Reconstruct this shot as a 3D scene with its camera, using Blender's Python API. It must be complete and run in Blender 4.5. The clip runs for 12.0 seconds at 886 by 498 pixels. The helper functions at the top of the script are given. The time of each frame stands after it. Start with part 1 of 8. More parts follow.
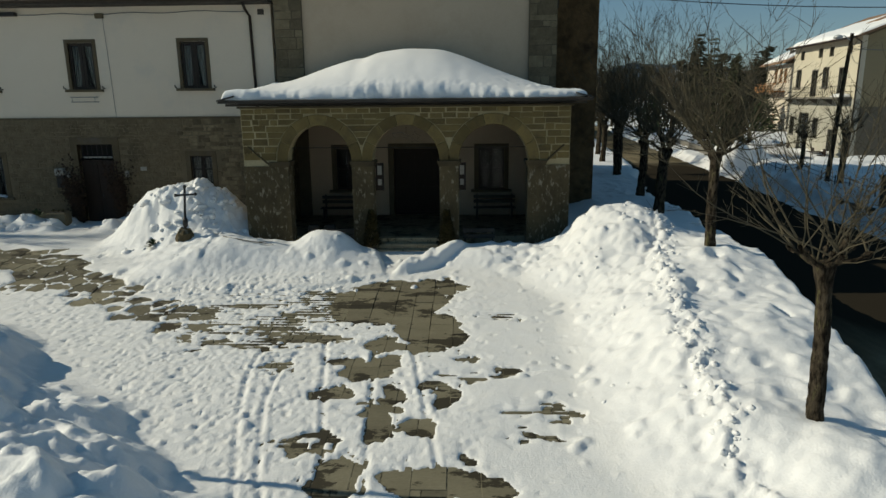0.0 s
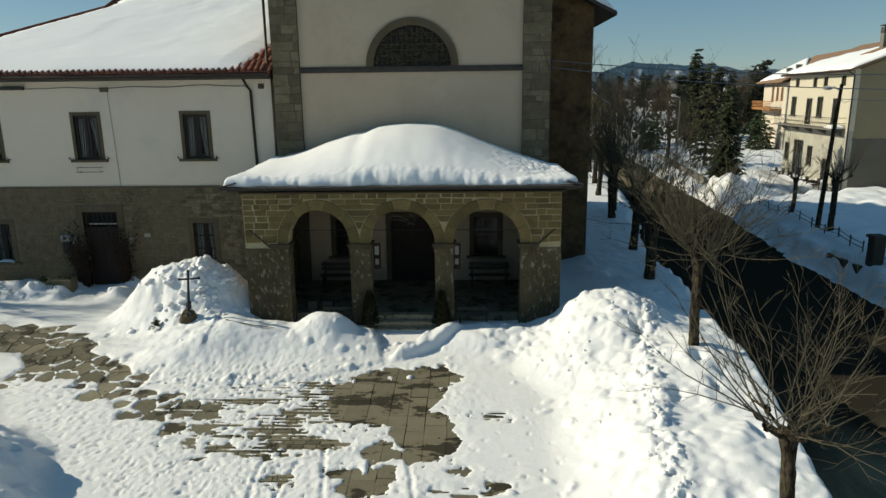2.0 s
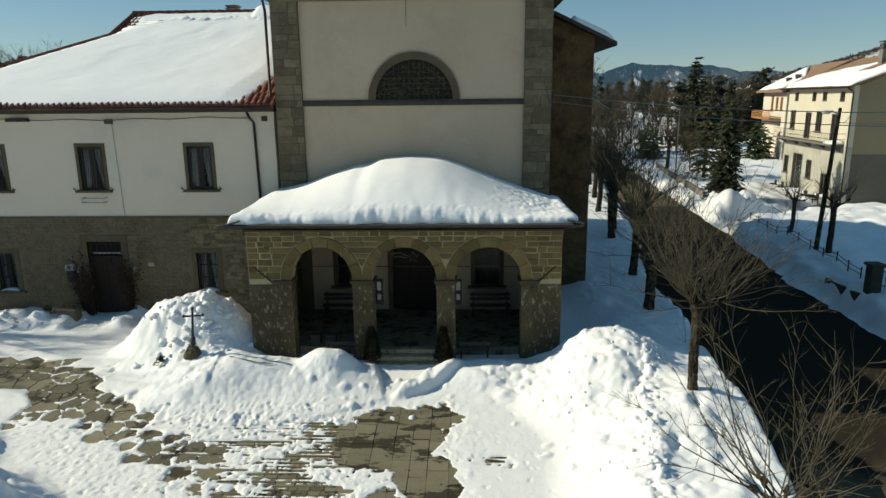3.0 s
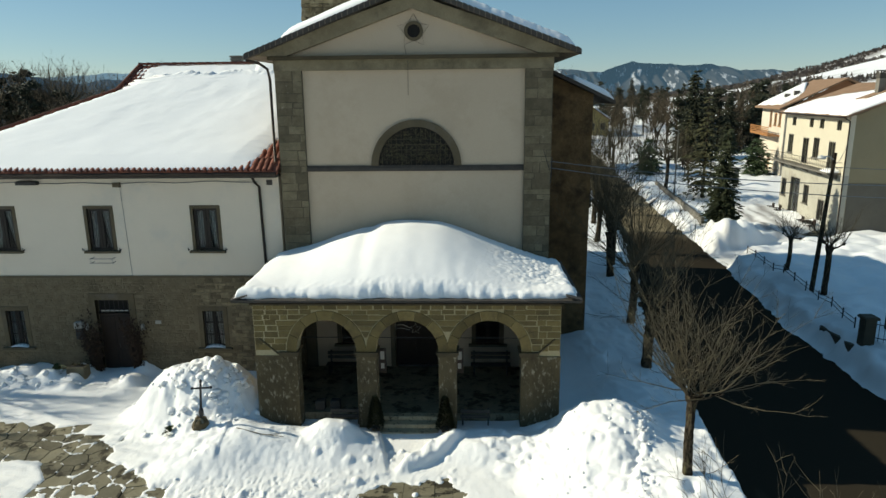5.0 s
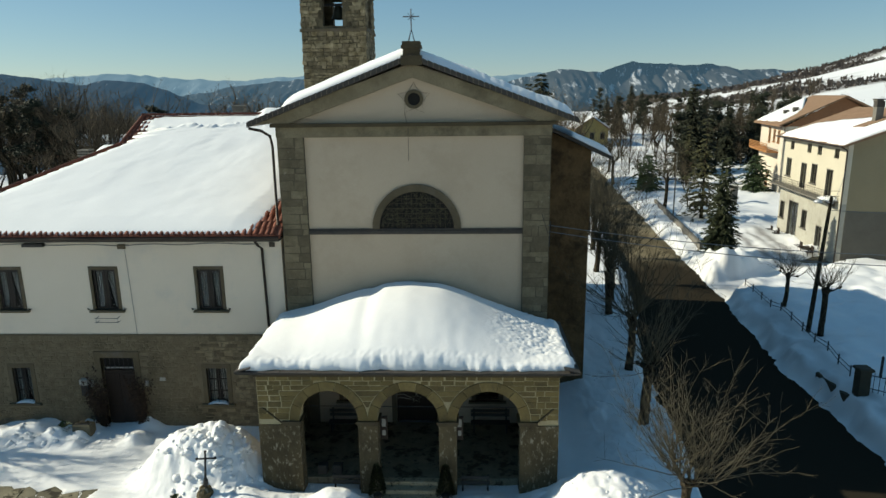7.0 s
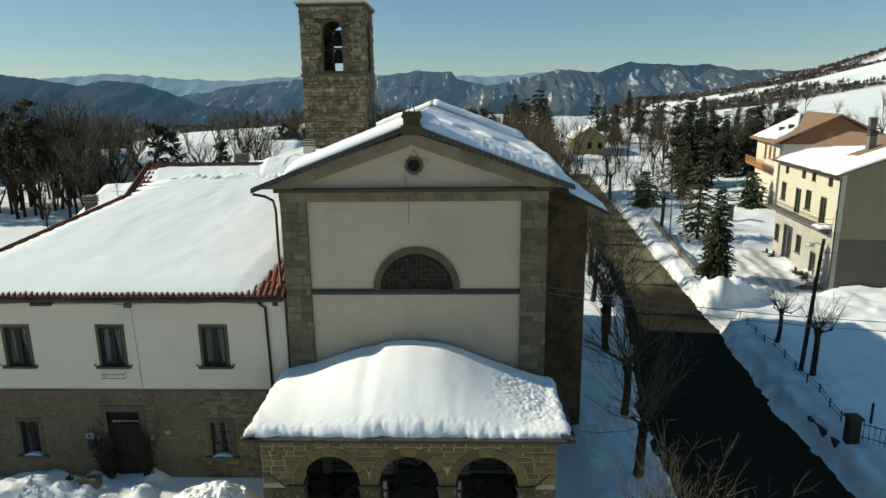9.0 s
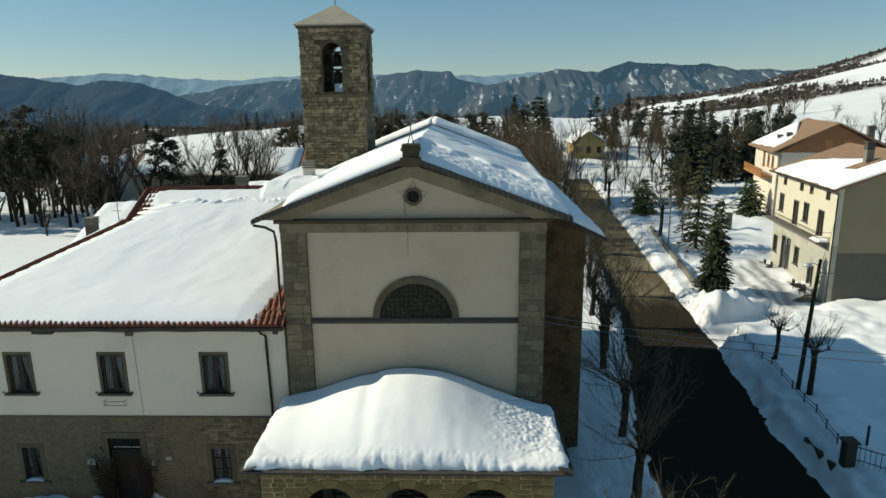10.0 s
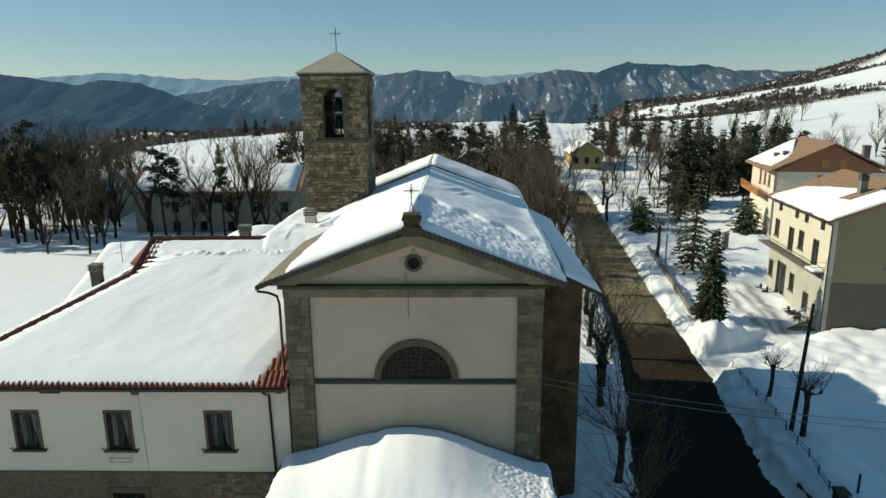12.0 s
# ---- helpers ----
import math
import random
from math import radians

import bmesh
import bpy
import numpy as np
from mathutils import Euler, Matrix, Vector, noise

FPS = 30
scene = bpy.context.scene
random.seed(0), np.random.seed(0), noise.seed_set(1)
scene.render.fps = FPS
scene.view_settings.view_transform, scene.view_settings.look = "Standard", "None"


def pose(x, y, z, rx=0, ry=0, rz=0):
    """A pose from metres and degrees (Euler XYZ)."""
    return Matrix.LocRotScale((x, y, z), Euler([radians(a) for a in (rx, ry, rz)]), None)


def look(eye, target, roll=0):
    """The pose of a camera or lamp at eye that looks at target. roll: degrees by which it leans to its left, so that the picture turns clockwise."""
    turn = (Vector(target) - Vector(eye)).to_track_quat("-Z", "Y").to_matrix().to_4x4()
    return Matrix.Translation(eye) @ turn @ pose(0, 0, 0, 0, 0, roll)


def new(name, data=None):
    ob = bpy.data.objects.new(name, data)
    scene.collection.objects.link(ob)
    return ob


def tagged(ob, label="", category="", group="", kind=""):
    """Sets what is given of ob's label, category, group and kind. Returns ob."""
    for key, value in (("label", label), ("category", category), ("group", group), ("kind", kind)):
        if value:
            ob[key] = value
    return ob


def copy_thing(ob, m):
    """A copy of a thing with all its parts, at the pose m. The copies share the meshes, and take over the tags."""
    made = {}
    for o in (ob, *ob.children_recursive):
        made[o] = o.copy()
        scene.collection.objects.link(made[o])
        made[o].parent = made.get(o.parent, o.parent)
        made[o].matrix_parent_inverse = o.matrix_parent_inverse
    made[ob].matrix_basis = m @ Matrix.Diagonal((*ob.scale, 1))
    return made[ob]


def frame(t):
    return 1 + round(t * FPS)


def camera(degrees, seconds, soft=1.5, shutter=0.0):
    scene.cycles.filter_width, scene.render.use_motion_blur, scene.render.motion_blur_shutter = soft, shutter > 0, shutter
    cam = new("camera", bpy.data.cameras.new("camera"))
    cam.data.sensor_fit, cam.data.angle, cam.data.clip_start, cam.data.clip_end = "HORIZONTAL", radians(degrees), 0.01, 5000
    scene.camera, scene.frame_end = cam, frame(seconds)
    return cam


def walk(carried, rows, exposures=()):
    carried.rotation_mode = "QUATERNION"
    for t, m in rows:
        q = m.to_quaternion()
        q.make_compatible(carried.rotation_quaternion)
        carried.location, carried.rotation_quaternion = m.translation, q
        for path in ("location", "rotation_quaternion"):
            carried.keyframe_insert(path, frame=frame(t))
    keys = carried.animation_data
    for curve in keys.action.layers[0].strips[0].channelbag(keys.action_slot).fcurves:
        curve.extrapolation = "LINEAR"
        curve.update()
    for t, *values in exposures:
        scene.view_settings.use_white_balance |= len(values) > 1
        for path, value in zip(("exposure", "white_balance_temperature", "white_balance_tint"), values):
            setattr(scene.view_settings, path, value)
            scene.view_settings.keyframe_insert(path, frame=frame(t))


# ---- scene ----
cam = camera(68.1, 12.0)
METRES, EYE, TILT, LEAN, TURN = 15.0, 5.0, -13.3, 0.0, 2.2
PATH = [
    (0, (-0.074, -0.2, 4.797), (-0.146, 1.748, 4.349), -0.6),
    (0.5, (-0.005, -0.217, 5.566), (-0.079, 1.731, 5.116), -0.6),
    (1, (0.038, -0.248, 6.258), (-0.033, 1.7, 5.808), -0.6),
    (1.5, (0.1, -0.275, 6.91), (0.028, 1.672, 6.46), -0.7),
    (2, (0.126, -0.259, 7.536), (0.053, 1.688, 7.086), -0.7),
    (2.5, (0.099, -0.249, 8.153), (0.027, 1.699, 7.704), -0.6),
    (3, (0.07, -0.21, 8.765), (-0.002, 1.738, 8.316), -0.6),
    (5, (0.02, -0.163, 11.341), (-0.051, 1.783, 10.887), -0.6),
    (5.5, (0.029, -0.107, 11.927), (-0.043, 1.839, 11.474), -0.6),
    (6, (0.004, -0.025, 12.609), (-0.067, 1.921, 12.153), -0.6),
    (6.5, (0.026, -0.002, 13.224), (-0.046, 1.944, 12.769), -0.7),
    (7, (0.051, 0.023, 13.838), (-0.021, 1.969, 13.383), -0.7),
    (9, (0.026, -0.017, 16.369), (-0.04, 1.929, 15.913), -0.7),
    (9.5, (0.042, 0.013, 17.006), (-0.023, 1.959, 16.548), -0.6),
    (10, (0.054, 0.064, 17.606), (-0.01, 2.01, 17.148), -0.7),
    (10.5, (0.048, 0.119, 18.293), (-0.014, 2.065, 17.835), -0.6),
    (11, (0.058, 0.112, 19.006), (-0.003, 2.058, 18.548), -0.6),
    (11.5, (0.045, 0.129, 19.65), (-0.015, 2.075, 19.192), -0.6),
    (12, (0.021, 0.085, 20.307), (-0.038, 2.031, 19.848), -0.6),
]
EXPOSURES = [(0, -0.40, 7300, 1), (1.0, -0.22, 7300, 1), (2.0, -0.05, 7300, 1), (3, 0.10, 7230, 0), (5.5, 0.27, 7150, 0), (9, 0.18, 7120, -1), (12, 0.14, 7080, -1)]
walk(cam, [(t, look(eye, target, roll)) for t, eye, target, roll in PATH], EXPOSURES)

# ---- world, sun, exposure ----
SUN_EL, SUN_TRAVEL = radians(29.3), Vector((1.77, -0.2, -1.0))
world = bpy.data.worlds.new("winter_sky")
scene.world = world
world.use_nodes = True
sky = world.node_tree.nodes.new("ShaderNodeTexSky")
sky.sky_type, sky.sun_disc = "NISHITA", False
sky.sun_elevation, sky.sun_rotation = SUN_EL, radians(276.5)
sky.altitude, sky.air_density, sky.dust_density, sky.ozone_density = 1800, 1.15, 0.0, 2.0
haze = world.node_tree.nodes.new("ShaderNodeMix")
haze.data_type, haze.blend_type = "RGBA", "ADD"
haze.inputs["Factor"].default_value = 1.0
haze.inputs["B"].default_value = (0.58, 1.9, 3.78, 1)
world.node_tree.links.new(sky.outputs[0], haze.inputs["A"])
world.node_tree.links.new(haze.outputs["Result"], world.node_tree.nodes["Background"].inputs[0])
world.node_tree.nodes["Background"].inputs[1].default_value = 0.05
sun = new("sun", bpy.data.lights.new("sun", "SUN"))
sun.data.energy, sun.data.angle, sun.data.color = 5.0, radians(0.55), (1.0, 0.94, 0.85)
sun.matrix_world = look((0, 0, 60), Vector((0, 0, 60)) + SUN_TRAVEL)


# ---- helpers of this scene ----
ORIGIN = {}


def thing(name, loc, label, category, group="", kind=""):
    """A top-level Empty at loc that parents its parts."""
    ob = new(name)
    ob.empty_display_size = 0.2
    ob.location = loc
    ORIGIN[ob.name] = Vector(loc)
    return tagged(ob, label, category, group, kind)


def rnd(a, b):
    return a + (b - a) * random.random()


class Geo:
    """Collects vertices and faces of one mesh."""

    def __init__(self):
        self.v, self.f = [], []

    def add(self, verts, faces):
        n = len(self.v)
        self.v.extend([tuple(p) for p in verts])
        self.f.extend([tuple(i + n for i in f) for f in faces])
        return self

    def box(self, x0, x1, y0, y1, z0, z1):
        return self.add([(x0, y0, z0), (x1, y0, z0), (x1, y1, z0), (x0, y1, z0), (x0, y0, z1), (x1, y0, z1), (x1, y1, z1), (x0, y1, z1)],
                        [(0, 3, 2, 1), (4, 5, 6, 7), (0, 1, 5, 4), (1, 2, 6, 5), (2, 3, 7, 6), (3, 0, 4, 7)])

    def slab(self, x0, x1, y0, y1, z0, z1, b=0.01):
        """A box whose upper edges are chamfered by b."""
        return self.add([(x0, y0, z0), (x1, y0, z0), (x1, y1, z0), (x0, y1, z0),
                         (x0, y0, z1 - b), (x1, y0, z1 - b), (x1, y1, z1 - b), (x0, y1, z1 - b),
                         (x0 + b, y0 + b, z1), (x1 - b, y0 + b, z1), (x1 - b, y1 - b, z1), (x0 + b, y1 - b, z1)],
                        [(0, 3, 2, 1), (8, 9, 10, 11), (0, 1, 5, 4), (1, 2, 6, 5), (2, 3, 7, 6), (3, 0, 4, 7),
                         (4, 5, 9, 8), (5, 6, 10, 9), (6, 7, 11, 10), (7, 4, 8, 11)])

    def prism(self, poly, y0, y1):
        """A polygon of (x, z), counted round, drawn out from y0 to y1."""
        n = len(poly)
        return self.add([(x, y0, z) for x, z in poly] + [(x, y1, z) for x, z in poly],
                        [tuple(range(n)), tuple(range(2 * n - 1, n - 1, -1))] + [(i, i + n, (i + 1) % n + n, (i + 1) % n) for i in range(n)])

    def stone(self, poly, y, depth, b=0.012):
        """A wall stone: a polygon of (x, z) on the plane y, standing depth proud towards -y, with chamfered edges."""
        n = len(poly)
        cx, cz = sum(p[0] for p in poly) / n, sum(p[1] for p in poly) / n
        inner = []
        for x, z in poly:
            d = max(0.02, math.hypot(x - cx, z - cz))
            inner.append((x + (cx - x) / d * b * 1.4, z + (cz - z) / d * b * 1.4))
        vs = [(x, y, z) for x, z in poly] + [(x, y - depth + b, z) for x, z in poly] + [(x, y - depth, z) for x, z in inner]
        fs = [tuple(range(2 * n, 3 * n))]
        for k in (0, n):
            fs += [(k + i, k + (i + 1) % n, k + n + (i + 1) % n, k + n + i) for i in range(n)]
        return self.add(vs, fs)

    def tube(self, pts, radii, sides=6, cap=True):
        pts = [Vector(p) for p in pts]
        n = len(self.v)
        up = Vector((0, 0, 1))
        for i, p in enumerate(pts):
            d = (pts[min(i + 1, len(pts) - 1)] - pts[max(i - 1, 0)]).normalized()
            a = d.cross(up if abs(d.z) < 0.9 else Vector((1, 0, 0))).normalized()
            b = d.cross(a)
            for k in range(sides):
                w = 2 * math.pi * k / sides
                self.v.append(tuple(p + (a * math.cos(w) + b * math.sin(w)) * radii[i]))
        for i in range(len(pts) - 1):
            for k in range(sides):
                o = n + i * sides
                self.f.append((o + k, o + (k + 1) % sides, o + sides + (k + 1) % sides, o + sides + k))
        if cap and sides > 2:
            self.f.append(tuple(n + k for k in range(sides)))
            self.f.append(tuple(n + (len(pts) - 1) * sides + k for k in reversed(range(sides))))
        return self

    def lathe(self, profile, sides=16, at=(0, 0, 0)):
        """A profile of (radius, z) turned round the z axis."""
        n = len(self.v)
        for r, z in profile:
            for k in range(sides):
                w = 2 * math.pi * k / sides
                self.v.append((at[0] + r * math.cos(w), at[1] + r * math.sin(w), at[2] + z))
        for i in range(len(profile) - 1):
            for k in range(sides):
                o = n + i * sides
                self.f.append((o + k, o + (k + 1) % sides, o + sides + (k + 1) % sides, o + sides + k))
        self.f.append(tuple(n + (len(profile) - 1) * sides + k for k in range(sides)))
        return self

    def turned(self, rz, loc=(0, 0, 0)):
        """The same geometry, turned about z by degrees and moved."""
        m = pose(*loc, 0, 0, rz)
        self.v = [tuple(m @ Vector(p)) for p in self.v]
        return self

    def mesh(self, name, material, smooth=False):
        me = bpy.data.meshes.new(name)
        me.from_pydata(self.v, [], self.f)
        me.materials.append(material)
        if smooth:
            me.polygons.foreach_set("use_smooth", [True] * len(me.polygons))
        me.update()
        return me


def part(name, geo, material, parent=None, label="", smooth=False, kind="", local=False):
    """Links a Geo (or a shared mesh) as one mesh object under a thing or part. World coordinates, unless local."""
    me = geo if isinstance(geo, bpy.types.Mesh) else geo.mesh(name, material, smooth)
    ob = new(name, me)
    if parent is not None:
        ob.parent = parent
        if not local:
            ob.location = -ORIGIN[parent.name]
    ORIGIN[ob.name] = Vector((0, 0, 0))
    return tagged(ob, label, kind=kind)


def piece(name, me, parent, loc, rz=0.0, scale=(1, 1, 1), tilt=0.0):
    """One of many alike pieces on shared mesh data, placed in the world under its parent."""
    ob = new(name, me)
    ob.parent = parent
    ob.location = Vector(loc) - ORIGIN[parent.name]
    ob.rotation_euler = (tilt, 0, radians(rz))
    ob.scale = scale
    return ob


def solo(name, geo, material, label, category, group="", kind="", smooth=False):
    """A top-level thing that is a single mesh."""
    ob = new(name, geo.mesh(name, material, smooth))
    ORIGIN[ob.name] = Vector((0, 0, 0))
    return tagged(ob, label, category, group, kind)


def smooth_step(a, b, x):
    t = np.clip((x - a) / (b - a), 0, 1)
    return t * t * (3 - 2 * t)


def lattice(ix, iy, seed):
    h = (ix * 374761393 + iy * 668265263 + seed * 974711) & 0xFFFFFFFF
    h = ((h ^ (h >> 13)) * 1274126177) & 0xFFFFFFFF
    return ((h ^ (h >> 16)) & 0xFFFF) / 65535.0


def vnoise(x, y, seed=0):
    """Smooth value noise from -1 to 1 on arrays."""
    x, y = np.asarray(x, float), np.asarray(y, float)
    ix, iy = np.floor(x).astype(np.int64), np.floor(y).astype(np.int64)
    fx, fy = x - ix, y - iy
    fx, fy = fx * fx * (3 - 2 * fx), fy * fy * (3 - 2 * fy)
    a, b = lattice(ix, iy, seed), lattice(ix + 1, iy, seed)
    c, d = lattice(ix, iy + 1, seed), lattice(ix + 1, iy + 1, seed)
    return 2 * ((a * (1 - fx) + b * fx) * (1 - fy) + (c * (1 - fx) + d * fx) * fy) - 1


def fbm(x, y, octaves=4, seed=0, gain=0.5):
    out, amp = 0.0, 1.0
    for k in range(octaves):
        out = out + amp * vnoise(x * 2 ** k + 17.3 * k, y * 2 ** k - 9.1 * k, seed + k)
        amp *= gain
    return out


def sheet(xs, ys, z):
    """A Geo of a grid z[j, i] over the lines xs and ys."""
    g = Geo()
    nx, ny = len(xs), len(ys)
    X, Y = np.meshgrid(xs, ys)
    g.v = list(zip(X.ravel().tolist(), Y.ravel().tolist(), z.ravel().tolist()))
    idx = np.arange(nx * ny).reshape(ny, nx)
    q = np.stack([idx[:-1, :-1], idx[:-1, 1:], idx[1:, 1:], idx[1:, :-1]], -1).reshape(-1, 4)
    g.f = [tuple(r) for r in q.tolist()]
    return g


# ---- materials ----
def material(name, c1, c2, scale=3.0, rough=0.8, bump=0.2, bscale=20.0, metallic=0.0, c3=None, stain=1.0, spread=0.25, vary=0.0,
             detail=6.0, island=0.0, dist=0.02, stretch=(1, 1, 1), spec=0.3, grain=0.22, stained=(0.5, 0.72)):
    """Two colours mixed by coarse noise, stains of a third, grain by fine noise that also drives the relief."""
    m = bpy.data.materials.new(name)
    m.use_nodes = True
    nt = m.node_tree
    N, L = nt.nodes, nt.links
    bs = N["Principled BSDF"]
    geo = N.new("ShaderNodeNewGeometry")
    mp = N.new("ShaderNodeMapping")
    mp.inputs["Scale"].default_value = stretch
    L.new(geo.outputs["Position"], mp.inputs[0])

    def noise_node(s, d, rough_n=0.6):
        n = N.new("ShaderNodeTexNoise")
        n.inputs["Scale"].default_value, n.inputs["Detail"].default_value, n.inputs["Roughness"].default_value = s, d, rough_n
        L.new(mp.outputs[0], n.inputs["Vector"])
        return n

    def ramp(src, a, b):
        r = N.new("ShaderNodeMapRange")
        r.inputs["From Min"].default_value, r.inputs["From Max"].default_value = a, b
        L.new(src, r.inputs["Value"])
        return r.outputs[0]

    def mix(f, a, b, mode="MIX"):
        x = N.new("ShaderNodeMix")
        x.data_type, x.blend_type = "RGBA", mode
        for sock, val in ((x.inputs["Factor"], f), (x.inputs["A"], a), (x.inputs["B"], b)):
            if isinstance(val, (int, float)):
                sock.default_value = val
            elif isinstance(val, tuple):
                sock.default_value = (*val, 1)
            else:
                L.new(val, sock)
        return x.outputs["Result"]

    big = noise_node(scale, detail)
    col = mix(ramp(big.outputs["Fac"], 0.5 - spread, 0.5 + spread), c1, c2)
    if c3:
        st = noise_node(stain, 8, 0.7)
        col = mix(ramp(st.outputs["Fac"], *stained), col, c3)
    fine = noise_node(bscale, 4)
    col = mix(ramp(fine.outputs["Fac"], 0.3, 0.75), mix(grain, col, (0, 0, 0)), col)
    if vary or island:
        info = N.new("ShaderNodeObjectInfo") if vary else geo
        src = info.outputs["Random"] if vary else geo.outputs["Random Per Island"]
        hsv = N.new("ShaderNodeHueSaturation")
        r = N.new("ShaderNodeMapRange")
        k = vary or island
        r.inputs["To Min"].default_value, r.inputs["To Max"].default_value = 1 - k, 1 + k
        L.new(src, r.inputs["Value"])
        L.new(r.outputs[0], hsv.inputs["Value"])
        L.new(col, hsv.inputs["Color"])
        col = hsv.outputs[0]
    L.new(col, bs.inputs["Base Color"])
    bs.inputs["Roughness"].default_value, bs.inputs["Metallic"].default_value = rough, metallic
    bs.inputs["Specular IOR Level"].default_value = spec
    if bump:
        bn = N.new("ShaderNodeBump")
        bn.inputs["Strength"].default_value, bn.inputs["Distance"].default_value = bump, dist
        L.new(fine.outputs["Fac"], bn.inputs["Height"])
        L.new(bn.outputs[0], bs.inputs["Normal"])
    return m


ROOFSNOW = material("roof_snow", (0.79, 0.79, 0.79), (0.84, 0.84, 0.84), 0.5, 0.6, 0.3, 14.0, dist=0.014, spec=0.2, grain=0.03)
PLASTER = material("warm_grey_plaster", (0.435, 0.35, 0.255), (0.475, 0.39, 0.29), 0.3, 0.9, 0.12, 30, c3=(0.40, 0.32, 0.23), stain=0.5, grain=0.08, stained=(0.5, 0.75))
WHITE = material("white_plaster", (0.60, 0.53, 0.43), (0.66, 0.59, 0.485), 0.3, 0.9, 0.08, 30, c3=(0.52, 0.49, 0.43), stain=0.4, grain=0.1)
TRIM = material("grey_sandstone_trim", (0.08, 0.062, 0.035), (0.13, 0.104, 0.063), 1.6, 0.85, 0.3, 25, c3=(0.12, 0.105, 0.085), stain=1.3)
MORTAR = material("ochre_mortar", (0.24, 0.195, 0.10), (0.50, 0.425, 0.265), 0.8, 0.9, 0.3, 25)
WALLMORTAR = material("buff_grey_mortar", (0.12, 0.097, 0.06), (0.19, 0.155, 0.10), 1.2, 0.9, 0.4, 20)
DARKMORTAR = material("grey_mortar", (0.06, 0.05, 0.032), (0.12, 0.10, 0.066), 1.2, 0.9, 0.3, 25)
ASHLAR = material("brown_sandstone_block", (0.125, 0.09, 0.032), (0.20, 0.15, 0.06), 2.2, 0.85, 0.45, 22, c3=(0.085, 0.064, 0.03), stain=1.5, vary=0.28)
QUOIN = material("grey_quoin_stone", (0.105, 0.085, 0.05), (0.20, 0.165, 0.105), 2.5, 0.88, 0.6, 16, c3=(0.26, 0.23, 0.17), stain=2.6, vary=0.28, dist=0.03, stained=(0.63, 0.7))
STONEBAND = material("lichened_sandstone_cornice", (0.16, 0.132, 0.08), (0.27, 0.225, 0.145), 1.2, 0.9, 0.5, 16, c3=(0.09, 0.077, 0.048), stain=0.8)
DARKTRIM = material("dark_stone_moulding", (0.05, 0.038, 0.02), (0.095, 0.073, 0.04), 1.6, 0.88, 0.4, 20)
RUBBLE = material("ochre_grey_rubble_stone", (0.115, 0.09, 0.052), (0.235, 0.19, 0.12), 3.0, 0.9, 0.6, 14, c3=(0.075, 0.06, 0.035), stain=0.5, vary=0.42, dist=0.02)
PALESTEP = material("worn_pale_step", (0.30, 0.25, 0.155), (0.46, 0.39, 0.26), 2.6, 0.85, 0.4, 16, c3=(0.07, 0.056, 0.03), stain=5.0, stained=(0.55, 0.62))
STEPSTONE = material("stained_pale_step_stone", (0.16, 0.135, 0.085), (0.30, 0.26, 0.175), 2.2, 0.85, 0.4, 16, c3=(0.06, 0.05, 0.028), stain=2.0, stained=(0.5, 0.58))
RUBBLE_JOINED = material("tower_stone", (0.105, 0.082, 0.04), (0.275, 0.228, 0.145), 2.6, 0.9, 0.8, 7, c3=(0.075, 0.063, 0.038), stain=0.9, island=0.38, dist=0.05, spread=0.16)
TOWERMORTAR = material("tower_mortar", (0.04, 0.033, 0.018), (0.12, 0.10, 0.062), 2.0, 0.92, 0.8, 9, dist=0.05, spread=0.15)
VINE = material("pale_carved_tracery", (0.065, 0.058, 0.03), (0.12, 0.108, 0.06), 3.0, 0.9, 0.2, 25)
PIER = material("flaking_stone_pier", (0.04, 0.031, 0.016), (0.125, 0.096, 0.05), 1.3, 0.92, 0.7, 18, c3=(0.25, 0.225, 0.165), stain=7.0, stretch=(1, 1, 0.5), stained=(0.545, 0.62))
SIDEWALL = material("brown_rubble_wall", (0.075, 0.046, 0.019), (0.16, 0.104, 0.048), 1.8, 0.9, 0.9, 5, c3=(0.035, 0.023, 0.012), stain=1.1, dist=0.07, spread=0.18)
TILE = material("red_clay_tile", (0.16, 0.048, 0.03), (0.25, 0.09, 0.055), 3.0, 0.8, 0.3, 30, c3=(0.13, 0.06, 0.045), stain=2.0, vary=0.25)
OLDTILE = material("brown_roof_tile", (0.17, 0.14, 0.10), (0.26, 0.21, 0.15), 2.5, 0.85, 0.4, 18, c3=(0.10, 0.09, 0.07), stain=1.5)
HOUSETILE = material("weathered_brown_tile", (0.22, 0.13, 0.075), (0.30, 0.19, 0.12), 1.5, 0.85, 0.4, 10)
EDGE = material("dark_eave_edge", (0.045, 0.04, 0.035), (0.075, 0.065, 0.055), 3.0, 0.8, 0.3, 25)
COPPER = material("dark_gutter_metal", (0.035, 0.028, 0.024), (0.06, 0.045, 0.035), 3.0, 0.5, 0.1, 30, metallic=0.6)
IRON = material("dark_wrought_iron", (0.03, 0.03, 0.032), (0.055, 0.053, 0.05), 6.0, 0.55, 0.2, 40, metallic=0.5)
PALEIRON = material("weathered_pale_iron", (0.10, 0.12, 0.14), (0.16, 0.18, 0.20), 6.0, 0.5, 0.2, 40, metallic=0.4)
WOOD = material("dark_door_wood", (0.016, 0.010, 0.007), (0.03, 0.018, 0.012), 4.0, 0.65, 0.2, 40, stretch=(4, 4, 0.6))
FRAMEWOOD = material("dark_window_wood", (0.014, 0.011, 0.009), (0.028, 0.022, 0.017), 4.0, 0.6, 0.15, 40)
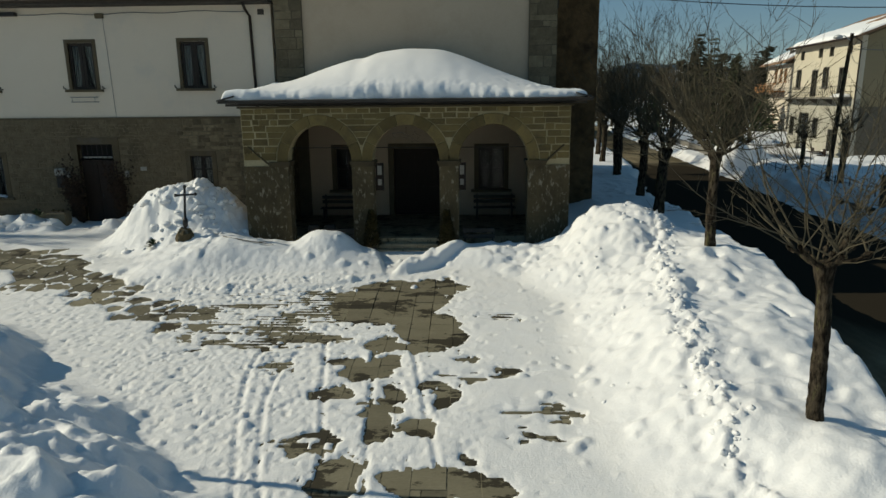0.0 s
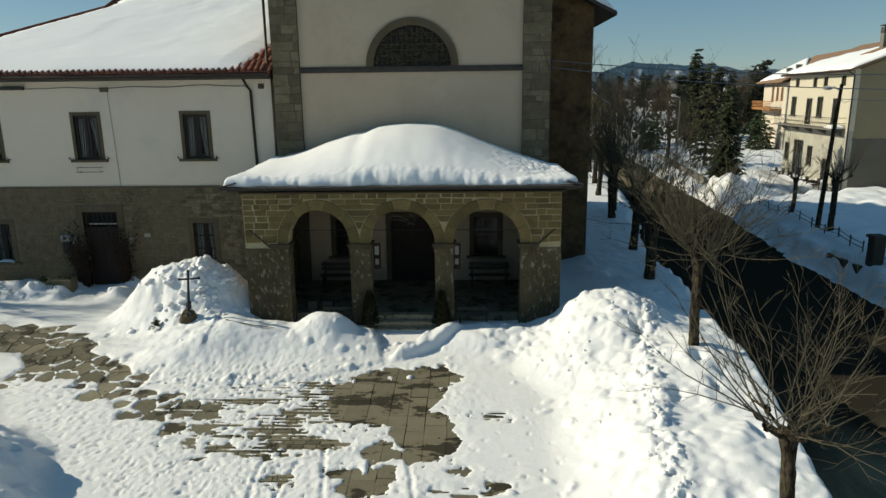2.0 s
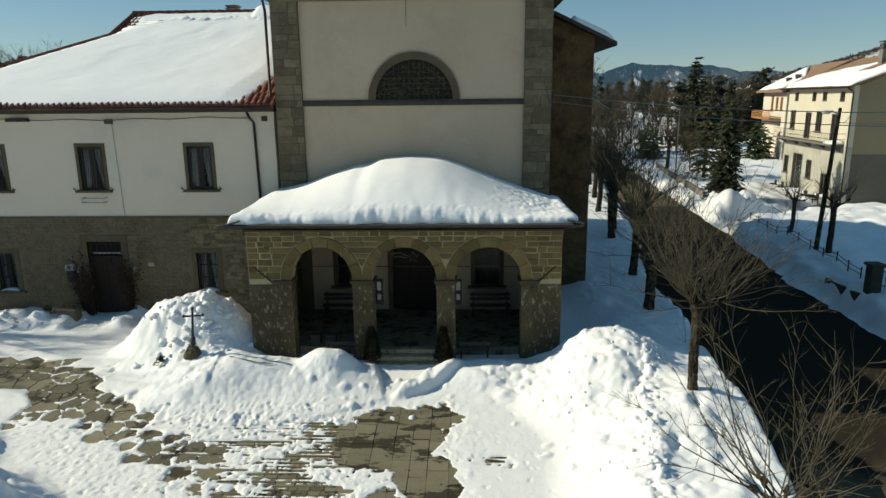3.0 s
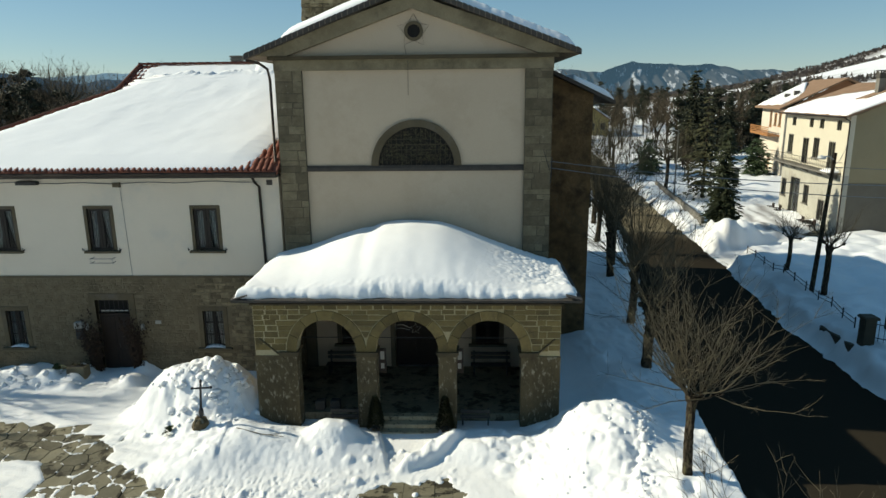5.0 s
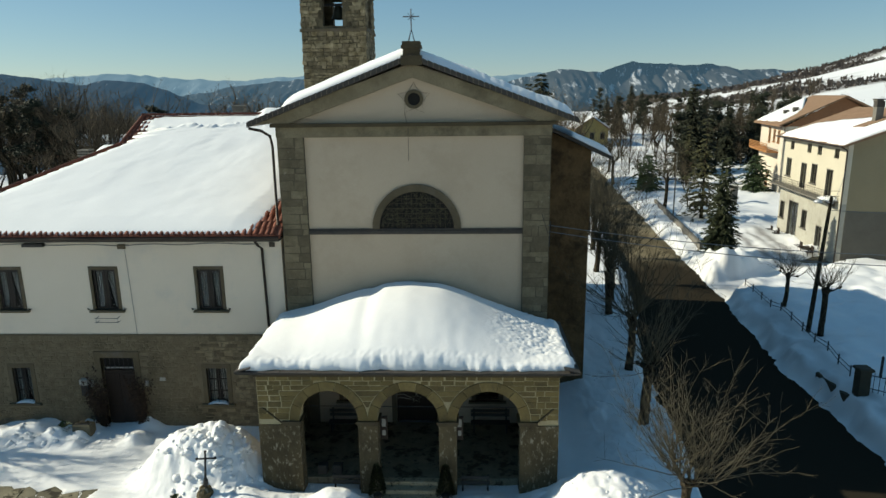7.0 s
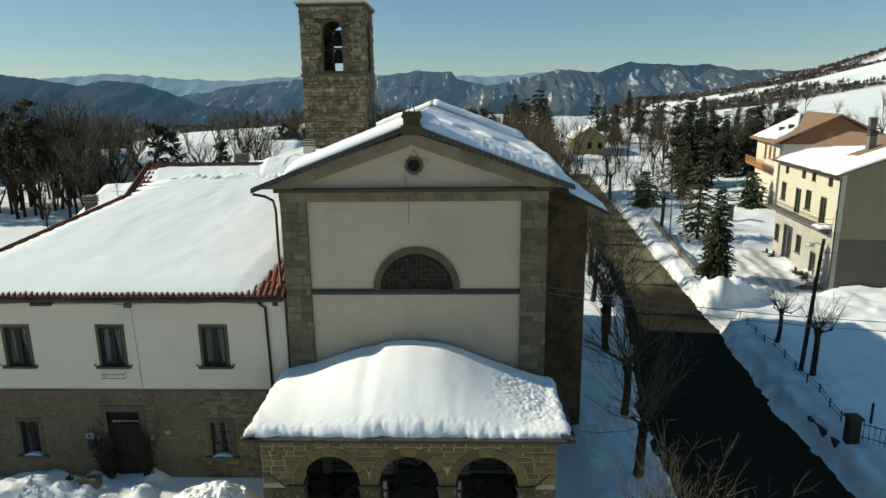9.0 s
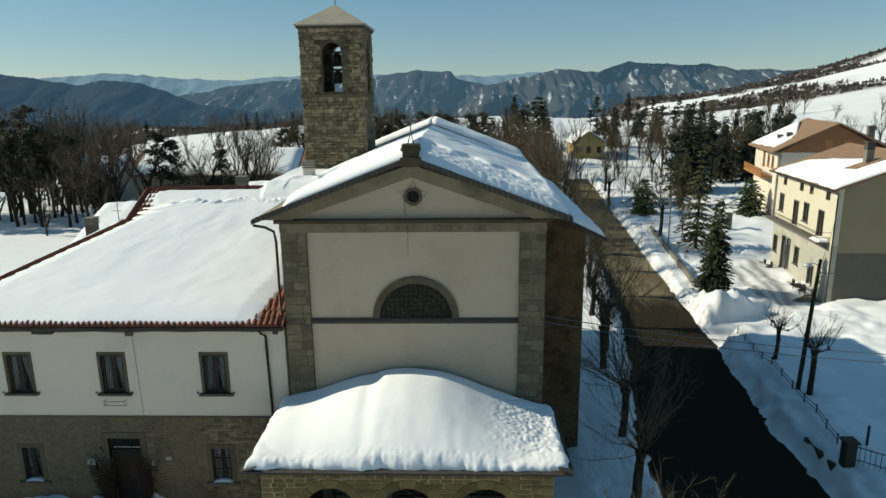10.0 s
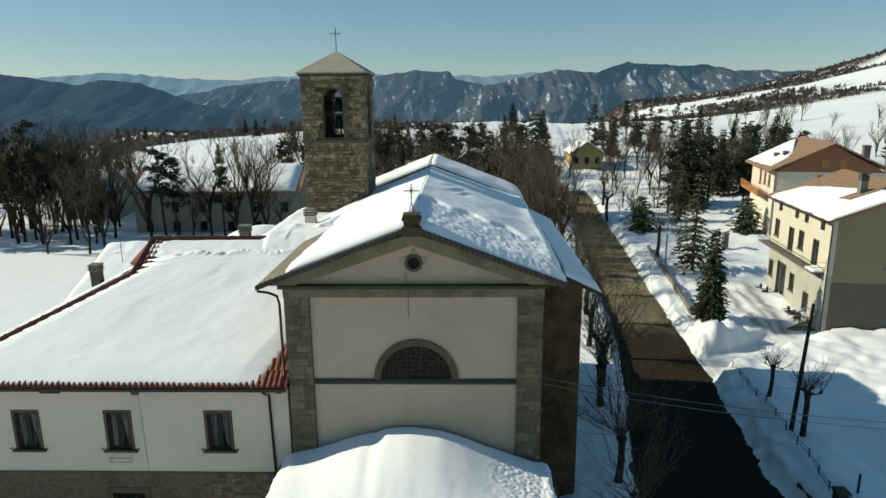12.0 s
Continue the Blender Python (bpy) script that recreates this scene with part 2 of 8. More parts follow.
CURTAIN = material("white_lace_curtain", (0.14, 0.14, 0.132), (0.25, 0.25, 0.24), 6.0, 0.9, 0.1, 30, stretch=(5, 5, 0.5))
# near-black colour stands in for unlit depth behind windows and openings
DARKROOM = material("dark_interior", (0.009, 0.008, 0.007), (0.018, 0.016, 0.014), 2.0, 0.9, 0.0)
PAVING = material("brown_grey_flagstone", (0.15, 0.130, 0.082), (0.22, 0.195, 0.13), 1.4, 0.8, 0.3, 22, c3=(0.04, 0.033, 0.019), stain=1.25, vary=0.18, stretch=(0.6, 1.3, 1), stained=(0.515, 0.54))
FLAG = material("olive_grey_flag", (0.13, 0.113, 0.07), (0.225, 0.20, 0.135), 1.6, 0.82, 0.35, 20, c3=(0.04, 0.032, 0.017), stain=1.3, vary=0.35, stained=(0.53, 0.58))
BED = material("wet_paving_bed", (0.035, 0.03, 0.018), (0.065, 0.056, 0.036), 1.5, 0.75, 0.4, 25)
ASPHALT = material("worn_asphalt", (0.095, 0.078, 0.05), (0.17, 0.14, 0.09), 0.35, 0.95, 0.3, 30, c3=(0.26, 0.215, 0.14), stain=0.22, spec=0.0, stretch=(1.6, 0.4, 1), stained=(0.47, 0.62))
BARK = material("grey_brown_bark", (0.012, 0.009, 0.006), (0.075, 0.06, 0.042), 14.0, 0.95, 1.0, 22, c3=(0.11, 0.10, 0.05), stain=6.0, stretch=(1, 1, 0.35), dist=0.05, spread=0.1, stained=(0.56, 0.66), spec=0.1)
WOODS = material("brown_woods", (0.105, 0.085, 0.072), (0.18, 0.15, 0.13), 0.05, 0.95, 0.0, island=0.3)
TWIG = material("bare_twig", (0.048, 0.04, 0.025), (0.115, 0.097, 0.06), 2.0, 0.85, 0.0)
DARKTWIG = material("dark_bare_twig", (0.065, 0.05, 0.033), (0.14, 0.108, 0.07), 0.5, 0.9, 0.0)
NEEDLE = material("dark_green_needles", (0.012, 0.016, 0.008), (0.032, 0.036, 0.017), 1.2, 0.8, 0.0, island=0.35)
CYPRESS = material("olive_green_needles", (0.020, 0.026, 0.010), (0.048, 0.055, 0.021), 1.5, 0.8, 0.0, island=0.35)
DRYSHRUB = material("dry_brown_green_leaf", (0.035, 0.03, 0.008), (0.075, 0.06, 0.018), 3.0, 0.8, 0.0, island=0.35)
OLIVE = material("pale_olive_needles", (0.045, 0.045, 0.018), (0.085, 0.082, 0.036), 1.5, 0.8, 0.0, island=0.35)
SHRUB = material("evergreen_shrub_leaf", (0.02, 0.035, 0.012), (0.045, 0.07, 0.025), 3.0, 0.7, 0.0, island=0.3)
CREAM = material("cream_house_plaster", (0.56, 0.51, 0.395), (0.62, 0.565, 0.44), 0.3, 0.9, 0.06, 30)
# gable plaster, made darker than the front because that side lies in shade
BUFF_SHADED = material("buff_shaded_plaster", (0.26, 0.215, 0.13), (0.31, 0.258, 0.16), 0.3, 0.9, 0.06, 30, c3=(0.29, 0.245, 0.15), stain=0.4)
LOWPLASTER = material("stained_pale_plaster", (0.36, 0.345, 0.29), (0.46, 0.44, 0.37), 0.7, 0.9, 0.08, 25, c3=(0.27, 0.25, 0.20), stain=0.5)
# plinth colour also lowered for the shaded gable side
GREYBASE_SHADED = material("grey_shaded_plinth", (0.12, 0.107, 0.085), (0.16, 0.145, 0.115), 0.6, 0.9, 0.15, 20)
RUST = material("rust_brown_boarding", (0.24, 0.115, 0.055), (0.32, 0.155, 0.08), 2.0, 0.8, 0.2, 20, stretch=(1, 1, 8))
ORANGEWOOD = material("orange_timber", (0.34, 0.15, 0.05), (0.44, 0.21, 0.08), 3.0, 0.7, 0.15, 30)
YELLOW = material("yellow_house_plaster", (0.33, 0.26, 0.10), (0.38, 0.30, 0.13), 0.5, 0.9, 0.06, 20)
PALEHOUSE = material("pale_grey_plaster", (0.27, 0.245, 0.20), (0.34, 0.31, 0.255), 0.4, 0.9, 0.06, 20)
CONCRETE = material("grey_concrete", (0.13, 0.12, 0.10), (0.20, 0.185, 0.16), 2.0, 0.9, 0.3, 20)
PAPER = material("white_notice_paper", (0.30, 0.29, 0.26), (0.38, 0.37, 0.34), 3.0, 0.8, 0.0)
LAMPMETAL = material("pale_lamp_metal", (0.45, 0.46, 0.46), (0.52, 0.53, 0.53), 3.0, 0.4, 0.0, metallic=0.3)
BRONZE = material("dark_bell_bronze", (0.05, 0.045, 0.03), (0.08, 0.07, 0.045), 3.0, 0.45, 0.1, 20, metallic=0.8)


def glass_material():
    m = bpy.data.materials.new("window_glass")
    m.use_nodes = True
    b = m.node_tree.nodes["Principled BSDF"]
    b.inputs["Base Color"].default_value = (0.9, 0.95, 0.95, 1)
    b.inputs["Roughness"].default_value = 0.03
    b.inputs["Transmission Weight"].default_value = 1.0
    b.inputs["IOR"].default_value = 1.18
    return m


GLASS = glass_material()


# ---- the lie of the land ----
def road_right(y):
    return np.interp(y, [-40, 20, 34, 38, 42, 47, 55, 63, 70, 81, 111, 145, 176, 300], [16.0, 16.5, 16.95, 17.5, 18.0, 18.55, 19.3, 19.9, 20.4, 21.4, 24.0, 27.2, 30.9, 46])


def road_left(y):
    wide = road_right(y) - np.interp(y, [-40, 33, 45, 60, 120, 300], [7.2, 7.2, 6.2, 5.3, 4.6, 4.4])
    return np.minimum(wide, np.interp(y, [-40, 7, 11, 14.7, 20, 27, 33, 60], [6.9, 7.2, 7.75, 8.25, 8.75, 9.7, 10.6, 40]))


ROAD_Z = -1.1


def paved_z(y):
    return -0.3 + 0.085 * (np.clip(y, 1.0, 20.5) - 17.75)


def hump(x, y, cx, cy, rx, ry, h, power=2.0, turn=0.0):
    c, s = math.cos(radians(turn)), math.sin(radians(turn))
    u, v = (x - cx) * c + (y - cy) * s, -(x - cx) * s + (y - cy) * c
    return h * np.exp(-((np.abs(u) / rx) ** 2 + (np.abs(v) / ry) ** 2) ** (power / 2))


def clods(x, y, size, seed):
    """Broken lumps: a random level for each cell of a jittered net, rounded off to its edges."""
    u, v = x / size + 0.25 * vnoise(x / size * 1.7, y / size * 1.7, seed + 5), y / size + 0.25 * vnoise(x / size * 1.7 + 7, y / size * 1.7, seed + 6)
    ci, cj = np.floor(u).astype(np.int64), np.floor(v).astype(np.int64)
    d1, d2, lev = np.full(np.shape(u), 9.0), np.full(np.shape(u), 9.0), np.zeros(np.shape(u))
    for di in (-1, 0, 1):
        for dj in (-1, 0, 1):
            i, j = ci + di, cj + dj
            d = np.hypot(u - i - 0.15 - 0.7 * lattice(i, j, seed), v - j - 0.15 - 0.7 * lattice(i, j, seed + 1))
            near = d < d1
            d2 = np.where(near, d1, np.minimum(d2, d))
            lev = np.where(near, lattice(i, j, seed + 2), lev)
            d1 = np.where(near, d, d1)
    return lev * smooth_step(0.0, 0.28, d2 - d1) - 0.3


# patches of slabs swept bare on the way to the porch: centre, half width, half depth
PATCHES = [(-1.9, 16.3, 1.3, 1.6), (-1.0, 17.3, 0.85, 0.75), (-2.9, 15.9, 0.7, 1.1), (-0.9, 14.4, 0.8, 1.05), (-1.94, 13.7, 0.36, 0.32), (-2.74, 12.83, 0.32, 0.2), (-2.13, 12.45, 0.5, 0.36), (-1.7, 12.9, 0.34, 0.24),
           (-2.69, 11.59, 0.36, 0.17), (-0.45, 11.5, 0.36, 0.44), (-0.75, 12.0, 0.3, 0.2), (-1.5, 11.45, 0.22, 0.42), (-1.65, 10.93, 0.42, 0.13), (-1.65, 10.45, 0.25, 0.42), (-0.95, 10.45, 0.36, 0.26),
           (-3.05, 9.75, 0.22, 0.2), (-2.1, 8.9, 0.42, 0.6), (-1.3, 9.02, 0.25, 0.15), (-0.66, 8.85, 0.55, 0.5), (0.13, 8.8, 0.45, 0.36), (-0.1, 9.5, 0.16, 0.18), (0.03, 13.03, 0.24, 0.12), (0.7, 12.35, 0.4, 0.17), (1.3, 10.22, 0.3, 0.1)]
# strips of narrow setts that show between ribs of snow: the same, and how worn
SETTS = [(-4.6, 15.3, 2.4, 1.75, 0.1), (-4.9, 16.3, 2.0, 0.5, 0.32), (-4.6, 14.9, 2.0, 0.45, 0.22), (-3.6, 13.6, 1.6, 1.2, -0.22), (1.1, 10.6, 0.75, 0.65, -0.1), (0.55, 12.5, 0.85, 0.35, 0.1),
         (0.8, 15.25, 0.5, 0.25, 0.05), (-3.0, 9.9, 0.5, 0.3, 0.0), (-2.6, 11.2, 0.8, 0.7, -0.25)]
SETT = 0.155
# crazy paving of the band that crosses the square
CELL = (0.70, 0.55)


def cell_seed(i, j):
    return (i + 0.5 + 0.78 * (lattice(i, j, 401) - 0.5)) * CELL[0], (j + 0.5 + 0.78 * (lattice(i, j, 402) - 0.5)) * CELL[1]


def band_worn(x, y):
    """How bare the band of crazy paving is."""
    mid = np.interp(x, [-17, -13.6, -11.7, -10, -9, -8, -7, -6.3], [20.6, 19.1, 18.0, 16.95, 16.1, 15.5, 15.15, 15.05])
    half = np.interp(x, [-17, -13, -10, -8, -6.3], [1.7, 1.45, 1.15, 0.95, 1.25])
    return (1.0 - np.abs(y - mid) / half + 0.45 * fbm(x * 0.9, y * 0.9, 2, 61)) * smooth_step(-6.0, -6.5, x) * smooth_step(-19, -17, x) - 0.13 - 0.02 * smooth_step(-10.5, -9.0, x)


def crazy(x, y):
    ci, cj = np.floor(x / CELL[0]).astype(np.int64), np.floor(y / CELL[1]).astype(np.int64)
    d1, d2 = np.full(np.shape(x), 9e9), np.full(np.shape(x), 9e9)
    a, b, p, q = (np.zeros(np.shape(x)) for k in range(4))
    ia, ja = ci.copy(), cj.copy()
    for di in (-2, -1, 0, 1, 2):
        for dj in (-2, -1, 0, 1, 2):
            sx, sy = cell_seed(ci + di, cj + dj)
            d = (x - sx) ** 2 + (y - sy) ** 2
            first = d < d1
            second = ~first & (d < d2)
            d2 = np.where(first, d1, np.where(second, d, d2))
            p, q = np.where(first, a, np.where(second, sx, p)), np.where(first, b, np.where(second, sy, q))
            d1, a, b = np.where(first, d, d1), np.where(first, sx, a), np.where(first, sy, b)
            ia, ja = np.where(first, ci + di, ia), np.where(first, cj + dj, ja)
    edge = (d2 - d1) / (2 * np.maximum(np.hypot(a - p, b - q), 0.05))
    worn = band_worn(a, b)
    joint = 0.02 + 0.065 * smooth_step(-11.5, -9.5, x) + 0.10 * lattice(ia, ja, 403) ** 2 - 0.06 * smooth_step(0.35, 0.8, worn) - 0.03 * smooth_step(-11, -13, x)
    return np.minimum(edge - joint + 0.08 * fbm(x * 4, y * 5, 4, 63, 0.6), worn - 0.35 * (lattice(ia, ja, 404) > 0.8) + 0.11 * fbm(x * 3.1, y * 4.2, 4, 64, 0.65))


def bare(x, y):
    """How far the snow is worn through: above 0 the paving shows."""
    x, y = np.asarray(x, float), np.asarray(y, float)
    out = np.full(np.shape(x), -1.0)
    wx = x + 0.13 * fbm(x * 3.4, y * 3.4, 3, 5)
    wy = y + 0.13 * fbm(x * 3.4, y * 3.4, 3, 9)
    for cx, cy, rx, ry in PATCHES:
        out = np.maximum(out, (1 - np.sqrt(((wx - cx) / rx) ** 2 + ((wy - cy) / ry) ** 2)) * min(1.0, 2.4 * min(rx, 1.5 * ry)))
    out = out + 0.13 * fbm(x * 1.9 + 0.6 * y, y * 2.4 - 0.4 * x, 5, 21, 0.6)
    row = np.floor(y / SETT + 0.12 * vnoise(x * 0.8, y * 0.5, 81))
    v = np.abs(y / SETT + 0.12 * vnoise(x * 0.8, y * 0.5, 81) - row - 0.5)
    worn = np.full(np.shape(x), -1.0)
    for cx, cy, rx, ry, k in SETTS:
        worn = np.maximum(worn, np.minimum(1.2 * (1 - np.sqrt(((wx - cx) / rx) ** 2 + ((wy - cy) / ry) ** 2)), 0.35) + k - 0.5)
    setts = np.minimum((0.30 + 0.2 * vnoise(x * 3, row * 5.1, 84) + 0.2 * fbm(x * 0.9, y * 2.2, 2, 86) - v) * SETT * 3.0, 0.5 * (0.9 * fbm(x * 0.9, y * 2.2, 2, 86) + 0.6 * vnoise(x * 2.4, row * 7.3, 82) + 0.5 * vnoise(x * 6.5, row * 3.7, 83) + worn))
    setts = np.where(worn > -0.9, setts, -1.0)
    return np.maximum(np.maximum(out, setts), np.where(x < -5.5, 2.5 * crazy(x, y), -1.0))


def ground(x, y):
    x, y = np.asarray(x, float), np.asarray(y, float)
    base = paved_z(y) - 0.25 * smooth_step(26, 34, y) - 0.25 * smooth_step(-14, -24, x)
    # heaps of cleared snow
    h = hump(x, y, -9.55, 21.75, 2.3, 1.45, 2.0, 3.4) + hump(x, y, -8.4, 19.4, 1.9, 1.5, 0.5, 3)
    h = h + hump(x, y, -5.7, 18.9, 3.4, 2.0, 0.13, 3) + hump(x, y, -5.2, 19.5, 2.5, 0.95, 0.42, 3) + hump(x, y, -4.4, 19.75, 0.85, 0.6, 0.40, 4)
    # banks cut by the shovel along the way to the step
    side = ((x + 4.37) * 1.2 - (y - 17.11) * 2.1) / 2.42 + 0.05 * vnoise(x * 3, y * 3, 44)
    h = np.where((x > -5.2) & (x < -1.4), h * (1 - smooth_step(-0.06, 0.08, side) * smooth_step(-5.0, -4.2, x)), h)
    h = h * (1 - smooth_step(-2.55, -2.35, x + 0.25 * (y - 18.3)) * smooth_step(-0.5, -1.2, x)) + hump(x, y, 0.6, 19.7, 1.5, 0.9, 0.42, 3)
    h = h + hump(x, y, -1.15, 19.15, 1.25, 0.30, 0.30 + 0.05 * vnoise(x * 4, y * 2, 45), 8, 38)
    h = h + hump(x, y, 4.55, 19.1, 1.5, 1.7, 1.0, 2.6) + hump(x, y, 6.3, 16.7, 1.2, 1.7, 0.42, 2.4)
    edge = 2.15 + 0.4 * vnoise(y * 0.5, y * 0 + 3.7, 4) - 0.9 * smooth_step(15.5, 18.5, y)
    shelf = (0.8 + 0.28 * smooth_step(9, 11.5, y)) * smooth_step(edge, edge + 2.7, x) * smooth_step(22.3, 19.5, y) * (1 - 0.3 * smooth_step(15, 19, y))
    h = h + shelf + hump(x, y, 5.6, 12.2, 1.0, 0.9, 0.22, 2) + hump(x, y, 5.25, 8.3, 0.7, 0.8, 0.3, 2.5)
    # heap beside the camera's start
    d = (-4.2 - x) * 0.62 + (9.0 - y) * 0.78
    pile = smooth_step(-0.1, 2.4, d + 0.35 * vnoise(x * 0.9, y * 0.9, 8)) * smooth_step(1.5, 4.0, -x)
    h = h + 1.35 * pile + 0.3 * np.minimum(pile * 2, 1) * (np.abs(fbm(x * 1.1, y * 1.1, 3, 49)) - 0.35)
    # drift against the long house
    h = h + 0.5 * smooth_step(23.0, 24.6, y) * smooth_step(-12.9, -13.8, x) * smooth_step(30, 26, y) * (0.6 + 0.5 * fbm(x * 1.1, y * 1.6, 3, 6))
    h = h * (1 - 0.85 * hump(x, y, -14.9, 25.2, 0.9, 1.8, 1.0, 6))
    h = h + 0.35 * smooth_step(4.0, 6.2, x) * smooth_step(19, 23, y) * smooth_step(60, 40, y)
    h = h + 0.06 * smooth_step(0.05, 0.3, h) * np.where((x > -8) & (x < 0.5) & (y > 12), 0.45, 1.0) * (np.abs(fbm(x * 1.5 + 0.4 * y, y * 1.5, 3, 48, 0.6)) - 0.3)
    h = h + 0.16 * hump(x, y, 1.6, 18.9, 1.3, 0.8, 1.0, 3) * (0.5 + np.abs(fbm(x * 1.7, y * 2.6, 3, 52)))
    rough = np.clip(h * 1.3, 0, 1)
    h = h + rough * ((0.15 - 0.07 * smooth_step(4.6, 5.6, x) * (y < 21) - 0.09 * hump(x, y, -9.4, 21.3, 2.4, 2.0, 1.0, 4)) * np.where((x > -8) & (x < 0.5) & (y > 12), 0.45, 1.0) * fbm(x * 0.75, y * 0.75, 3, 12, 0.42) + 0.05 * np.clip(fbm(x * 2.6, y * 2.6, 2, 40) - 0.2, 0, 1) + 0.035 * np.abs(fbm(x * 3.1, y * 3.1, 3, 41, 0.7)) * smooth_step(5.2, 4.2, x) * np.where((x > -8) & (x < 0.5) & (y > 12), 0.35, 1.0))
    # clods with broken faces
    clod = 1.5 * clods(x, y, 0.62, 71) + 1.0 * clods(x + 3, y, 0.3, 75)
    where = 1.25 * hump(x, y, -9.0, 21.3, 1.9, 1.3, 1.0, 3) + 0.42 * hump(x, y, 3.9, 16.8, 1.4, 3.6, 1.0, 3) + 0.25 * smooth_step(0.3, 1.2, d) * (y < 14) + 0.5 * smooth_step(23, 24.4, y) * (x < -13) * (y < 27)
    h = h + 0.07 * clod * where * smooth_step(0.1, 0.5, h)
    # furrow of tumbled lumps down the big heap
    fx = np.interp(y, [8, 9, 11.7, 14, 16.5, 19.3], [3.7, 3.75, 4.05, 4.3, 4.8, 5.6]) + 0.15 * vnoise(y * 1.3, y * 0 + 1.0, 14)
    h = h - 0.06 * np.exp(-((x - fx) / 0.22) ** 2) * smooth_step(7, 9, y) * smooth_step(20.3, 19, y)
    h = h + 0.15 * np.exp(-((x - fx - 0.12) / 0.34) ** 2) * np.abs(fbm(x * 4.5, y * 4.5, 2, 51)) * smooth_step(7, 9, y) * smooth_step(20.3, 19, y)
    b = bare(x, y)
    thin = 0.05 - 0.026 * smooth_step(-0.55, -0.05, b) + 0.006 * fbm(x * 2.0, y * 2.0, 2, 2) + (0.017 - 0.011 * smooth_step(-0.6, 0.6, x)) * np.where((y < 24) & (y > 6.3), vnoise(x * 9.3 + 2 * y, y * 8.1 - x, 3) * np.abs(vnoise(x * 1.3, y * 1.3, 88)) + 0.5 * vnoise(x * 17, y * 17, 7), 0)
    near = (y < 21) & (x > -17) & (x < 3.5)
    snow = base + h + thin
    snow = np.where(near & (h < 0.2), snow - 0.075 * smooth_step(-0.03, 0.07, b) * smooth_step(0.2, 0.08, h), snow)
    # wheel tracks over the square
    for ys, xs in (((8, 9.6, 10.9, 12.1, 12.9, 13.6, 14.4), (-3.45, -3.96, -4.32, -4.57, -4.64, -4.56, -4.2)), ((8, 9, 10.5, 11.4, 12.5, 13.3), (-3.0, -3.4, -3.78, -3.97, -4.01, -3.8)),
                   ((8, 14.1), (-2.2, -3.36)), ((8, 11.9, 13.5), (-1.6, -1.97, -2.15)), ((8, 10, 13.8), (-0.35, -0.67, -1.33))):
        c = np.interp(y, ys, xs) - x
        on = near & (y > ys[0]) & (y < ys[-1])
        snow = snow - np.where(on, (0.035 * np.exp(-(c / 0.055) ** 4) - 0.014 * np.exp(-((np.abs(c) - 0.11) / 0.05) ** 2)) * (0.75 + 0.5 * vnoise(x * 9, y * 9, 47)), 0)
    # land past the square
    rr = road_right(y) + (0.22 * vnoise(x * 0.2, y * 0.55, 31) + 0.14 * vnoise(x * 0.5, y * 2.1, 32) + 0.08 * vnoise(x * 3, y * 5, 38)) * (y > 5)
    rl = road_left(y) + (0.28 * vnoise(x * 0.2, y * 0.6, 33) + 0.14 * vnoise(x * 0.5, y * 2.3, 34)) * (y > 24)
    right = -0.75 + 0.55 * smooth_step(0, 2.5, x - rr) * smooth_step(58, 50, y) + 0.35 * smooth_step(0, 1.2, x - rr) * (0.8 + 0.5 * fbm(x * 0.7, y * 0.7, 3, 77))
    right = right + (1.0 + 0.55 * fbm(x * 1.6, y * 1.6, 2, 94) + 0.25 * clods(x, y, 0.7, 95)) * hump(x, y, 22.2, 54.2, 2.9, 2.0, 1.0, 4) + 0.012 * np.clip(x - 40, 0, 200)
    land = np.where(x > (rr + rl) / 2, right, snow)
    cut = smooth_step(-0.9, 0.1, x - rl) * smooth_step(1.3, 0.0, x - rr)
    land = land + np.where((x > rr) & (y > 22), 0.16 * fbm(x * 0.55, y * 0.55, 3, 93) * smooth_step(0.5, 3, x - rr) * smooth_step(140, 90, y), 0)
    land = land + np.where((y > 18) & (y < 52), (0.10 + 0.5 * np.abs(fbm(x * 1.6, y * 1.1, 3, 97))) * 0.5 * np.exp(-((x - rr - 1.0) / 0.7) ** 2) + 0.10 * np.abs(fbm(x * 1.2, y * 0.8, 3, 98)) * np.exp(-((x - rr - 2.4) / 1.2) ** 2), 0)
    cut = cut * smooth_step(152, 146, y)
    land = land * (1 - cut) + (ROAD_Z - 0.06) * cut
    # lane to the houses across the road
    lane = smooth_step(2.6, 1.2, np.abs(y - 48.8 - 0.7 * (x - 19)) + 0.4 * vnoise(x, y, 36)) * (x > rr - 0.5) * (x < 33)
    land = land * (1 - lane) + (ROAD_Z + 0.10 + 0.05 * fbm(x * 0.8, y * 0.8, 3, 3)) * lane
    # fields, hills and the valley
    far = smooth_step(70, 200, np.hypot(x, y))
    land = land + far * (2.2 * fbm(x / 90, y / 90, 3, 90) + 0.3 * fbm(x / 9, y / 9, 3, 91))
    land = land + 6.0 * smooth_step(120, 260, y) * smooth_step(-160, -20, x) * smooth_step(460, 330, y)
    away = -x / np.maximum(y, 1.0)
    land = land - 75 * smooth_step(0.50, 0.82, away) * smooth_step(125, 300, y)
    away2 = np.clip((x / np.maximum(y, 250) - 0.40) / 0.06, -30, 30)
    hill = 0.29 * 0.06 * np.log1p(np.exp(away2)) * np.clip(y, 0, 900)
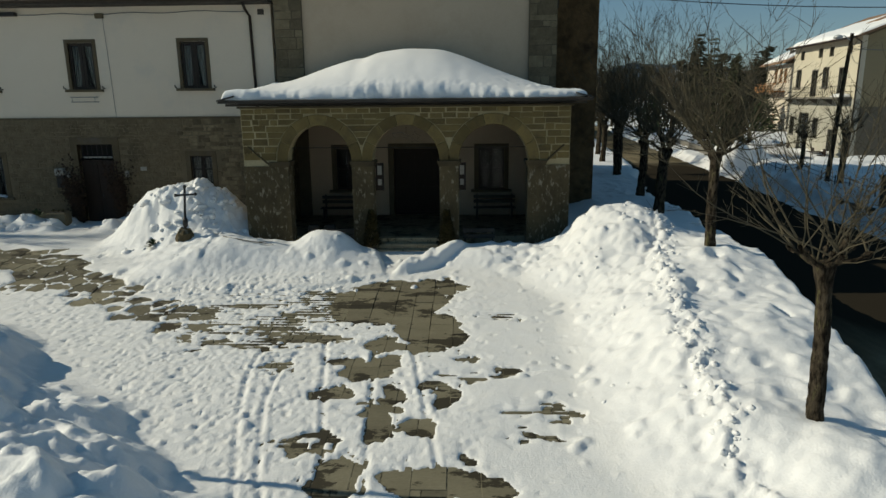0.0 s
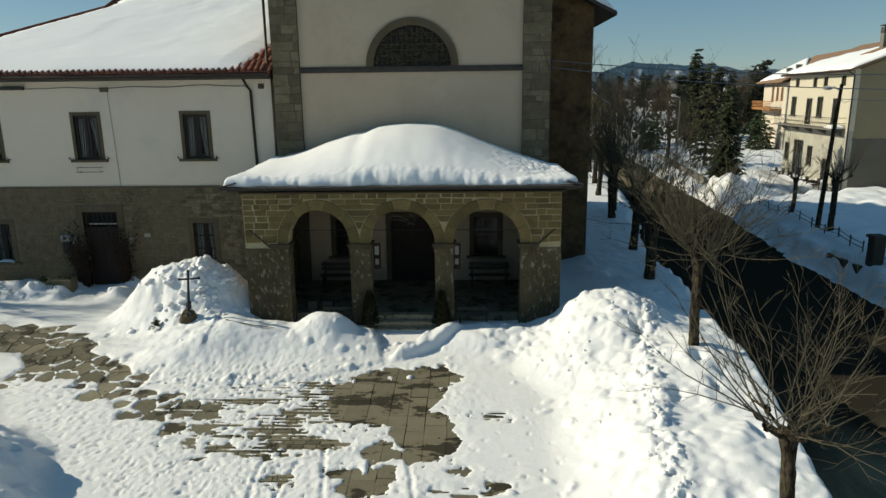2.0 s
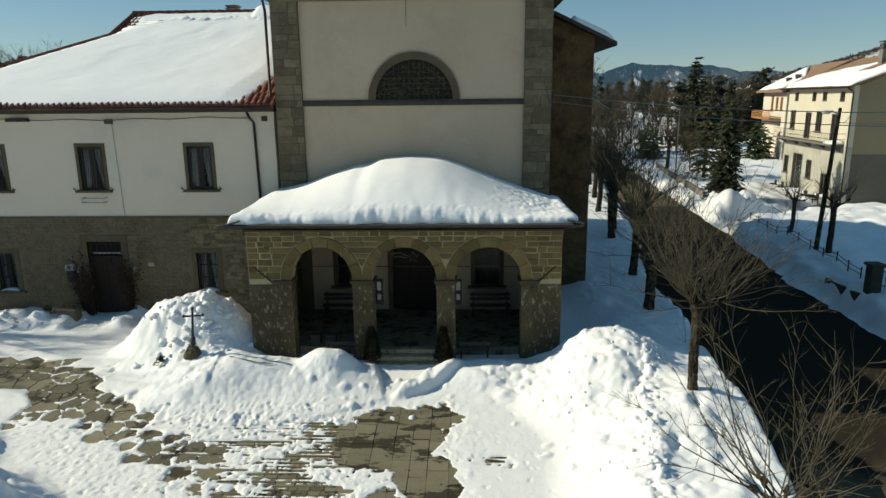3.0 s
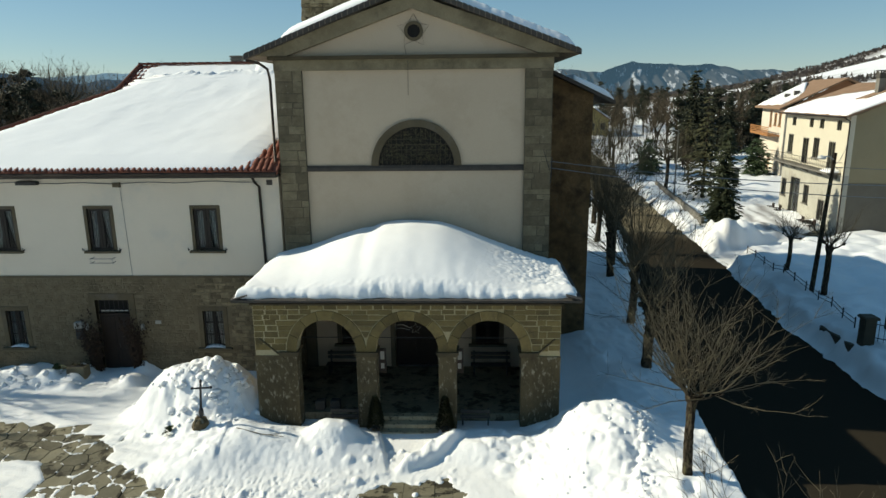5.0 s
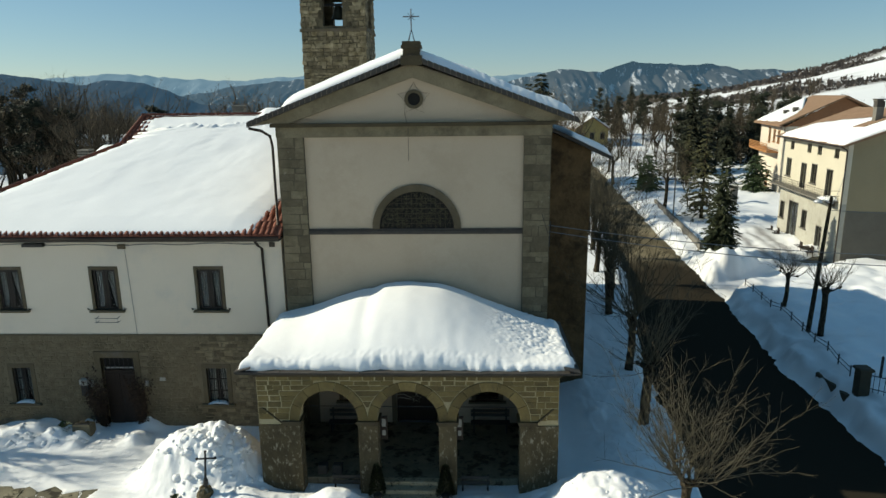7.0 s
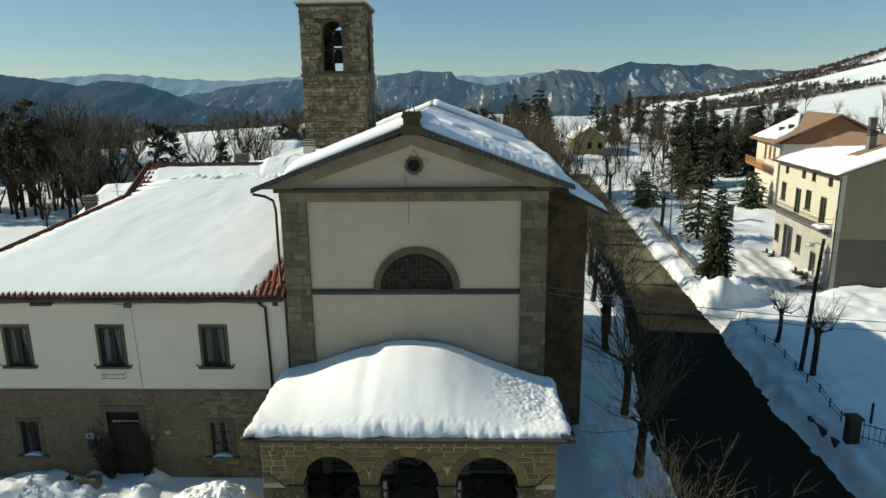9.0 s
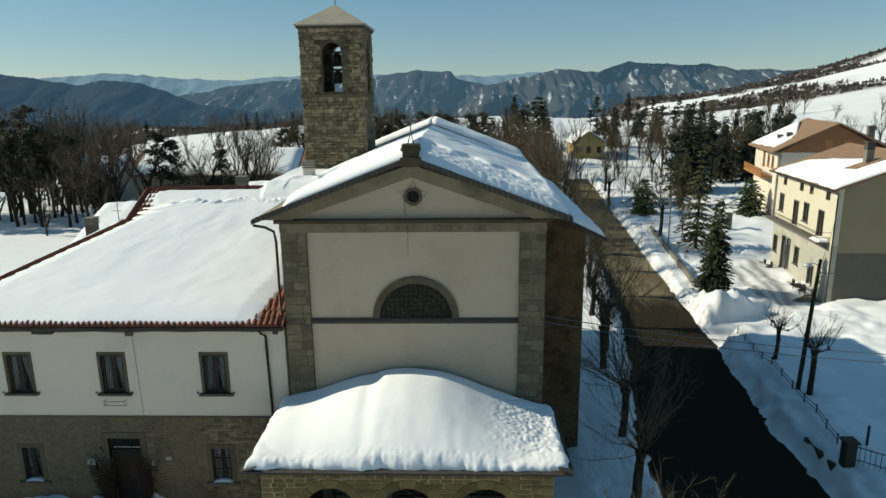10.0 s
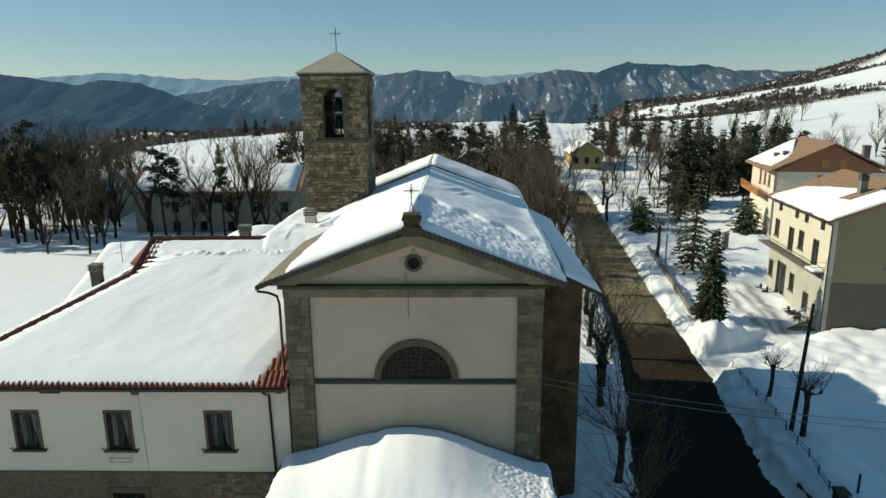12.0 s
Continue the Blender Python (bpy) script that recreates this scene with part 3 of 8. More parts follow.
    land = land + hill * smooth_step(250, 700, y) * (1 + 0.12 * fbm(x / 130, y / 130, 3, 92)) + 0.03 * np.clip(x - 60, 0, 300) * smooth_step(60, 200, y)
    land = land - 0.34 * np.clip(y - 430, 0, 700) * smooth_step(170, 20, x - 0.12 * (y - 430)) - 0.25 * np.clip(y - 900, 0, 900) * smooth_step(100, 330, x)
    return land * (1 - cut) + (ROAD_Z - 0.06) * cut * (y < 150) + land * cut * (y >= 150)


def spaced(stops):
    """Grid lines: (start, end, step) runs joined."""
    out = []
    for a, b, s in stops:
        out.append(np.arange(a, b - s * 0.3, s))
    return np.concatenate(out + [[stops[-1][1]]])


def grown(a, b, s, k):
    out = [a]
    while out[-1] < b:
        out.append(out[-1] + s)
        s *= k
    return np.array(out)


gx = np.concatenate([-grown(24, 2300, 1.0, 1.09)[::-1], spaced([(-23.6, -17.0, 0.2), (-17, -12, 0.09), (-12, -8, 0.06), (-8, 3.2, 0.045), (3.2, 8.4, 0.06), (8.4, 10, 0.1), (10, 15.7, 0.3), (15.7, 21, 0.1), (21, 33, 0.3), (33, 50, 0.8)]), grown(51, 2300, 1.0, 1.07)])
gy = np.concatenate([-grown(13, 400, 1.5, 1.25)[::-1], spaced([(-12, -1, 0.5), (-1, 5, 0.18), (5, 6.5, 0.09), (6.5, 17, 0.045), (17, 21, 0.06), (21, 25, 0.1), (25, 45, 0.22), (45, 65, 0.4), (65, 130, 1.0)]), grown(131.5, 2500, 1.5, 1.03)])
GX, GY = np.meshgrid(gx, gy)
FIELD = material("snow_field", (0.76, 0.76, 0.76), (0.83, 0.83, 0.83), 0.6, 0.65, 0.7, 26.0, dist=0.016, spec=0.2, grain=0.06)
GZ = ground(GX, GY)
# footprints trodden into the square, and clods of snow on the heaps
steps = random.Random(19)


def dent(x, y, a, b, turn, depth):
    i0, i1 = np.searchsorted(gx, [x - 0.5, x + 0.5])
    j0, j1 = np.searchsorted(gy, [y - 0.5, y + 0.5])
    X, Y = GX[j0:j1, i0:i1] - x, GY[j0:j1, i0:i1] - y
    c, s = math.cos(turn), math.sin(turn)
    GZ[j0:j1, i0:i1] -= depth * np.exp(-(((X * c + Y * s) / a) ** 2 + ((Y * c - X * s) / b) ** 2) ** 2)


for k in range(4600):
    x, y = steps.uniform(-13.5, 2.6), steps.uniform(8, 17.8)
    if (-4.2 - x) * 0.62 + (9.0 - y) * 0.78 < -0.2 and (x < -3.0 or steps.random() < (0.4 if x < -0.4 else 0.08)):
        deep = steps.uniform(0.018, 0.05)
        turn = steps.gauss(0.5, 0.5)
        a, b = steps.uniform(0.018, 0.04), steps.uniform(0.03, 0.085)
        dent(x, y, a, b, turn, deep)
        dent(x + 0.07, y + 0.03, a * 0.6, b, turn, -deep * 0.22)
LINE = ([7.5, 9, 11.7, 14, 16.5, 19.3], [3.7, 3.75, 4.05, 4.3, 4.8, 5.6])
for k in range(330):
    y = steps.uniform(7.5, 19.8)
    x = float(np.interp(y, *LINE)) + steps.gauss(0.12, 0.17)
    dent(x, y, steps.uniform(0.035, 0.085), steps.uniform(0.035, 0.085), steps.uniform(0, 3), steps.choice((-1, -1, 0.7)) * steps.uniform(0.02, 0.09))
for k in range(520):
    x, y = steps.choice([(steps.uniform(1.8, 4.6), steps.uniform(9, 20.5)), (steps.uniform(1, 6.5), steps.uniform(7, 20.5)), (steps.gauss(-9.3, 0.9), steps.gauss(21.3, 0.7)), (steps.uniform(-9, -4), steps.uniform(7, 12)), (steps.uniform(-10, -5), steps.uniform(6.6, 11)),
                         (steps.uniform(-9, -1), steps.gauss(17.1, 0.12)), (steps.uniform(-5, 0), steps.uniform(17.2, 19.5))])
    s = steps.uniform(0.03, 0.15) * steps.uniform(0.35, 1.0)
    dent(x, y, s * steps.uniform(0.8, 1.6), s, steps.uniform(0, 3), -s * steps.uniform(0.35, 0.75))
# deep old footprints and slumps on the smooth back of the heap
for k in range(9):
    x, y = steps.uniform(5.0, 6.9), steps.uniform(9.5, 16)
    dent(x, y, steps.uniform(0.08, 0.2), steps.uniform(0.1, 0.35), steps.uniform(-1, 1), steps.uniform(0.04, 0.15))
    dent(x - 0.25, y + 0.1, 0.2, 0.32, steps.uniform(-1, 1), -steps.uniform(0.03, 0.08))
for k in range(12):
    x, y = steps.gauss(-9.4, 0.8), steps.gauss(21.2, 0.6)
    dent(x, y, steps.uniform(0.15, 0.35), steps.uniform(0.15, 0.3), steps.uniform(0, 3), steps.choice((-1, 1)) * steps.uniform(0.08, 0.2))
ground_sheet = sheet(gx, gy, GZ)
ground_ob = solo("ground", ground_sheet, FIELD, "trampled and heaped sunlit snow over the square and fields", "ground", kind="structure", smooth=True)


# lumps of broken snow lying on the heaps
lumps, chunk = Geo(), random.Random(29)


def lump(x, y, r):
    z = float(np.interp(x, gx, GZ[int(np.searchsorted(gy, y))])) - 0.42 * r
    n0, turn, flat, wide = len(lumps.v), chunk.uniform(0, 3), chunk.uniform(0.5, 0.85), chunk.uniform(0.8, 1.4)
    for a in range(5):
        for b in range(8):
            w, q = math.pi * (a / 4 - 0.5), 2 * math.pi * b / 8
            e = r * chunk.uniform(0.78, 1.18)
            u, v = e * wide * math.cos(w) * math.cos(q), e * math.cos(w) * math.sin(q)
            lumps.v.append((x + u * math.cos(turn) - v * math.sin(turn), y + u * math.sin(turn) + v * math.cos(turn), z + e * flat * math.sin(w)))
    for a in range(4):
        lumps.f += [(n0 + a * 8 + b, n0 + a * 8 + (b + 1) % 8, n0 + a * 8 + 8 + (b + 1) % 8, n0 + a * 8 + 8 + b) for b in range(8)]


for k in range(150):
    lump(chunk.gauss(-9.0, 1.0), chunk.gauss(20.9, 0.65), chunk.uniform(0.04, 0.22) ** 1.15)
for k in range(170):
    y = chunk.uniform(8.5, 19.6)
    lump(float(np.interp(y, [7.5, 9, 11.7, 14, 16.5, 19.3], [3.7, 3.75, 4.05, 4.3, 4.8, 5.6])) + chunk.gauss(0.2, 0.16), y, chunk.uniform(0.025, 0.1))
for k in range(45):
    lump(chunk.uniform(2.2, 5.0), chunk.uniform(11, 19.8), chunk.uniform(0.015, 0.07))
for k in range(30):
    lump(chunk.uniform(-9.5, -2), chunk.gauss(16.9, 0.3), chunk.uniform(0.02, 0.09))
for k in range(40):
    lump(chunk.uniform(-19, -13.5), chunk.gauss(24.4, 0.4), chunk.uniform(0.06, 0.22))
LUMP = material("broken_snow", (0.76, 0.76, 0.76), (0.83, 0.83, 0.83), 0.6, 0.65, 0.6, 26.0, dist=0.02, spec=0.2, grain=0.05)
solo("snow_lumps", lumps, LUMP, "broken lumps of snow lying on the cleared heaps", "snow", kind="stuff", smooth=True)


# trodden, slightly dirty snow on the square, along the road and on the lane
soil = smooth_step(0.28, 0.05, GZ - paved_z(GY)) * (GY < 21) * (GX > -18) * (GX < 3.4)
soil = np.maximum(soil, 0.8 * smooth_step(1.6, 0.2, GX - road_right(GY)) * (GX > road_left(GY) - 0.9) * (GY < 140))
soil = np.maximum(soil, 0.7 * smooth_step(0.9, 0.2, road_left(GY) - GX) * (GX < road_right(GY)) * (GY < 140))
soil = np.maximum(soil, 0.9 * smooth_step(2.6, 1.2, np.abs(GY - 48.8 - 0.7 * (GX - 19))) * (GX > 18) * (GX < 33))
layer = ground_ob.data.attributes.new("trodden", "FLOAT", "POINT")
layer.data.foreach_set("value", soil.ravel().astype(np.float32))
NF, LF = FIELD.node_tree.nodes, FIELD.node_tree.links
attr, dirt, grain = NF.new("ShaderNodeAttribute"), NF.new("ShaderNodeMix"), NF.new("ShaderNodeTexNoise")
much, pos = NF.new("ShaderNodeMath"), NF.new("ShaderNodeNewGeometry")
attr.attribute_name, dirt.data_type, much.operation = "trodden", "RGBA", "MULTIPLY"
grain.inputs["Scale"].default_value, grain.inputs["Detail"].default_value = 2.3, 9
LF.new(pos.outputs["Position"], grain.inputs["Vector"])
LF.new(attr.outputs["Fac"], much.inputs[0])
LF.new(grain.outputs["Fac"], much.inputs[1])
bsdf = NF["Principled BSDF"]
LF.new(bsdf.inputs["Base Color"].links[0].from_socket, dirt.inputs["A"])
dirt.inputs["B"].default_value = (0.79, 0.775, 0.745, 1)
LF.new(much.outputs[0], dirt.inputs["Factor"])
# brushwood and bare banks on the far slopes
def woodland(x, y):
    d = fbm(x / 110, y / 60, 3, 123) + 0.4 * fbm(x / 35, y / 20, 2, 124)
    n = np.where(x > 0.12 * y, np.where(y < 400, 0.22, -0.25 - 0.3 * smooth_step(620, 850, y)), np.where(y < 400, 0.34 - 0.62 * smooth_step(0.42, 0.56, -x / y), 0.02 - 0.4 * smooth_step(410, 460, y)))
    return d - n


scrub = smooth_step(-0.2, 0.25, woodland(GX, GY)) * np.where(GX > 0.12 * GY, smooth_step(230, 330, GY), smooth_step(190, 240, GY))
verge = np.maximum(np.maximum(0.5 * smooth_step(1.3, 0.1, np.abs(GX - road_right(GY) - 0.1)), 0.45 * smooth_step(3.6, 0.6, np.abs(GX - road_right(GY) - 0.9)) * (GY < 56)), 0.45 * smooth_step(0.8, 0.1, np.abs(GX - road_left(GY)))) * (GY < 140) * (GY > 4)
for (xa, ya), (xb, yb), w in (((27.1, 57.5), (28.6, 71), 0.4), ((28.2, 57.5), (30.0, 71), 0.3), ((29.3, 57.0), (31.6, 73), 0.55)):
    u = np.clip((GY - ya) / (yb - ya), 0, 1)
    scrub = np.maximum(scrub, 0.75 * np.exp(-((GX - xa - (xb - xa) * u - 0.3 * vnoise(GX, GY * 0.4, 37)) / w) ** 2) * smooth_step(ya - 2.5, ya, GY) * smooth_step(yb, yb - 4, GY))
scrub = np.maximum(scrub, verge * (0.55 + 0.45 * vnoise(GX * 2.0, GY * 1.1, 96)))
layer = ground_ob.data.attributes.new("scrub", "FLOAT", "POINT")
layer.data.foreach_set("value", scrub.ravel().astype(np.float32))
attr2, bush_mix, tuft_noise, lot, most = NF.new("ShaderNodeAttribute"), NF.new("ShaderNodeMix"), NF.new("ShaderNodeTexNoise"), NF.new("ShaderNodeMath"), NF.new("ShaderNodeMapRange")
attr2.attribute_name, bush_mix.data_type, lot.operation = "scrub", "RGBA", "MULTIPLY"
tuft_noise.inputs["Scale"].default_value, tuft_noise.inputs["Detail"].default_value = 0.09, 8
most.inputs["From Min"].default_value, most.inputs["From Max"].default_value, most.inputs["To Min"].default_value = 0.36, 0.52, 0.55
LF.new(pos.outputs["Position"], tuft_noise.inputs["Vector"])
LF.new(tuft_noise.outputs["Fac"], most.inputs["Value"])
LF.new(attr2.outputs["Fac"], lot.inputs[0])
LF.new(most.outputs[0], lot.inputs[1])
LF.new(dirt.outputs["Result"], bush_mix.inputs["A"])
bush_mix.inputs["B"].default_value = (0.115, 0.095, 0.082, 1)
LF.new(lot.outputs[0], bush_mix.inputs["Factor"])
LF.new(bush_mix.outputs["Result"], bsdf.inputs["Base Color"])


def height(x, y):
    return float(ground(np.array([x]), np.array([y]))[0])


# road: one strip with a slight crown
ry = np.concatenate([np.arange(-30, 130, 1.5), np.arange(130, 152, 3.0)])
g = Geo()
for y in ry:
    a, b = road_left(y) - 0.6, road_right(y) + 0.9
    for k in range(7):
        u = k / 6
        g.v.append((float(a + (b - a) * u), float(y), ROAD_Z + 0.05 * math.sin(math.pi * u) - 0.02))
for j in range(len(ry) - 1):
    for k in range(6):
        g.f.append((j * 7 + k, j * 7 + k + 1, j * 7 + k + 8, j * 7 + k + 7))
road_ob = solo("road", g, ASPHALT, "worn asphalt road cleared of snow beside the church, shade darkened into its colour", "road", kind="structure", smooth=True)
# the church's shade is darkened into the road colour here; towards both ends the surface is dry and gritty
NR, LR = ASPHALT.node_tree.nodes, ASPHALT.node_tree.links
place_n, cut_n, ease_n, streak_n, add_n, shade_mix = (NR.new("ShaderNode" + k) for k in ("NewGeometry", "SeparateXYZ", "FloatCurve", "TexNoise", "Math", "Mix"))
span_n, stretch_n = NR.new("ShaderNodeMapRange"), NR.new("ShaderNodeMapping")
shade_mix.data_type = "RGBA"
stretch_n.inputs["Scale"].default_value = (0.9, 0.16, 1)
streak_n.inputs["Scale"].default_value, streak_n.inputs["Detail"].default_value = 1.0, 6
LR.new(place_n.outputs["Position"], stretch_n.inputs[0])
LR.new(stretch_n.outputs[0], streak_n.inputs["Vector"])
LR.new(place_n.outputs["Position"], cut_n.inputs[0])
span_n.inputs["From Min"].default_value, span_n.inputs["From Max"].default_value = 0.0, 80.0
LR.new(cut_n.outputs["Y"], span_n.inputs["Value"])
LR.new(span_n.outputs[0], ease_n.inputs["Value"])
shade_curve = ease_n.mapping.curves[0]
shade_curve.points[0].location, shade_curve.points[1].location = (0.17, 0.0), (0.76, 0.0)
shade_curve.points.new(0.29, 1.0)
shade_curve.points.new(0.60, 1.0)
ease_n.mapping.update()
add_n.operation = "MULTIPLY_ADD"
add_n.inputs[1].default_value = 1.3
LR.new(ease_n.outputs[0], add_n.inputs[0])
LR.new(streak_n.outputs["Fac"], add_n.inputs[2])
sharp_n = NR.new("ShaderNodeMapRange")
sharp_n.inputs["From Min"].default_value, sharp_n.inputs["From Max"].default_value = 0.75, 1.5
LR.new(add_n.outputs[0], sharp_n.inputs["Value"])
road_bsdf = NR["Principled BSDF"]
LR.new(road_bsdf.inputs["Base Color"].links[0].from_socket, shade_mix.inputs["A"])
shade_mix.inputs["B"].default_value = (0.03, 0.025, 0.018, 1)
LR.new(sharp_n.outputs[0], shade_mix.inputs["Factor"])
LR.new(shade_mix.outputs["Result"], road_bsdf.inputs["Base Color"])

# wet driveway to the houses across the road, snow still lying on it in patches
g = Geo()
for k in range(31):
    x = 19.4 + 0.44 * k
    for q in range(9):
        g.v.append((x, 48.8 + 0.7 * (x - 19) - 1.5 + 3.0 * q / 8, ROAD_Z + 0.05 + 0.004 * math.sin(k * 2.1 + q)))
for k in range(30):
    g.f += [(k * 9 + q, k * 9 + 9 + q, k * 9 + 10 + q, k * 9 + q + 1) for q in range(8)]
solo("driveway", g, PAVING, "wet brown driveway with patches of snow", "driveway", kind="structure")

# bed of the paved square
px, py = np.arange(-17, 3.6, 0.6), np.arange(4, 21.1, 0.6)
PX, PY = np.meshgrid(px, py)
pavement = solo("pavement", sheet(px, py, paved_z(PY) - 0.012), BED, "wet stone paving of the church square under thin snow", "pavement", kind="structure")


# ---- mountains ----
def mountain_material(name, wood_a, wood_b, snow, haze_glow, amount):
    m = bpy.data.materials.new(name)
    m.use_nodes = True
    N, L = m.node_tree.nodes, m.node_tree.links
    bs = N["Principled BSDF"]
    geo = N.new("ShaderNodeNewGeometry")
    n1, n2 = N.new("ShaderNodeTexNoise"), N.new("ShaderNodeTexNoise")
    squash = N.new("ShaderNodeMapping")
    squash.inputs["Scale"].default_value = (2.6, 0.5, 1.1)
    L.new(geo.outputs["Position"], squash.inputs[0])
    for n, s, d in ((n1, 0.02, 10), (n2, 0.014, 11)):
        n.inputs["Scale"].default_value, n.inputs["Detail"].default_value, n.inputs["Roughness"].default_value = s, d, 0.68
        L.new(squash.outputs[0], n.inputs["Vector"])
    mx, ms = N.new("ShaderNodeMix"), N.new("ShaderNodeMix")
    mx.data_type = ms.data_type = "RGBA"
    r = N.new("ShaderNodeMapRange")
    r.inputs["From Min"].default_value, r.inputs["From Max"].default_value = 0.63 - amount, 0.70 - amount
    mx.inputs["A"].default_value, mx.inputs["B"].default_value = (*wood_a, 1), (*wood_b, 1)
    ms.inputs["B"].default_value = (*snow, 1)
    L.new(n1.outputs["Fac"], mx.inputs["Factor"])
    L.new(n2.outputs["Fac"], r.inputs["Value"])
    L.new(r.outputs[0], ms.inputs["Factor"])
    L.new(mx.outputs["Result"], ms.inputs["A"])
    L.new(ms.outputs["Result"], bs.inputs["Base Color"])
    bs.inputs["Roughness"].default_value = 1.0
    bs.inputs["Specular IOR Level"].default_value = 0.0
    # blue emission stands in for the haze before the range
    bs.inputs["Emission Color"].default_value = (*haze_glow, 1)
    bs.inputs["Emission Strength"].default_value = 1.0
    return m


def mountain(name, dist, crest, depth, base, mat, seed, label, gully=1.0, n=420, rows=56):
    """A range: a crest profile of (x, z) at y = dist that falls towards the camera by gullied slopes."""
    cx, cz = zip(*crest)
    xs = np.linspace(cx[0], cx[-1], n)
    us = np.linspace(0, 1, rows)
    X, U = np.meshgrid(xs, us)
    top = np.interp(X, cx, cz) - 0.0088 * dist + 5 * fbm(X / 60, X * 0 + seed, 4, seed)
    wx = X + 60 * fbm(X / 260, U * 2.2 + seed, 3, seed + 20)
    rid = np.abs(fbm(wx / 210, U * 2.0 + seed, 5, seed + 3, 0.6))
    Y = dist - depth * (1 - U) + gully * 240 * (rid - 0.35) * (1 - U) ** 0.5 * U ** 0.3
    Z = base + (top - base) * U ** 1.15 - gully * 50 * rid * U * (1 - U) * 2 + 16 * fbm(X / 70, U * 14, 5, seed + 9, 0.6) * (1 - U) ** 0.5
    back = np.stack([xs, np.full(n, dist + depth * 0.8), np.full(n, base)], -1)
    g = sheet(xs, us, Z)
    g.v = list(zip(X.ravel().tolist(), Y.ravel().tolist(), Z.ravel().tolist()))
    m0 = len(g.v)
    g.v += [tuple(p) for p in back.tolist()]
    o = (rows - 1) * n
    g.f += [(o + i, o + i + 1, m0 + i + 1, m0 + i) for i in range(n - 1)]
    return solo(name, g, mat, label, "mountain", kind="structure", smooth=True)


# haze is put in as emission, strongest on the farthest range
MT_FAR = mountain_material("far_haze_range", (0.07, 0.09, 0.11), (0.10, 0.12, 0.14), (0.30, 0.32, 0.34), (0.085, 0.155, 0.225), 0.0)
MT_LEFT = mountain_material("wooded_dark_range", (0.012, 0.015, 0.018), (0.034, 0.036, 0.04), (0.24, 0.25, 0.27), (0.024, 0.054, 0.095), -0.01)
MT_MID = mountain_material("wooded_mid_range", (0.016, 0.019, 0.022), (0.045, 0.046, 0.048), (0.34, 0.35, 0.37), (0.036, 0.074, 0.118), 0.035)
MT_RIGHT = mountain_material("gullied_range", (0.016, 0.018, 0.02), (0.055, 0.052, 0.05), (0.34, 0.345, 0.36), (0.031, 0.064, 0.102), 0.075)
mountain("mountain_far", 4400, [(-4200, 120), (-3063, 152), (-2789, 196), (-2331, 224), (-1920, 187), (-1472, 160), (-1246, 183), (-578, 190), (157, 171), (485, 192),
                                (848, 181), (1500, 160), (3400, 150)], 900, -250, MT_FAR, 3, "distant mountain range tinted pale blue for haze", 0.5)
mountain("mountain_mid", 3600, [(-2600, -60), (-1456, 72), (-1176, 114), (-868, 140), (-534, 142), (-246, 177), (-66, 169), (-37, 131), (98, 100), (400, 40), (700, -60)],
         1300, -330, MT_MID, 11, "wooded mountain range with snow patches, tinted blue for haze", 1.0)
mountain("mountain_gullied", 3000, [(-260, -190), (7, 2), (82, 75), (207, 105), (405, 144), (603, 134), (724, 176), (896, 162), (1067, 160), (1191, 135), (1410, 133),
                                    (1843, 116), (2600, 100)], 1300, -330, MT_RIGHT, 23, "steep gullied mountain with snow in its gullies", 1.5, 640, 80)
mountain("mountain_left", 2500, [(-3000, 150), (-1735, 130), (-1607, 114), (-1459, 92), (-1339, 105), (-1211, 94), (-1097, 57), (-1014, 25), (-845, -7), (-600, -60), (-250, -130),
                                 (0, -200)], 1300, -330, MT_LEFT, 31, "wooded mountain slope tinted dark blue for haze", 0.45)


# ---- building helpers ----
def pierced(x0, x1, z0, z1, y0, y1, openings):
    """A wall from y0 (front) to y1 with rectangular openings (xa, xb, za, zb) going through it."""
    g = Geo()
    xs = sorted({x0, x1, *[o[0] for o in openings], *[o[1] for o in openings]})
    zs = sorted({z0, z1, *[o[2] for o in openings], *[o[3] for o in openings]})

    def solid(i, k):
        if not (0 <= i < len(xs) - 1 and 0 <= k < len(zs) - 1):
            return False
        x, z = (xs[i] + xs[i + 1]) / 2, (zs[k] + zs[k + 1]) / 2
        return not any(o[0] < x < o[1] and o[2] < z < o[3] for o in openings)

    for i in range(len(xs) - 1):
        for k in range(len(zs) - 1):
            if not solid(i, k):
                continue
            a, b, c, d = xs[i], xs[i + 1], zs[k], zs[k + 1]
            g.add([(a, y0, c), (b, y0, c), (b, y0, d), (a, y0, d)], [(0, 1, 2, 3)])
            g.add([(a, y1, c), (b, y1, c), (b, y1, d), (a, y1, d)], [(3, 2, 1, 0)])
            if not solid(i - 1, k):
                g.add([(a, y0, c), (a, y0, d), (a, y1, d), (a, y1, c)], [(0, 1, 2, 3)])
            if not solid(i + 1, k):
                g.add([(b, y0, c), (b, y0, d), (b, y1, d), (b, y1, c)], [(3, 2, 1, 0)])
            if not solid(i, k - 1):
                g.add([(a, y0, c), (b, y0, c), (b, y1, c), (a, y1, c)], [(3, 2, 1, 0)])
            if not solid(i, k + 1):
                g.add([(a, y0, d), (b, y0, d), (b, y1, d), (a, y1, d)], [(0, 1, 2, 3)])
    return g


def place(geo, at, rz):
    """Turns a Geo built facing -y at the origin to its place in a wall."""
    return geo.turned(rz, at)


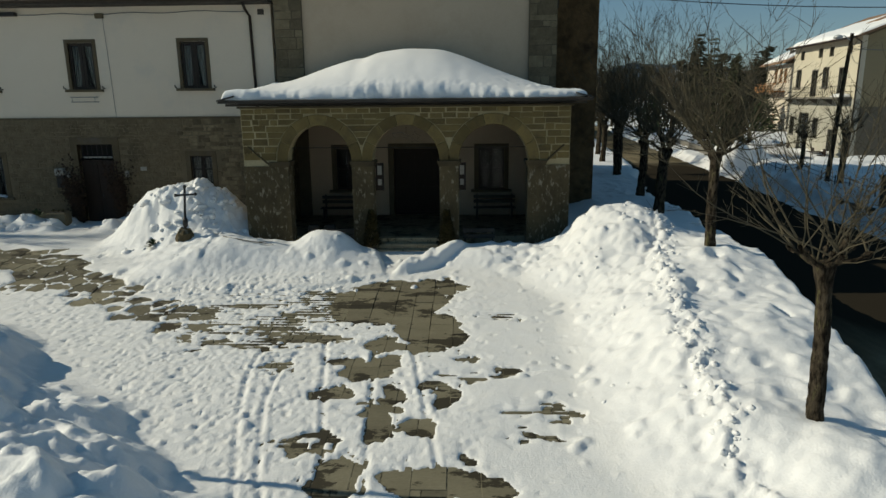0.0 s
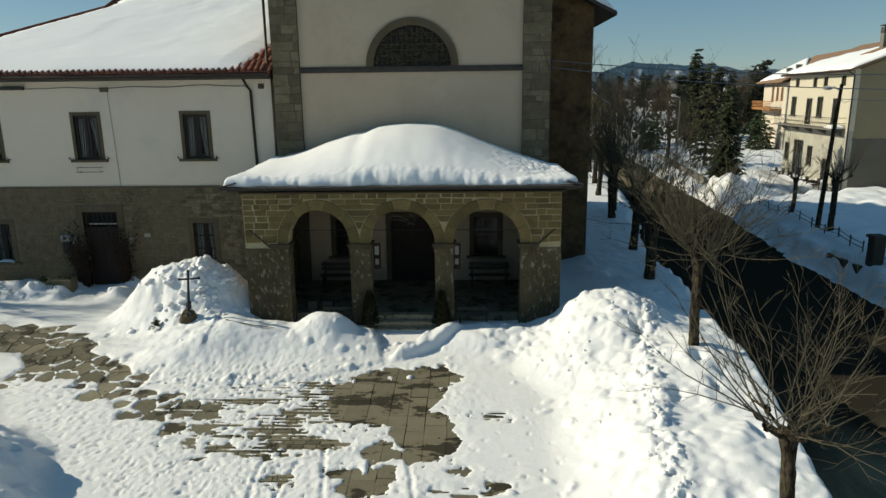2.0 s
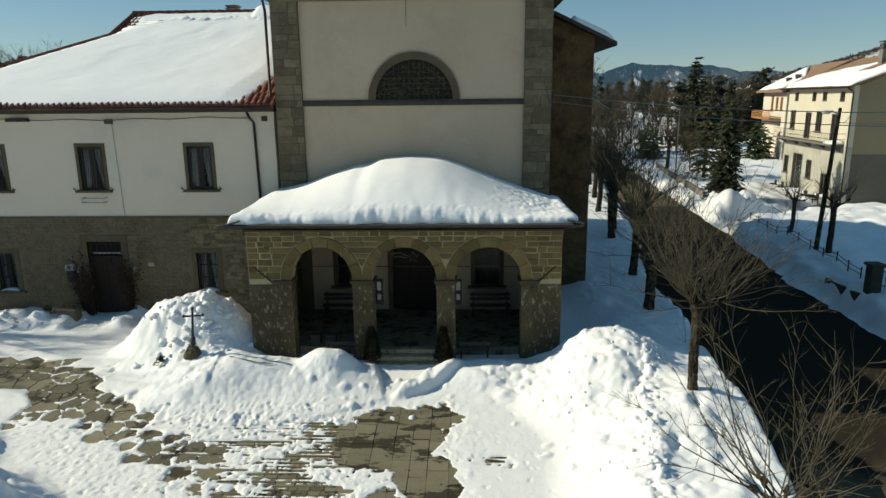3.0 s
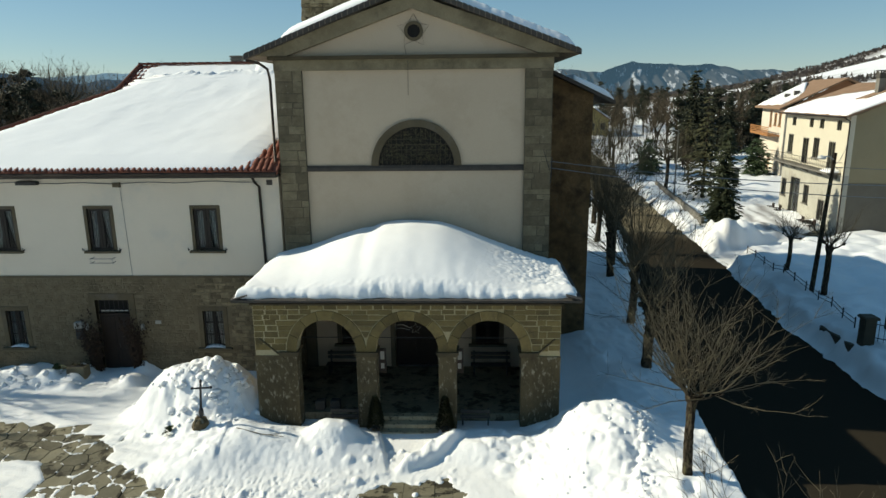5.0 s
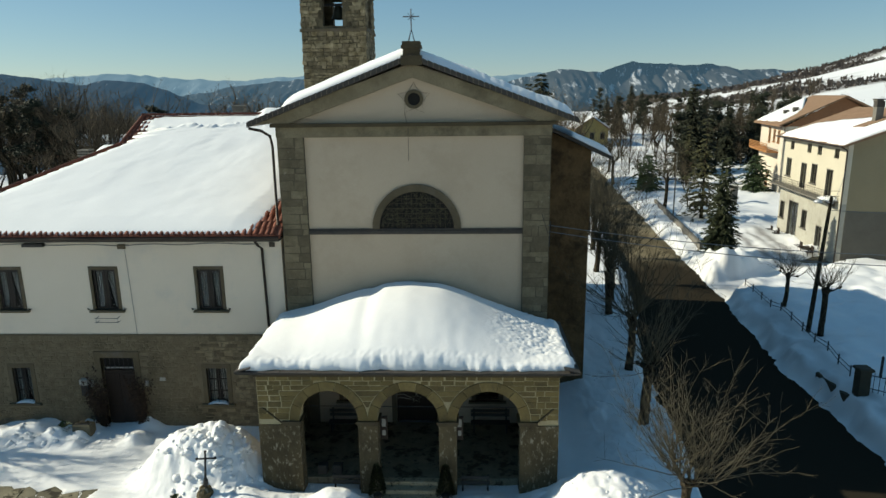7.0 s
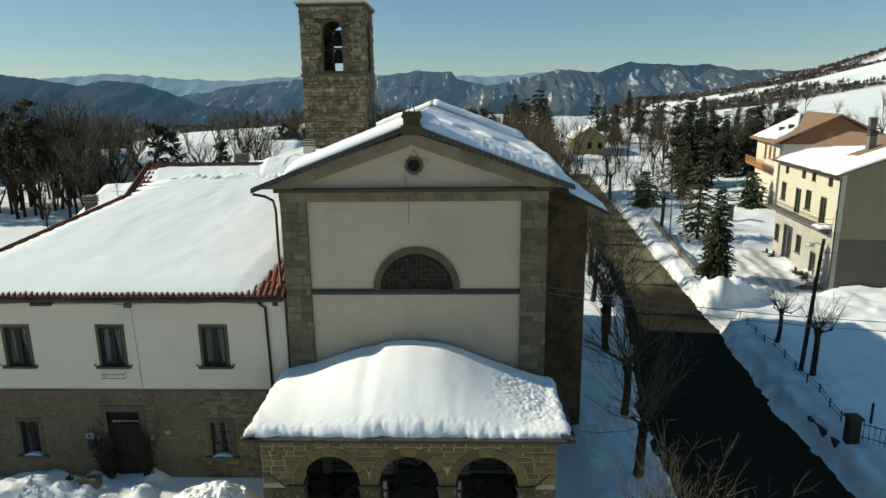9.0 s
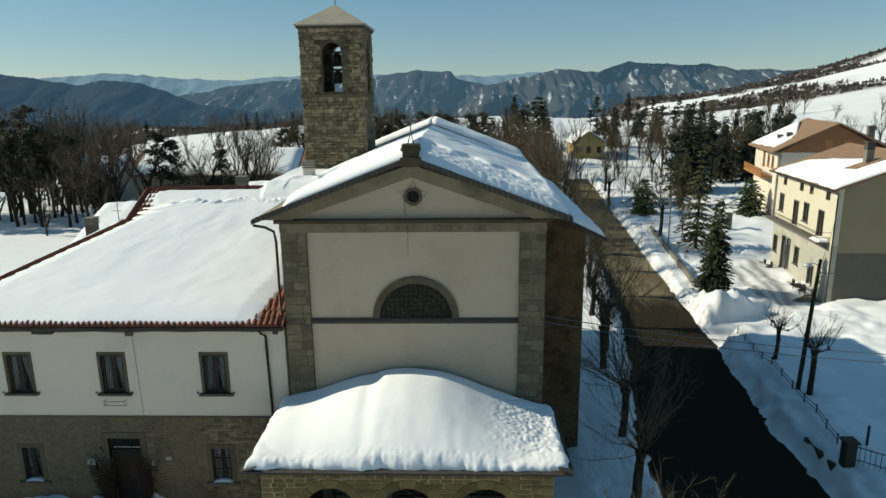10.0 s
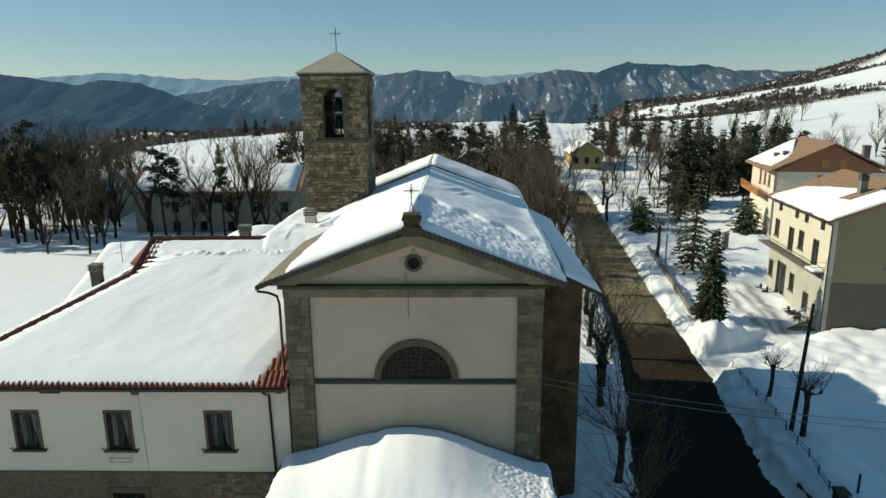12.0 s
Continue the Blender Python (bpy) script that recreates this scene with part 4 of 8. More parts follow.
def window(parent, name, at, w, h, rz=0.0, frame_w=0.17, frame_mat=None, sill=True, curtain=0.0, sash_mat=None, bars=1, deep=0.14, rail=0.055, drawn=0.0):
    """A window in a wall that faces -y (before rz): stone surround, sill, sashes, panes, a near-black panel in place of
    the unlit interior. at: bottom centre on the wall's face.
    """
    frame_mat, sash_mat = frame_mat or TRIM, sash_mat or FRAMEWOOD
    hw = w / 2
    g = Geo()
    if frame_w:
        f = frame_w
        for a, b, c, d in ((-hw - f, -hw, 0, h + f), (hw, hw + f, 0, h + f), (-hw, hw, h, h + f)):
            g.box(a, b, -0.025, 0.08, c, d)
    else:
        g.box(-hw, hw, 0.1, 0.13, h - 0.03, h)
    win = part(name, place(g, at, rz), frame_mat, parent)
    if sill:
        part("sill", place(Geo().slab(-hw - frame_w - 0.12, hw + frame_w + 0.12, -0.14, 0.1, -0.1, 0.0, 0.02), at, rz), frame_mat, win)
    g = Geo()
    t = rail
    for a, b in ((-hw, -0.01), (0.01, hw)):
        for x0, x1, z0, z1 in ((a, a + t, 0, h), (b - t, b, 0, h), (a + t, b - t, 0, t), (a + t, b - t, h - t, h)):
            g.box(x0, x1, deep - 0.03, deep + 0.02, z0, z1)
        for k in range(bars):
            z = h * (k + 1) / (bars + 1)
            g.box(a + t, b - t, deep - 0.02, deep + 0.01, z - 0.02, z + 0.02)
    part("sash", place(g, at, rz), sash_mat, win)
    for a, b in ((-hw, 0), (0, hw)):
        p = part("pane", place(Geo().box(a + t, b - t, deep - 0.008, deep, t, h - t), at, rz), GLASS, win)
        p.visible_shadow = False
    if curtain:
        g = Geo()
        n = 24
        for k in range(n + 1):
            x = -hw + w * k / n
            y = deep + 0.12 + 0.02 * math.sin(k * 1.9)
            foot = x if not drawn else (hw - (hw - abs(x)) * (1 - drawn)) * (1 if x >= 0 else -1)
            g.v += [(foot, y, 0.02), (x, y, h * curtain)]
        g.f = [(2 * k, 2 * k + 2, 2 * k + 3, 2 * k + 1) for k in range(n) if not (drawn and k in (n // 2 - 1, n // 2))]
        part("curtain", place(g, at, rz), CURTAIN, win)
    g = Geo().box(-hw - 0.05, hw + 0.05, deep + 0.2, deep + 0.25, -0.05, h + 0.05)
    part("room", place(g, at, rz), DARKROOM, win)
    return win


def courses(x0, x1, z0, z1, ch, w, skip=None):
    """Stones (x0, x1, z0, z1) in uneven courses."""
    out, z = [], z0
    while z < z1 - 0.05:
        h = min(rnd(*ch), z1 - z)
        if z1 - z - h < ch[0] * 0.6:
            h = z1 - z
        x = x0
        while x < x1 - 0.03:
            s = min(rnd(*w), x1 - x)
            if x1 - x - s < w[0] * 0.6:
                s = x1 - x
            if not (skip and skip(x, x + s, z, z + h)):
                out.append((x, x + s, z, z + h))
            x += s
        z += h
    return out


def ragged(x0, x1, z0, z1, gap, wob):
    """A stone's outline a little out of true."""
    q = lambda: rnd(-wob, wob)
    return [(x0 + gap + q(), z0 + gap + q()), (x1 - gap + q(), z0 + gap + q()), (x1 - gap + q(), z1 - gap + q()), (x0 + gap + q(), z1 - gap + q())]


def lay(parent, name, stones, y, mat, gap=0.012, wob=0.008, depth=(0.012, 0.03), limit=300):
    """Lays stones on the face y of a wall as pieces of their own; those past the limit are joined."""
    rest = Geo()
    for k, (a, b, c, d) in enumerate(stones):
        poly = ragged(a, b, c, d, gap, wob)
        if k < limit:
            part(name, Geo().stone(poly, y, rnd(*depth)), mat, parent)
        else:
            rest.stone(poly, y, rnd(*depth))
    if rest.v:
        part(name + "_facing", rest, mat, parent, kind="stuff")


def snow_slab(corners, n, m, thick, seed, wave=0.06, lip=0.25, lumps=0.05, extra=None, bend=None):
    """Snow on a roof plane. corners: eave start, eave end, top end, top start. It rounds off to its edges and bulges between."""
    a, b, c, d = [Vector(p) for p in corners]
    g = Geo()
    lower = Geo()
    for j in range(m + 1):
        v = j / m
        for i in range(n + 1):
            u = i / n
            p = (a * (1 - u) + b * u) * (1 - v) + (d * (1 - u) + c * u) * v
            if bend:
                p = Vector(bend(u, v))
            L1, L2 = (b - a).length, (d - a).length
            eu, ev = min(u, 1 - u) * L1, v * L2
            edge = min(1.0, ev / lip) ** 0.5 * min(1.0, eu / lip + 0.05) ** 0.5
            w = wave * float(vnoise(u * L1 * 1.3, seed * 1.7, seed)) + wave * 0.6 * float(vnoise(u * L1 * 4.1, 2.0, seed + 2))
            push = (a - d).normalized() * w * max(0, 1 - ev / 0.6)
            h = 0.03 + thick * edge * (1 + 0.16 * float(fbm(np.array(u * L1 * 0.35), np.array(v * L2 * 0.35), 3, seed + 5)))
            h += lumps * edge * float(fbm(np.array(u * L1 * 1.6), np.array(v * L2 * 1.6), 3, seed + 7))
            if extra:
                h += extra(u, v)
            g.v.append(tuple(p + push + Vector((0, 0, max(0.02, h)))))
            lower.v.append(tuple(p + push + Vector((0, 0, 0.012))))
    k = n + 1
    for j in range(m):
        for i in range(n):
            g.f.append((j * k + i, j * k + i + 1, (j + 1) * k + i + 1, (j + 1) * k + i))
    o = len(g.v)
    rim = [i for i in range(k)] + [j * k + n for j in range(1, m + 1)] + [m * k + i for i in range(n - 1, -1, -1)] + [j * k for j in range(m - 1, 0, -1)]
    g.v += [lower.v[i] for i in rim]
    for q in range(len(rim)):
        r = (q + 1) % len(rim)
        g.f.append((rim[r], rim[q], o + q, o + r))
    return g


def roof_slab(corners, thick):
    """A roof plane of four corners, thick metres thick, downwards."""
    top = [Vector(p) for p in corners]
    low = [p - Vector((0, 0, thick)) for p in top]
    return Geo().add(top + low, [(0, 1, 2, 3), (7, 6, 5, 4)] + [(i, i + 4, (i + 1) % 4 + 4, (i + 1) % 4) for i in range(4)])


# ---- church ----
FY = 25.55
XL, XR, XC = -7.27, 3.30, -1.985
church = thing("church", (XC, FY, -0.1), "stone and plaster church with pilasters, pediment and snowy roof", "church")
door_hole = (XC - 0.95, XC + 0.95, -0.3, 2.9)
side_l, side_r = (-5.2, -4.2, 1.3, 2.9), (0.4, 1.4, 1.3, 2.9)
part("porch_wall", pierced(XL, XR, -0.3, 4.6, FY, FY + 0.6, [door_hole, side_l, side_r]), PLASTER, church, "warm grey plastered wall inside the porch")
facade = part("facade", pierced(XL, XR, 4.6, 12.85, FY, FY + 0.6, [(XC - 1.2, XC + 1.2, 8.72, 9.9)]), PLASTER, church, "warm grey plastered front wall")
part("gable", Geo().prism([(XL, 12.85), (XR, 12.85), (XR + 0.4, 13.0), (XC, 15.1), (XL - 0.4, 13.0)], FY + 0.01, FY + 0.6), PLASTER, church)
for x in (XL, XR - 0.35):
    part("side_wall", Geo().box(x, x + 0.35, FY + 0.6, 48.0, -0.4, 12.9), SIDEWALL, church)
part("back_wall", Geo().prism([(XL, -0.4), (XR, -0.4), (XR, 12.9), (XC, 15.0), (XL, 12.9)], 48.0, 48.4), SIDEWALL, church)
for x0, x1 in ((XL, XL + 1.04), (XR - 1.04, XR)):
    p = part("pilaster", Geo().box(x0, x1, FY - 0.13, FY - 0.002, 0.0, 12.33), DARKMORTAR, church)
    lay(p, "quoin", courses(x0, x1, 4.6, 12.33, (0.2, 0.44), (0.26, 0.95)), FY - 0.13, QUOIN, 0.007, 0.02, (0.003, 0.014))
part("entablature", Geo().box(XL - 0.02, XR + 0.02, FY - 0.16, FY - 0.002, 12.33, 12.72), STONEBAND, church, "weathered sandstone entablature")
part("drip_moulding", Geo().box(XL - 0.18, XR + 0.18, FY - 0.34, FY - 0.002, 12.725, 12.86), DARKTRIM, church, "dark drip moulding above the frieze")
SL = (15.2 - 12.86) / 6.2
for s in (-1, 1):
    tri = [(XC, 15.02), (XC, 14.52), (XC + s * 4.75, 12.87), (XC + s * 6.1, 12.87), (XC + s * 6.1, 12.98)]
    if s > 0:
        tri = tri[::-1]
    part("raking_cornice", Geo().prism(tri, FY - 0.3, FY - 0.002), STONEBAND, church)
part("string_course", Geo().box(XL + 1.04, XR - 1.04, FY - 0.1, FY - 0.002, 8.5, 8.64).box(XL + 1.04, XR - 1.04, FY - 0.06, FY - 0.002, 8.64, 8.72), EDGE, church, "dark string course below the window")


def ring(cx, z0, r0, r1, y0, y1, n=28, start=0.0, end=math.pi):
    g = Geo()
    for k in range(n + 1):
        w = start + (end - start) * k / n
        c, s = math.cos(w), math.sin(w)
        g.v += [(cx + r0 * c, y0, z0 + r0 * s), (cx + r1 * c, y0, z0 + r1 * s), (cx + r1 * c, y1, z0 + r1 * s), (cx + r0 * c, y1, z0 + r0 * s)]
    for k in range(n):
        o = 4 * k
        for q in range(4):
            g.f.append((o + q, o + (q + 1) % 4, o + 4 + (q + 1) % 4, o + 4 + q))
    return g


def half_disc(cx, z0, r, y, n=28):
    return Geo().add([(cx, y, z0)] + [(cx + r * math.cos(math.pi * k / n), y, z0 + r * math.sin(math.pi * k / n)) for k in range(n + 1)],
                     [(0, k + 1, k + 2) for k in range(n)])


LC = XC + 0.06
lun = part("lunette_window", ring(LC, 8.72, 1.48, 1.76, FY - 0.09, FY - 0.002), TRIM, church, "half-round window with carved stone surround")
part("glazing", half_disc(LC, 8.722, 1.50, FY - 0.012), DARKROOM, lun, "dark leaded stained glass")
for k in range(-7, 8):
    top_z = 8.72 + math.sqrt(max(0.01, 1.46 ** 2 - (0.19 * k) ** 2))
    part("lead_bar", Geo().tube([(LC + 0.19 * k, FY - 0.025, 8.74), (LC + 0.19 * k, FY - 0.025, top_z)], [0.006] * 2, 4, False), TRIM, lun)
for k in range(1, 7):
    wide = math.sqrt(max(0.01, 1.46 ** 2 - (0.2 * k) ** 2))
    part("lead_bar", Geo().tube([(LC - wide, FY - 0.025, 8.72 + 0.2 * k), (LC + wide, FY - 0.025, 8.72 + 0.2 * k)], [0.006 if k != 4 else 0.011] * 2, 4, False), TRIM, lun)
vine = random.Random(8)
g = Geo()
for k in range(330):
    a, r = vine.uniform(0.08, math.pi - 0.08), 1.42 * math.sqrt(vine.uniform(0.01, 1))
    p, w, pts = [LC + r * math.cos(a), 8.76 + r * math.sin(a) * 0.95], vine.uniform(0, 6.28), []
    bend = vine.uniform(-1.2, 1.2)
    for q in range(6):
        if math.hypot(p[0] - LC, p[1] - 8.72) < 1.44 and p[1] > 8.75:
            pts.append((p[0], FY - 0.035 + vine.uniform(-0.008, 0.008), p[1]))
        p = [p[0] + 0.036 * math.cos(w), p[1] + 0.036 * math.sin(w)]
        w += bend
    if len(pts) > 2:
        g.tube(pts, [0.007] * len(pts), 4)
part("vine_tracery", g, VINE, lun, "fine pale vine tracery", kind="stuff")
ocu = part("oculus", ring(XC + 0.05, 13.73, 0.24, 0.36, FY - 0.06, FY - 0.002, 24, 0, 2 * math.pi), TRIM, church, "small round opening with stone ring")
# black disc on the wall stands in for the unlit hole
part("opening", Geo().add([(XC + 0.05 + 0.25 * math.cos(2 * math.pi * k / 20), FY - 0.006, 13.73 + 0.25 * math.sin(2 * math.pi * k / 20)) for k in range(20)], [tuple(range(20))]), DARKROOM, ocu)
star = [(XC + 0.05 + (0.62 if k % 2 == 0 else 0.34) * math.cos(math.pi / 2 + k * math.pi / 5), FY - 0.03, 13.73 + (0.62 if k % 2 == 0 else 0.34) * math.sin(math.pi / 2 + k * math.pi / 5)) for k in range(10)]
part("star_wire", Geo().tube(star + star[:1], [0.007] * 11, 4, False).tube([star[4], (XC - 0.25, FY - 0.02, 12.9), (XC - 0.18, FY - 0.18, 12.6), (XC - 0.2, FY - 0.02, 11.4)], [0.008] * 4, 4, False), IRON, church)

# nave roof: front part and the slightly raised part behind it
ridge_z = 15.32
for s, ex, ez in ((-1, -8.25, 12.92), (1, 4.25, 12.96)):
    c = [(ex, 24.95, ez), (XC, 24.95, ridge_z), (XC, 43.6, ridge_z), (ex, 43.6, ez)]
    part("roof_slope", roof_slab(c if s > 0 else c[::-1], 0.15), OLDTILE, church, "old brown tiled roof slope")
    c = [(ex, 43.6, ez + 0.4), (XC, 43.6, ridge_z + 0.45), (XC, 48.6, ridge_z + 0.45), (ex, 48.6, ez + 0.4)]
    part("roof_slope", roof_slab(c if s > 0 else c[::-1], 0.6), EDGE, church)
    g = Geo()
    n = 30
    for k in range(n):
        u0, u1 = k / n, (k + 0.86) / n
        a, b = Vector((ex, 24.93, ez)).lerp(Vector((XC, 24.93, ridge_z)), u0), Vector((ex, 24.93, ez)).lerp(Vector((XC, 24.93, ridge_z)), u1)
        g.add([a - Vector((0, 0, 0.17)), b - Vector((0, 0, 0.17)), b + Vector((0, 0, 0.045)), a + Vector((0, 0, 0.02)),
               a + Vector((0, 0.3, -0.17)), b + Vector((0, 0.3, -0.17)), b + Vector((0, 0.3, 0.045)), a + Vector((0, 0.3, 0.02))],
              [(0, 1, 2, 3), (3, 2, 6, 7), (0, 3, 7, 4), (1, 5, 6, 2), (4, 5, 1, 0)])
    part("verge_tiles", g, EDGE, church, "dark verge tiles along the gable edge", kind="stuff")


def nave_bulge(u, v):
    """Slipped snow: a rough patch behind the gable, a scarp above it and wind ripples near the ridge."""
    rough_end = 0.22 + 0.10 * v + 0.015 * math.sin(v * 23)
    rough = 1 - float(smooth_step(rough_end, rough_end + 0.03, u))
    h = 0.10 * math.sin(math.pi * min(1, v * 1.1)) * math.sin(math.pi * u)
    h += rough * (-0.14 + 0.022 * float(fbm(np.array(u * 70.0), np.array(v * 34.0), 3, 17, 0.85)))
    h += 0.06 * math.sin(60 * u + 6 * math.sin(9 * v)) * math.exp(-((u - 0.6) / 0.07) ** 2 - ((v - 0.72) / 0.12) ** 2)
    return h + 0.22 * math.exp(-(v / 0.12) ** 2) * float(smooth_step(0.03, 0.2, u))


nl = snow_slab([(-6.9, 43.55, 13.43), (-6.95, 25.3, 13.43), (XC, 25.15, ridge_z), (XC, 43.55, ridge_z)], 70, 26, 0.36, 3, 0.22, 0.5, 0.012)
solo("roof_snow_nave", nl, ROOFSNOW, "thick smooth sunlit snow on the nave roof", "snow", "roof snow", smooth=True)
nr = snow_slab([(4.2, 25.15, 12.98), (4.2, 43.55, 12.98), (XC, 43.55, ridge_z), (XC, 25.15, ridge_z)], 190, 90, 0.40, 7, 0.05, 0.4, 0.012, nave_bulge)
solo("roof_snow_nave", nr, ROOFSNOW, "thick drifted snow on the shaded nave roof", "snow", "roof snow", smooth=True)
for c, sd in (([(-8.1, 48.5, 13.35), (-8.1, 43.75, 13.35), (XC, 43.75, ridge_z + 0.45), (XC, 48.5, ridge_z + 0.45)], 11), ([(4.2, 43.75, 13.38), (4.2, 48.5, 13.38), (XC, 48.5, ridge_z + 0.45), (XC, 43.75, ridge_z + 0.45)], 13)):
    solo("roof_snow_choir", snow_slab(c, 24, 20, 0.34, sd, 0.05, 0.4), ROOFSNOW, "snow on the raised choir roof", "snow", "roof snow", smooth=True)

# pedestal and cross on the gable
ped = thing("gable_cross", (XC + 0.03, 25.3, 15.2), "small iron cross on a stone pedestal above the gable", "cross")
part("pedestal", Geo().box(XC - 0.28, XC + 0.34, 25.0, 25.6, 15.0, 15.55).box(XC - 0.34, XC + 0.40, 24.94, 25.66, 15.55, 15.66).box(XC - 0.30, XC + 0.36, 24.98, 25.62, 15.66, 15.8).box(XC - 0.36, XC + 0.42, 24.92, 25.68, 14.95, 15.3), DARKTRIM, ped)
g = Geo()
cx, cy = XC + 0.03, 25.3
for k in range(4):
    w = math.pi / 4 + k * math.pi / 2
    g.tube([(cx + 0.16 * math.cos(w), cy + 0.16 * math.sin(w), 15.8), (cx, cy, 16.25)], [0.018, 0.012], 5)
g.tube([(cx, cy, 16.15), (cx, cy, 16.95)], [0.028, 0.024], 6).tube([(cx - 0.3, cy, 16.68), (cx + 0.3, cy, 16.68)], [0.024, 0.024], 6)
for k in range(8):
    w = k * math.pi / 4
    g.tube([(cx, cy, 16.68), (cx + 0.17 * math.cos(w), cy, 16.68 + 0.17 * math.sin(w))], [0.012, 0.008], 4)
part("cross", g, PALEIRON, ped)

# side aisle
aisle = thing("side_aisle", (4.5, 30.3, -0.3), "low stone side aisle of the church under a snowy lean-to roof", "church aisle")
part("wall", Geo().prism([(XR, -0.6), (5.75, -0.6), (5.75, 11.35), (XR, 12.45)], 30.3, 47.0), SIDEWALL, aisle)
part("roof", roof_slab([(6.65, 29.85, 11.08), (6.65, 47.4, 11.08), (3.9, 47.4, 12.4), (3.9, 29.85, 12.4)], 0.16), EDGE, aisle)
solo("roof_snow_aisle", snow_slab([(6.6, 29.95, 11.1), (6.6, 47.3, 11.1), (4.8, 47.3, 11.97), (4.8, 29.95, 11.97)], 50, 10, 0.26, 17, 0.04, 0.3), ROOFSNOW, "snow on the lean-to roof of the side aisle", "snow", "roof snow", smooth=True)
part("downpipe", Geo().tube([(-8.2, 25.0, 12.72), (-7.75, 25.1, 12.62), (-7.5, 25.35, 12.4), (-7.45, 25.42, 12.0), (-7.45, 25.42, 8.9)], [0.055] * 5, 8), COPPER, church, "dark metal downpipe", True)

# ---- bell tower ----
TX0, TX1, TY0, TY1 = -9.5, -5.72, 39.6, 43.4
tower = thing("bell_tower", ((TX0 + TX1) / 2, TY0, -0.3), "square rubble-stone bell tower with arched belfry openings", "bell tower")
TCX, TCY = (TX0 + TX1) / 2, (TY0 + TY1) / 2
part("shaft", Geo().box(TX0 + 0.03, TX1 - 0.03, TY0 + 0.03, TY1 - 0.03, -0.4, 17.7), TOWERMORTAR, tower)
bw, b0, b1 = 0.58, 17.85, 20.1


def arched_front(x0, x1, z0, z1, holes, y0, y1, step=0.08):
    """A wall with round-headed openings (cx, half width, springing z, foot z, rise)."""
    cols = [x0, x1]
    for cx, hw, sp, ft, rise in holes:
        cols += [cx + hw * math.cos(math.pi * k / 20) for k in range(21)]
    cols = sorted(set(round(c, 4) for c in cols))
    g = Geo()

    def low(x, m):
        for cx, hw, sp, ft, rise in holes:
            if cx - hw - 1e-4 < m < cx + hw + 1e-4:
                return sp + rise * math.sqrt(max(0, 1 - ((x - cx) / hw) ** 2)), ft
        return None

    for a, b in zip(cols[:-1], cols[1:]):
        m = (a + b) / 2
        if low(m, m):
            (la, ft), (lb, _) = low(a, m), low(b, m)
            for y, fl in ((y0, 1), (y1, -1)):
                g.add([(a, y, la), (b, y, lb), (b, y, z1), (a, y, z1)], [(0, 1, 2, 3)[::fl]])
                if ft > z0:
                    g.add([(a, y, z0), (b, y, z0), (b, y, ft), (a, y, ft)], [(0, 1, 2, 3)[::fl]])
            g.add([(a, y0, la), (b, y0, lb), (b, y1, lb), (a, y1, la)], [(3, 2, 1, 0)])
            if ft > z0:
                g.add([(a, y0, ft), (b, y0, ft), (b, y1, ft), (a, y1, ft)], [(0, 1, 2, 3)])
        else:
            for y, fl in ((y0, 1), (y1, -1)):
                g.add([(a, y, z0), (b, y, z0), (b, y, z1), (a, y, z1)], [(0, 1, 2, 3)[::fl]])
    for cx, hw, sp, ft, rise in holes:
        for x, fl in ((cx - hw, -1), (cx + hw, 1)):
            g.add([(x, y0, max(z0, ft)), (x, y1, max(z0, ft)), (x, y1, sp), (x, y0, sp)], [(0, 1, 2, 3)[::fl]])
    for x, fl in ((x0, 1), (x1, -1)):
        g.add([(x, y0, z0), (x, y0, z1), (x, y1, z1), (x, y1, z0)], [(0, 1, 2, 3)[::fl]])
    return g.add([(x0, y0, z1), (x1, y0, z1), (x1, y1, z1), (x0, y1, z1)], [(0, 1, 2, 3)])


hole = [(TCX - 0.02, bw, b1, b0, bw)]
part("belfry_front", arched_front(TX0 + 0.03, TX1 - 0.03, 17.7, 21.45, hole, TY0 + 0.03, TY0 + 0.6), TOWERMORTAR, tower)
part("belfry_back", arched_front(TX0 + 0.03, TX1 - 0.03, 17.7, 21.45, hole, TY1 - 0.6, TY1 - 0.03), TOWERMORTAR, tower)
for x, r in ((TX0 + 0.03, -90), (TX1 - 0.6, -90)):
    gg = arched_front(-TY1 + 0.6, -TY0 - 0.6, 17.7, 21.45, [(-TCY, bw, b1, b0, bw)], 0.0, 0.57)
    gg.v = [(x + q[1], -q[0], q[2]) for q in gg.v]
    gg.f = [f[::-1] for f in gg.f]
    part("belfry_side", gg, TOWERMORTAR, tower)


def in_belfry(a, b, c, d, cx=TCX):
    return b > cx - bw - 0.05 and a < cx + bw + 0.05 and d > b0 - 0.05 and c < b1 + bw + 0.06


g = Geo()
for a, b, c, d in courses(TX0, TX1, 9.0, 21.45, (0.12, 0.3), (0.16, 0.6), in_belfry):
    g.stone(ragged(a, b, c, d, 0.014, 0.045), TY0 + 0.035, rnd(0.015, 0.07))
part("front_facing", g, RUBBLE_JOINED, tower, kind="stuff")
g = Geo()
for a, b, c, d in courses(TY0, TY1, 9.0, 21.45, (0.12, 0.3), (0.16, 0.6), lambda a, b, c, d: in_belfry(a, b, c, d, TCY)):
    s = Geo().stone(ragged(a, b, c, d, 0.014, 0.045), 0, rnd(0.015, 0.07))
    g.add([(TX1 - 0.035 - q[1], q[0], q[2]) for q in s.v], s.f)
part("side_facing", g, RUBBLE_JOINED, tower, kind="stuff")
